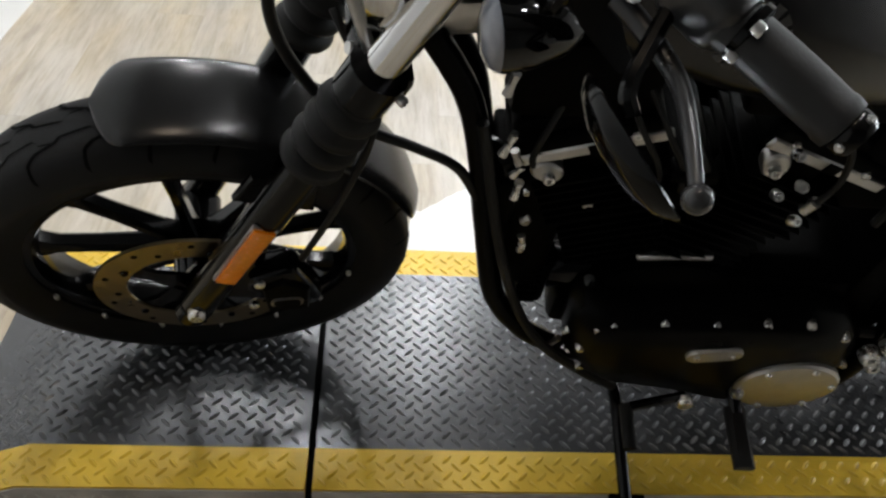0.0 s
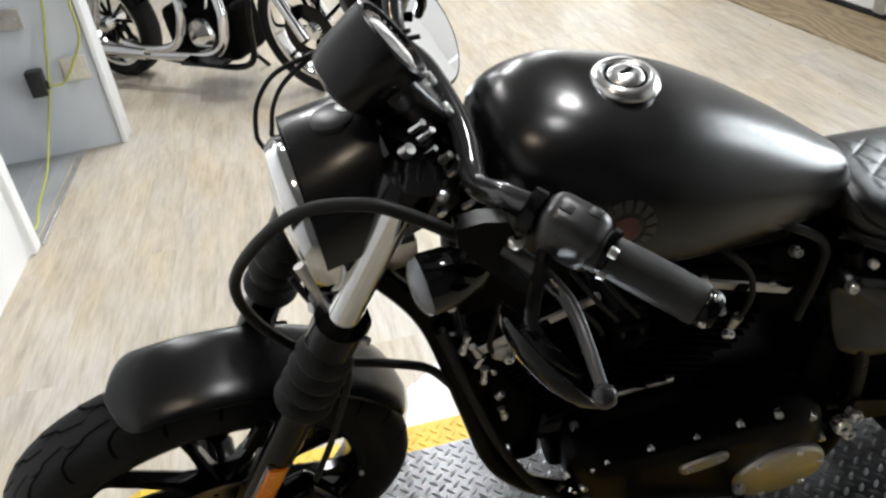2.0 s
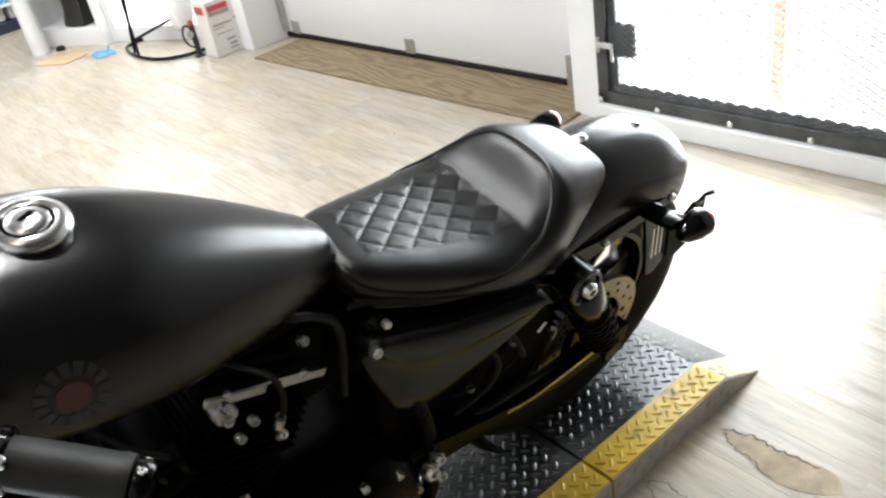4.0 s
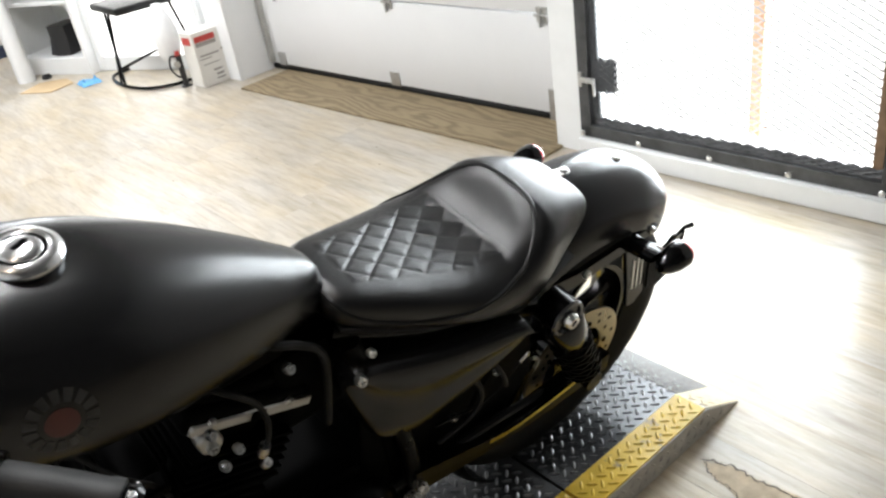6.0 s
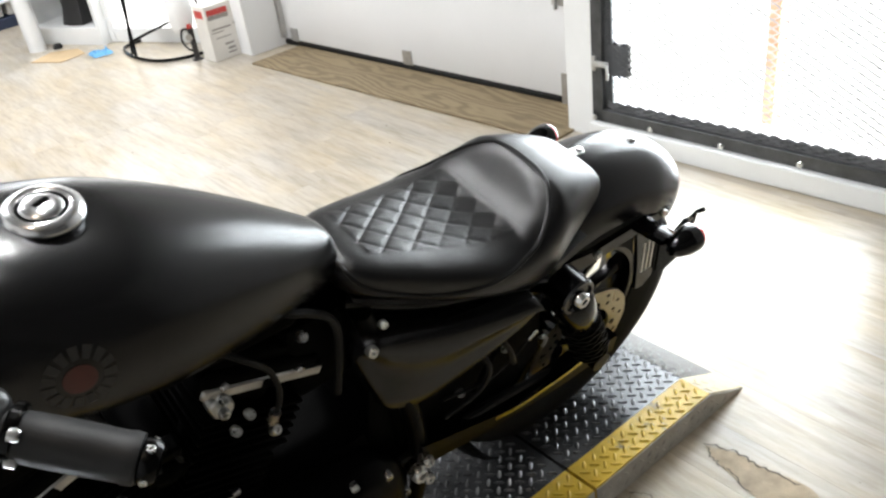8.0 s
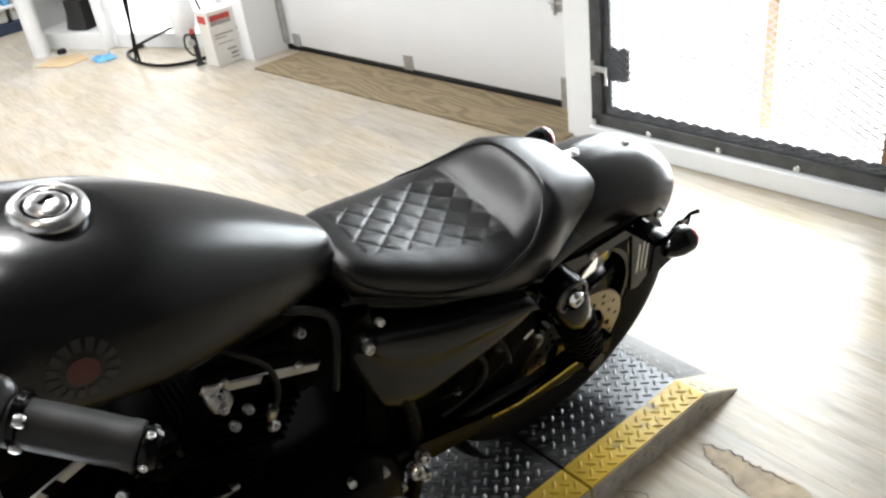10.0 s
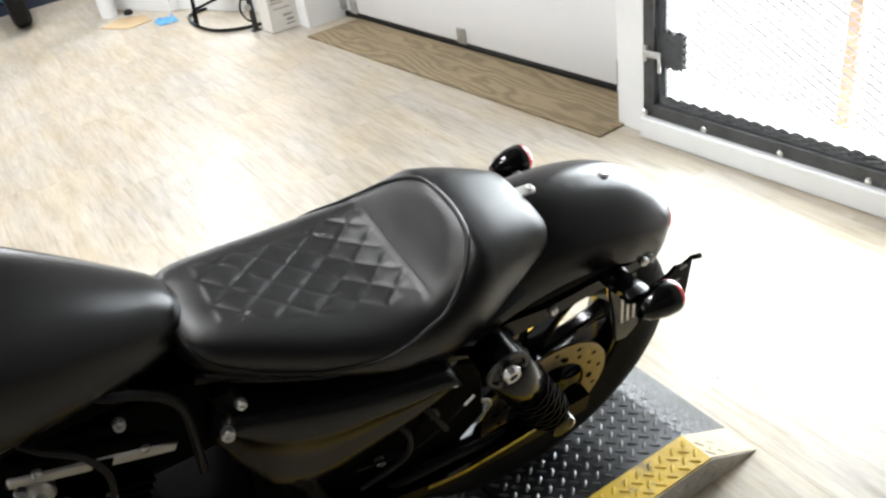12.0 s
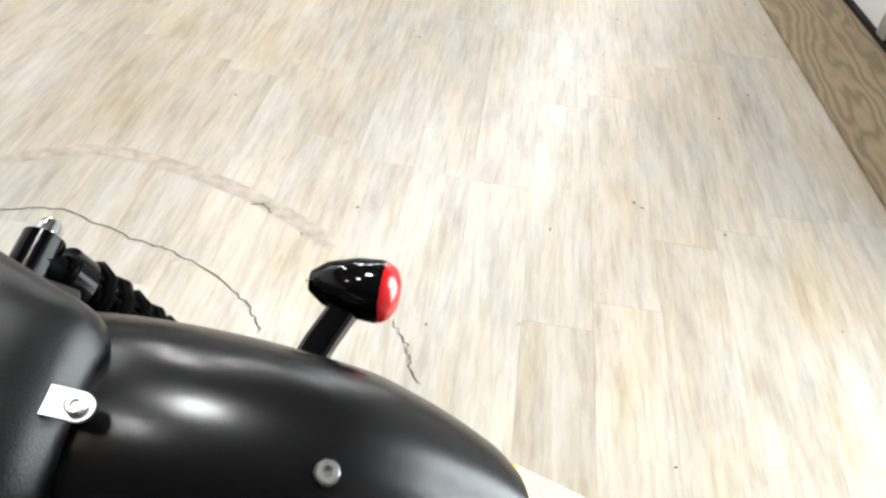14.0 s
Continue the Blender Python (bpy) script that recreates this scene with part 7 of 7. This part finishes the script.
# crumbs of dirt scattered over the planks
rd = random.Random(31)
crumbs = Shape()
for n in range(90):
    x, y, r = 0.9 + 2.0 * rd.random(), -0.6 + 3.4 * rd.random(), 0.0012 + 0.002 * rd.random() ** 2
    if Y0 - 0.02 < y < Y1 + 0.02 and x < X5 + 0.02:
        continue
    a = rd.random() * 6.28
    crumbs.join(block(0, 0, r * 0.5, r * 2.2, r * 1.3, r, r * 0.3, 1, pose(x, y, 0.0, 0, 0, math.degrees(a))))
solid("floor_dirt", crumbs, CRACK, "small dark crumbs of dirt scattered on the planks", "dirt", "stuff")

torn = [(1.722, -0.287), (1.75, -0.35), (1.752, -0.42), (1.765, -0.52), (1.72, -0.56), (1.668, -0.47), (1.69, -0.37), (1.7, -0.33)]
torn = [(p.x, p.y) for p in smooth_line([Vector((x, y, 0)) for x, y in torn], 4)]
solid("floor_tear", loft([[(x, y, z) for x, y in torn] for z in (0.0002, 0.0007)]), BARE_BROWN, "brown torn patch in the vinyl beside the ramp", "floor patch", "structure")

# ---- floor planks ----
rng = random.Random(4)
PW, PL = 0.152, 0.92


def plank_mesh(length):
    w, l, t, e = PW / 2 - 0.00015, length / 2 - 0.00015, 0.009, 0.00028
    ring = lambda a, z: [(-w + a, -l + a, z), (w - a, -l + a, z), (w - a, l - a, z), (-w + a, l - a, z)]
    return mesh_from("plank", loft([ring(0, -t), ring(0, -e), ring(e, 0.0)]), PLANK, 20)


PLANK_FULL = plank_mesh(PL)
for i in range(-1, 26):
    y, long = -3.19, PL * (0.15 + 0.85 * rng.random())
    while y < 7.7:
        long = min(long, 7.79 - y)
        ob = new("plank", PLANK_FULL if long == PL else plank_mesh(long))
        ob.parent = floor
        ob.location = (-0.93 + PW * (i + 0.5), y + long / 2, 0.0)
        y, long = y + long, PL
for i in range(10):
    for k in range(3):
        ob = new("plank", PLANK_FULL)
        ob.parent = floor
        ob.location = (-0.93 - PW * (i + 0.5), 3.5 + (i % 3) * 0.37 + k * PL, 0.0)
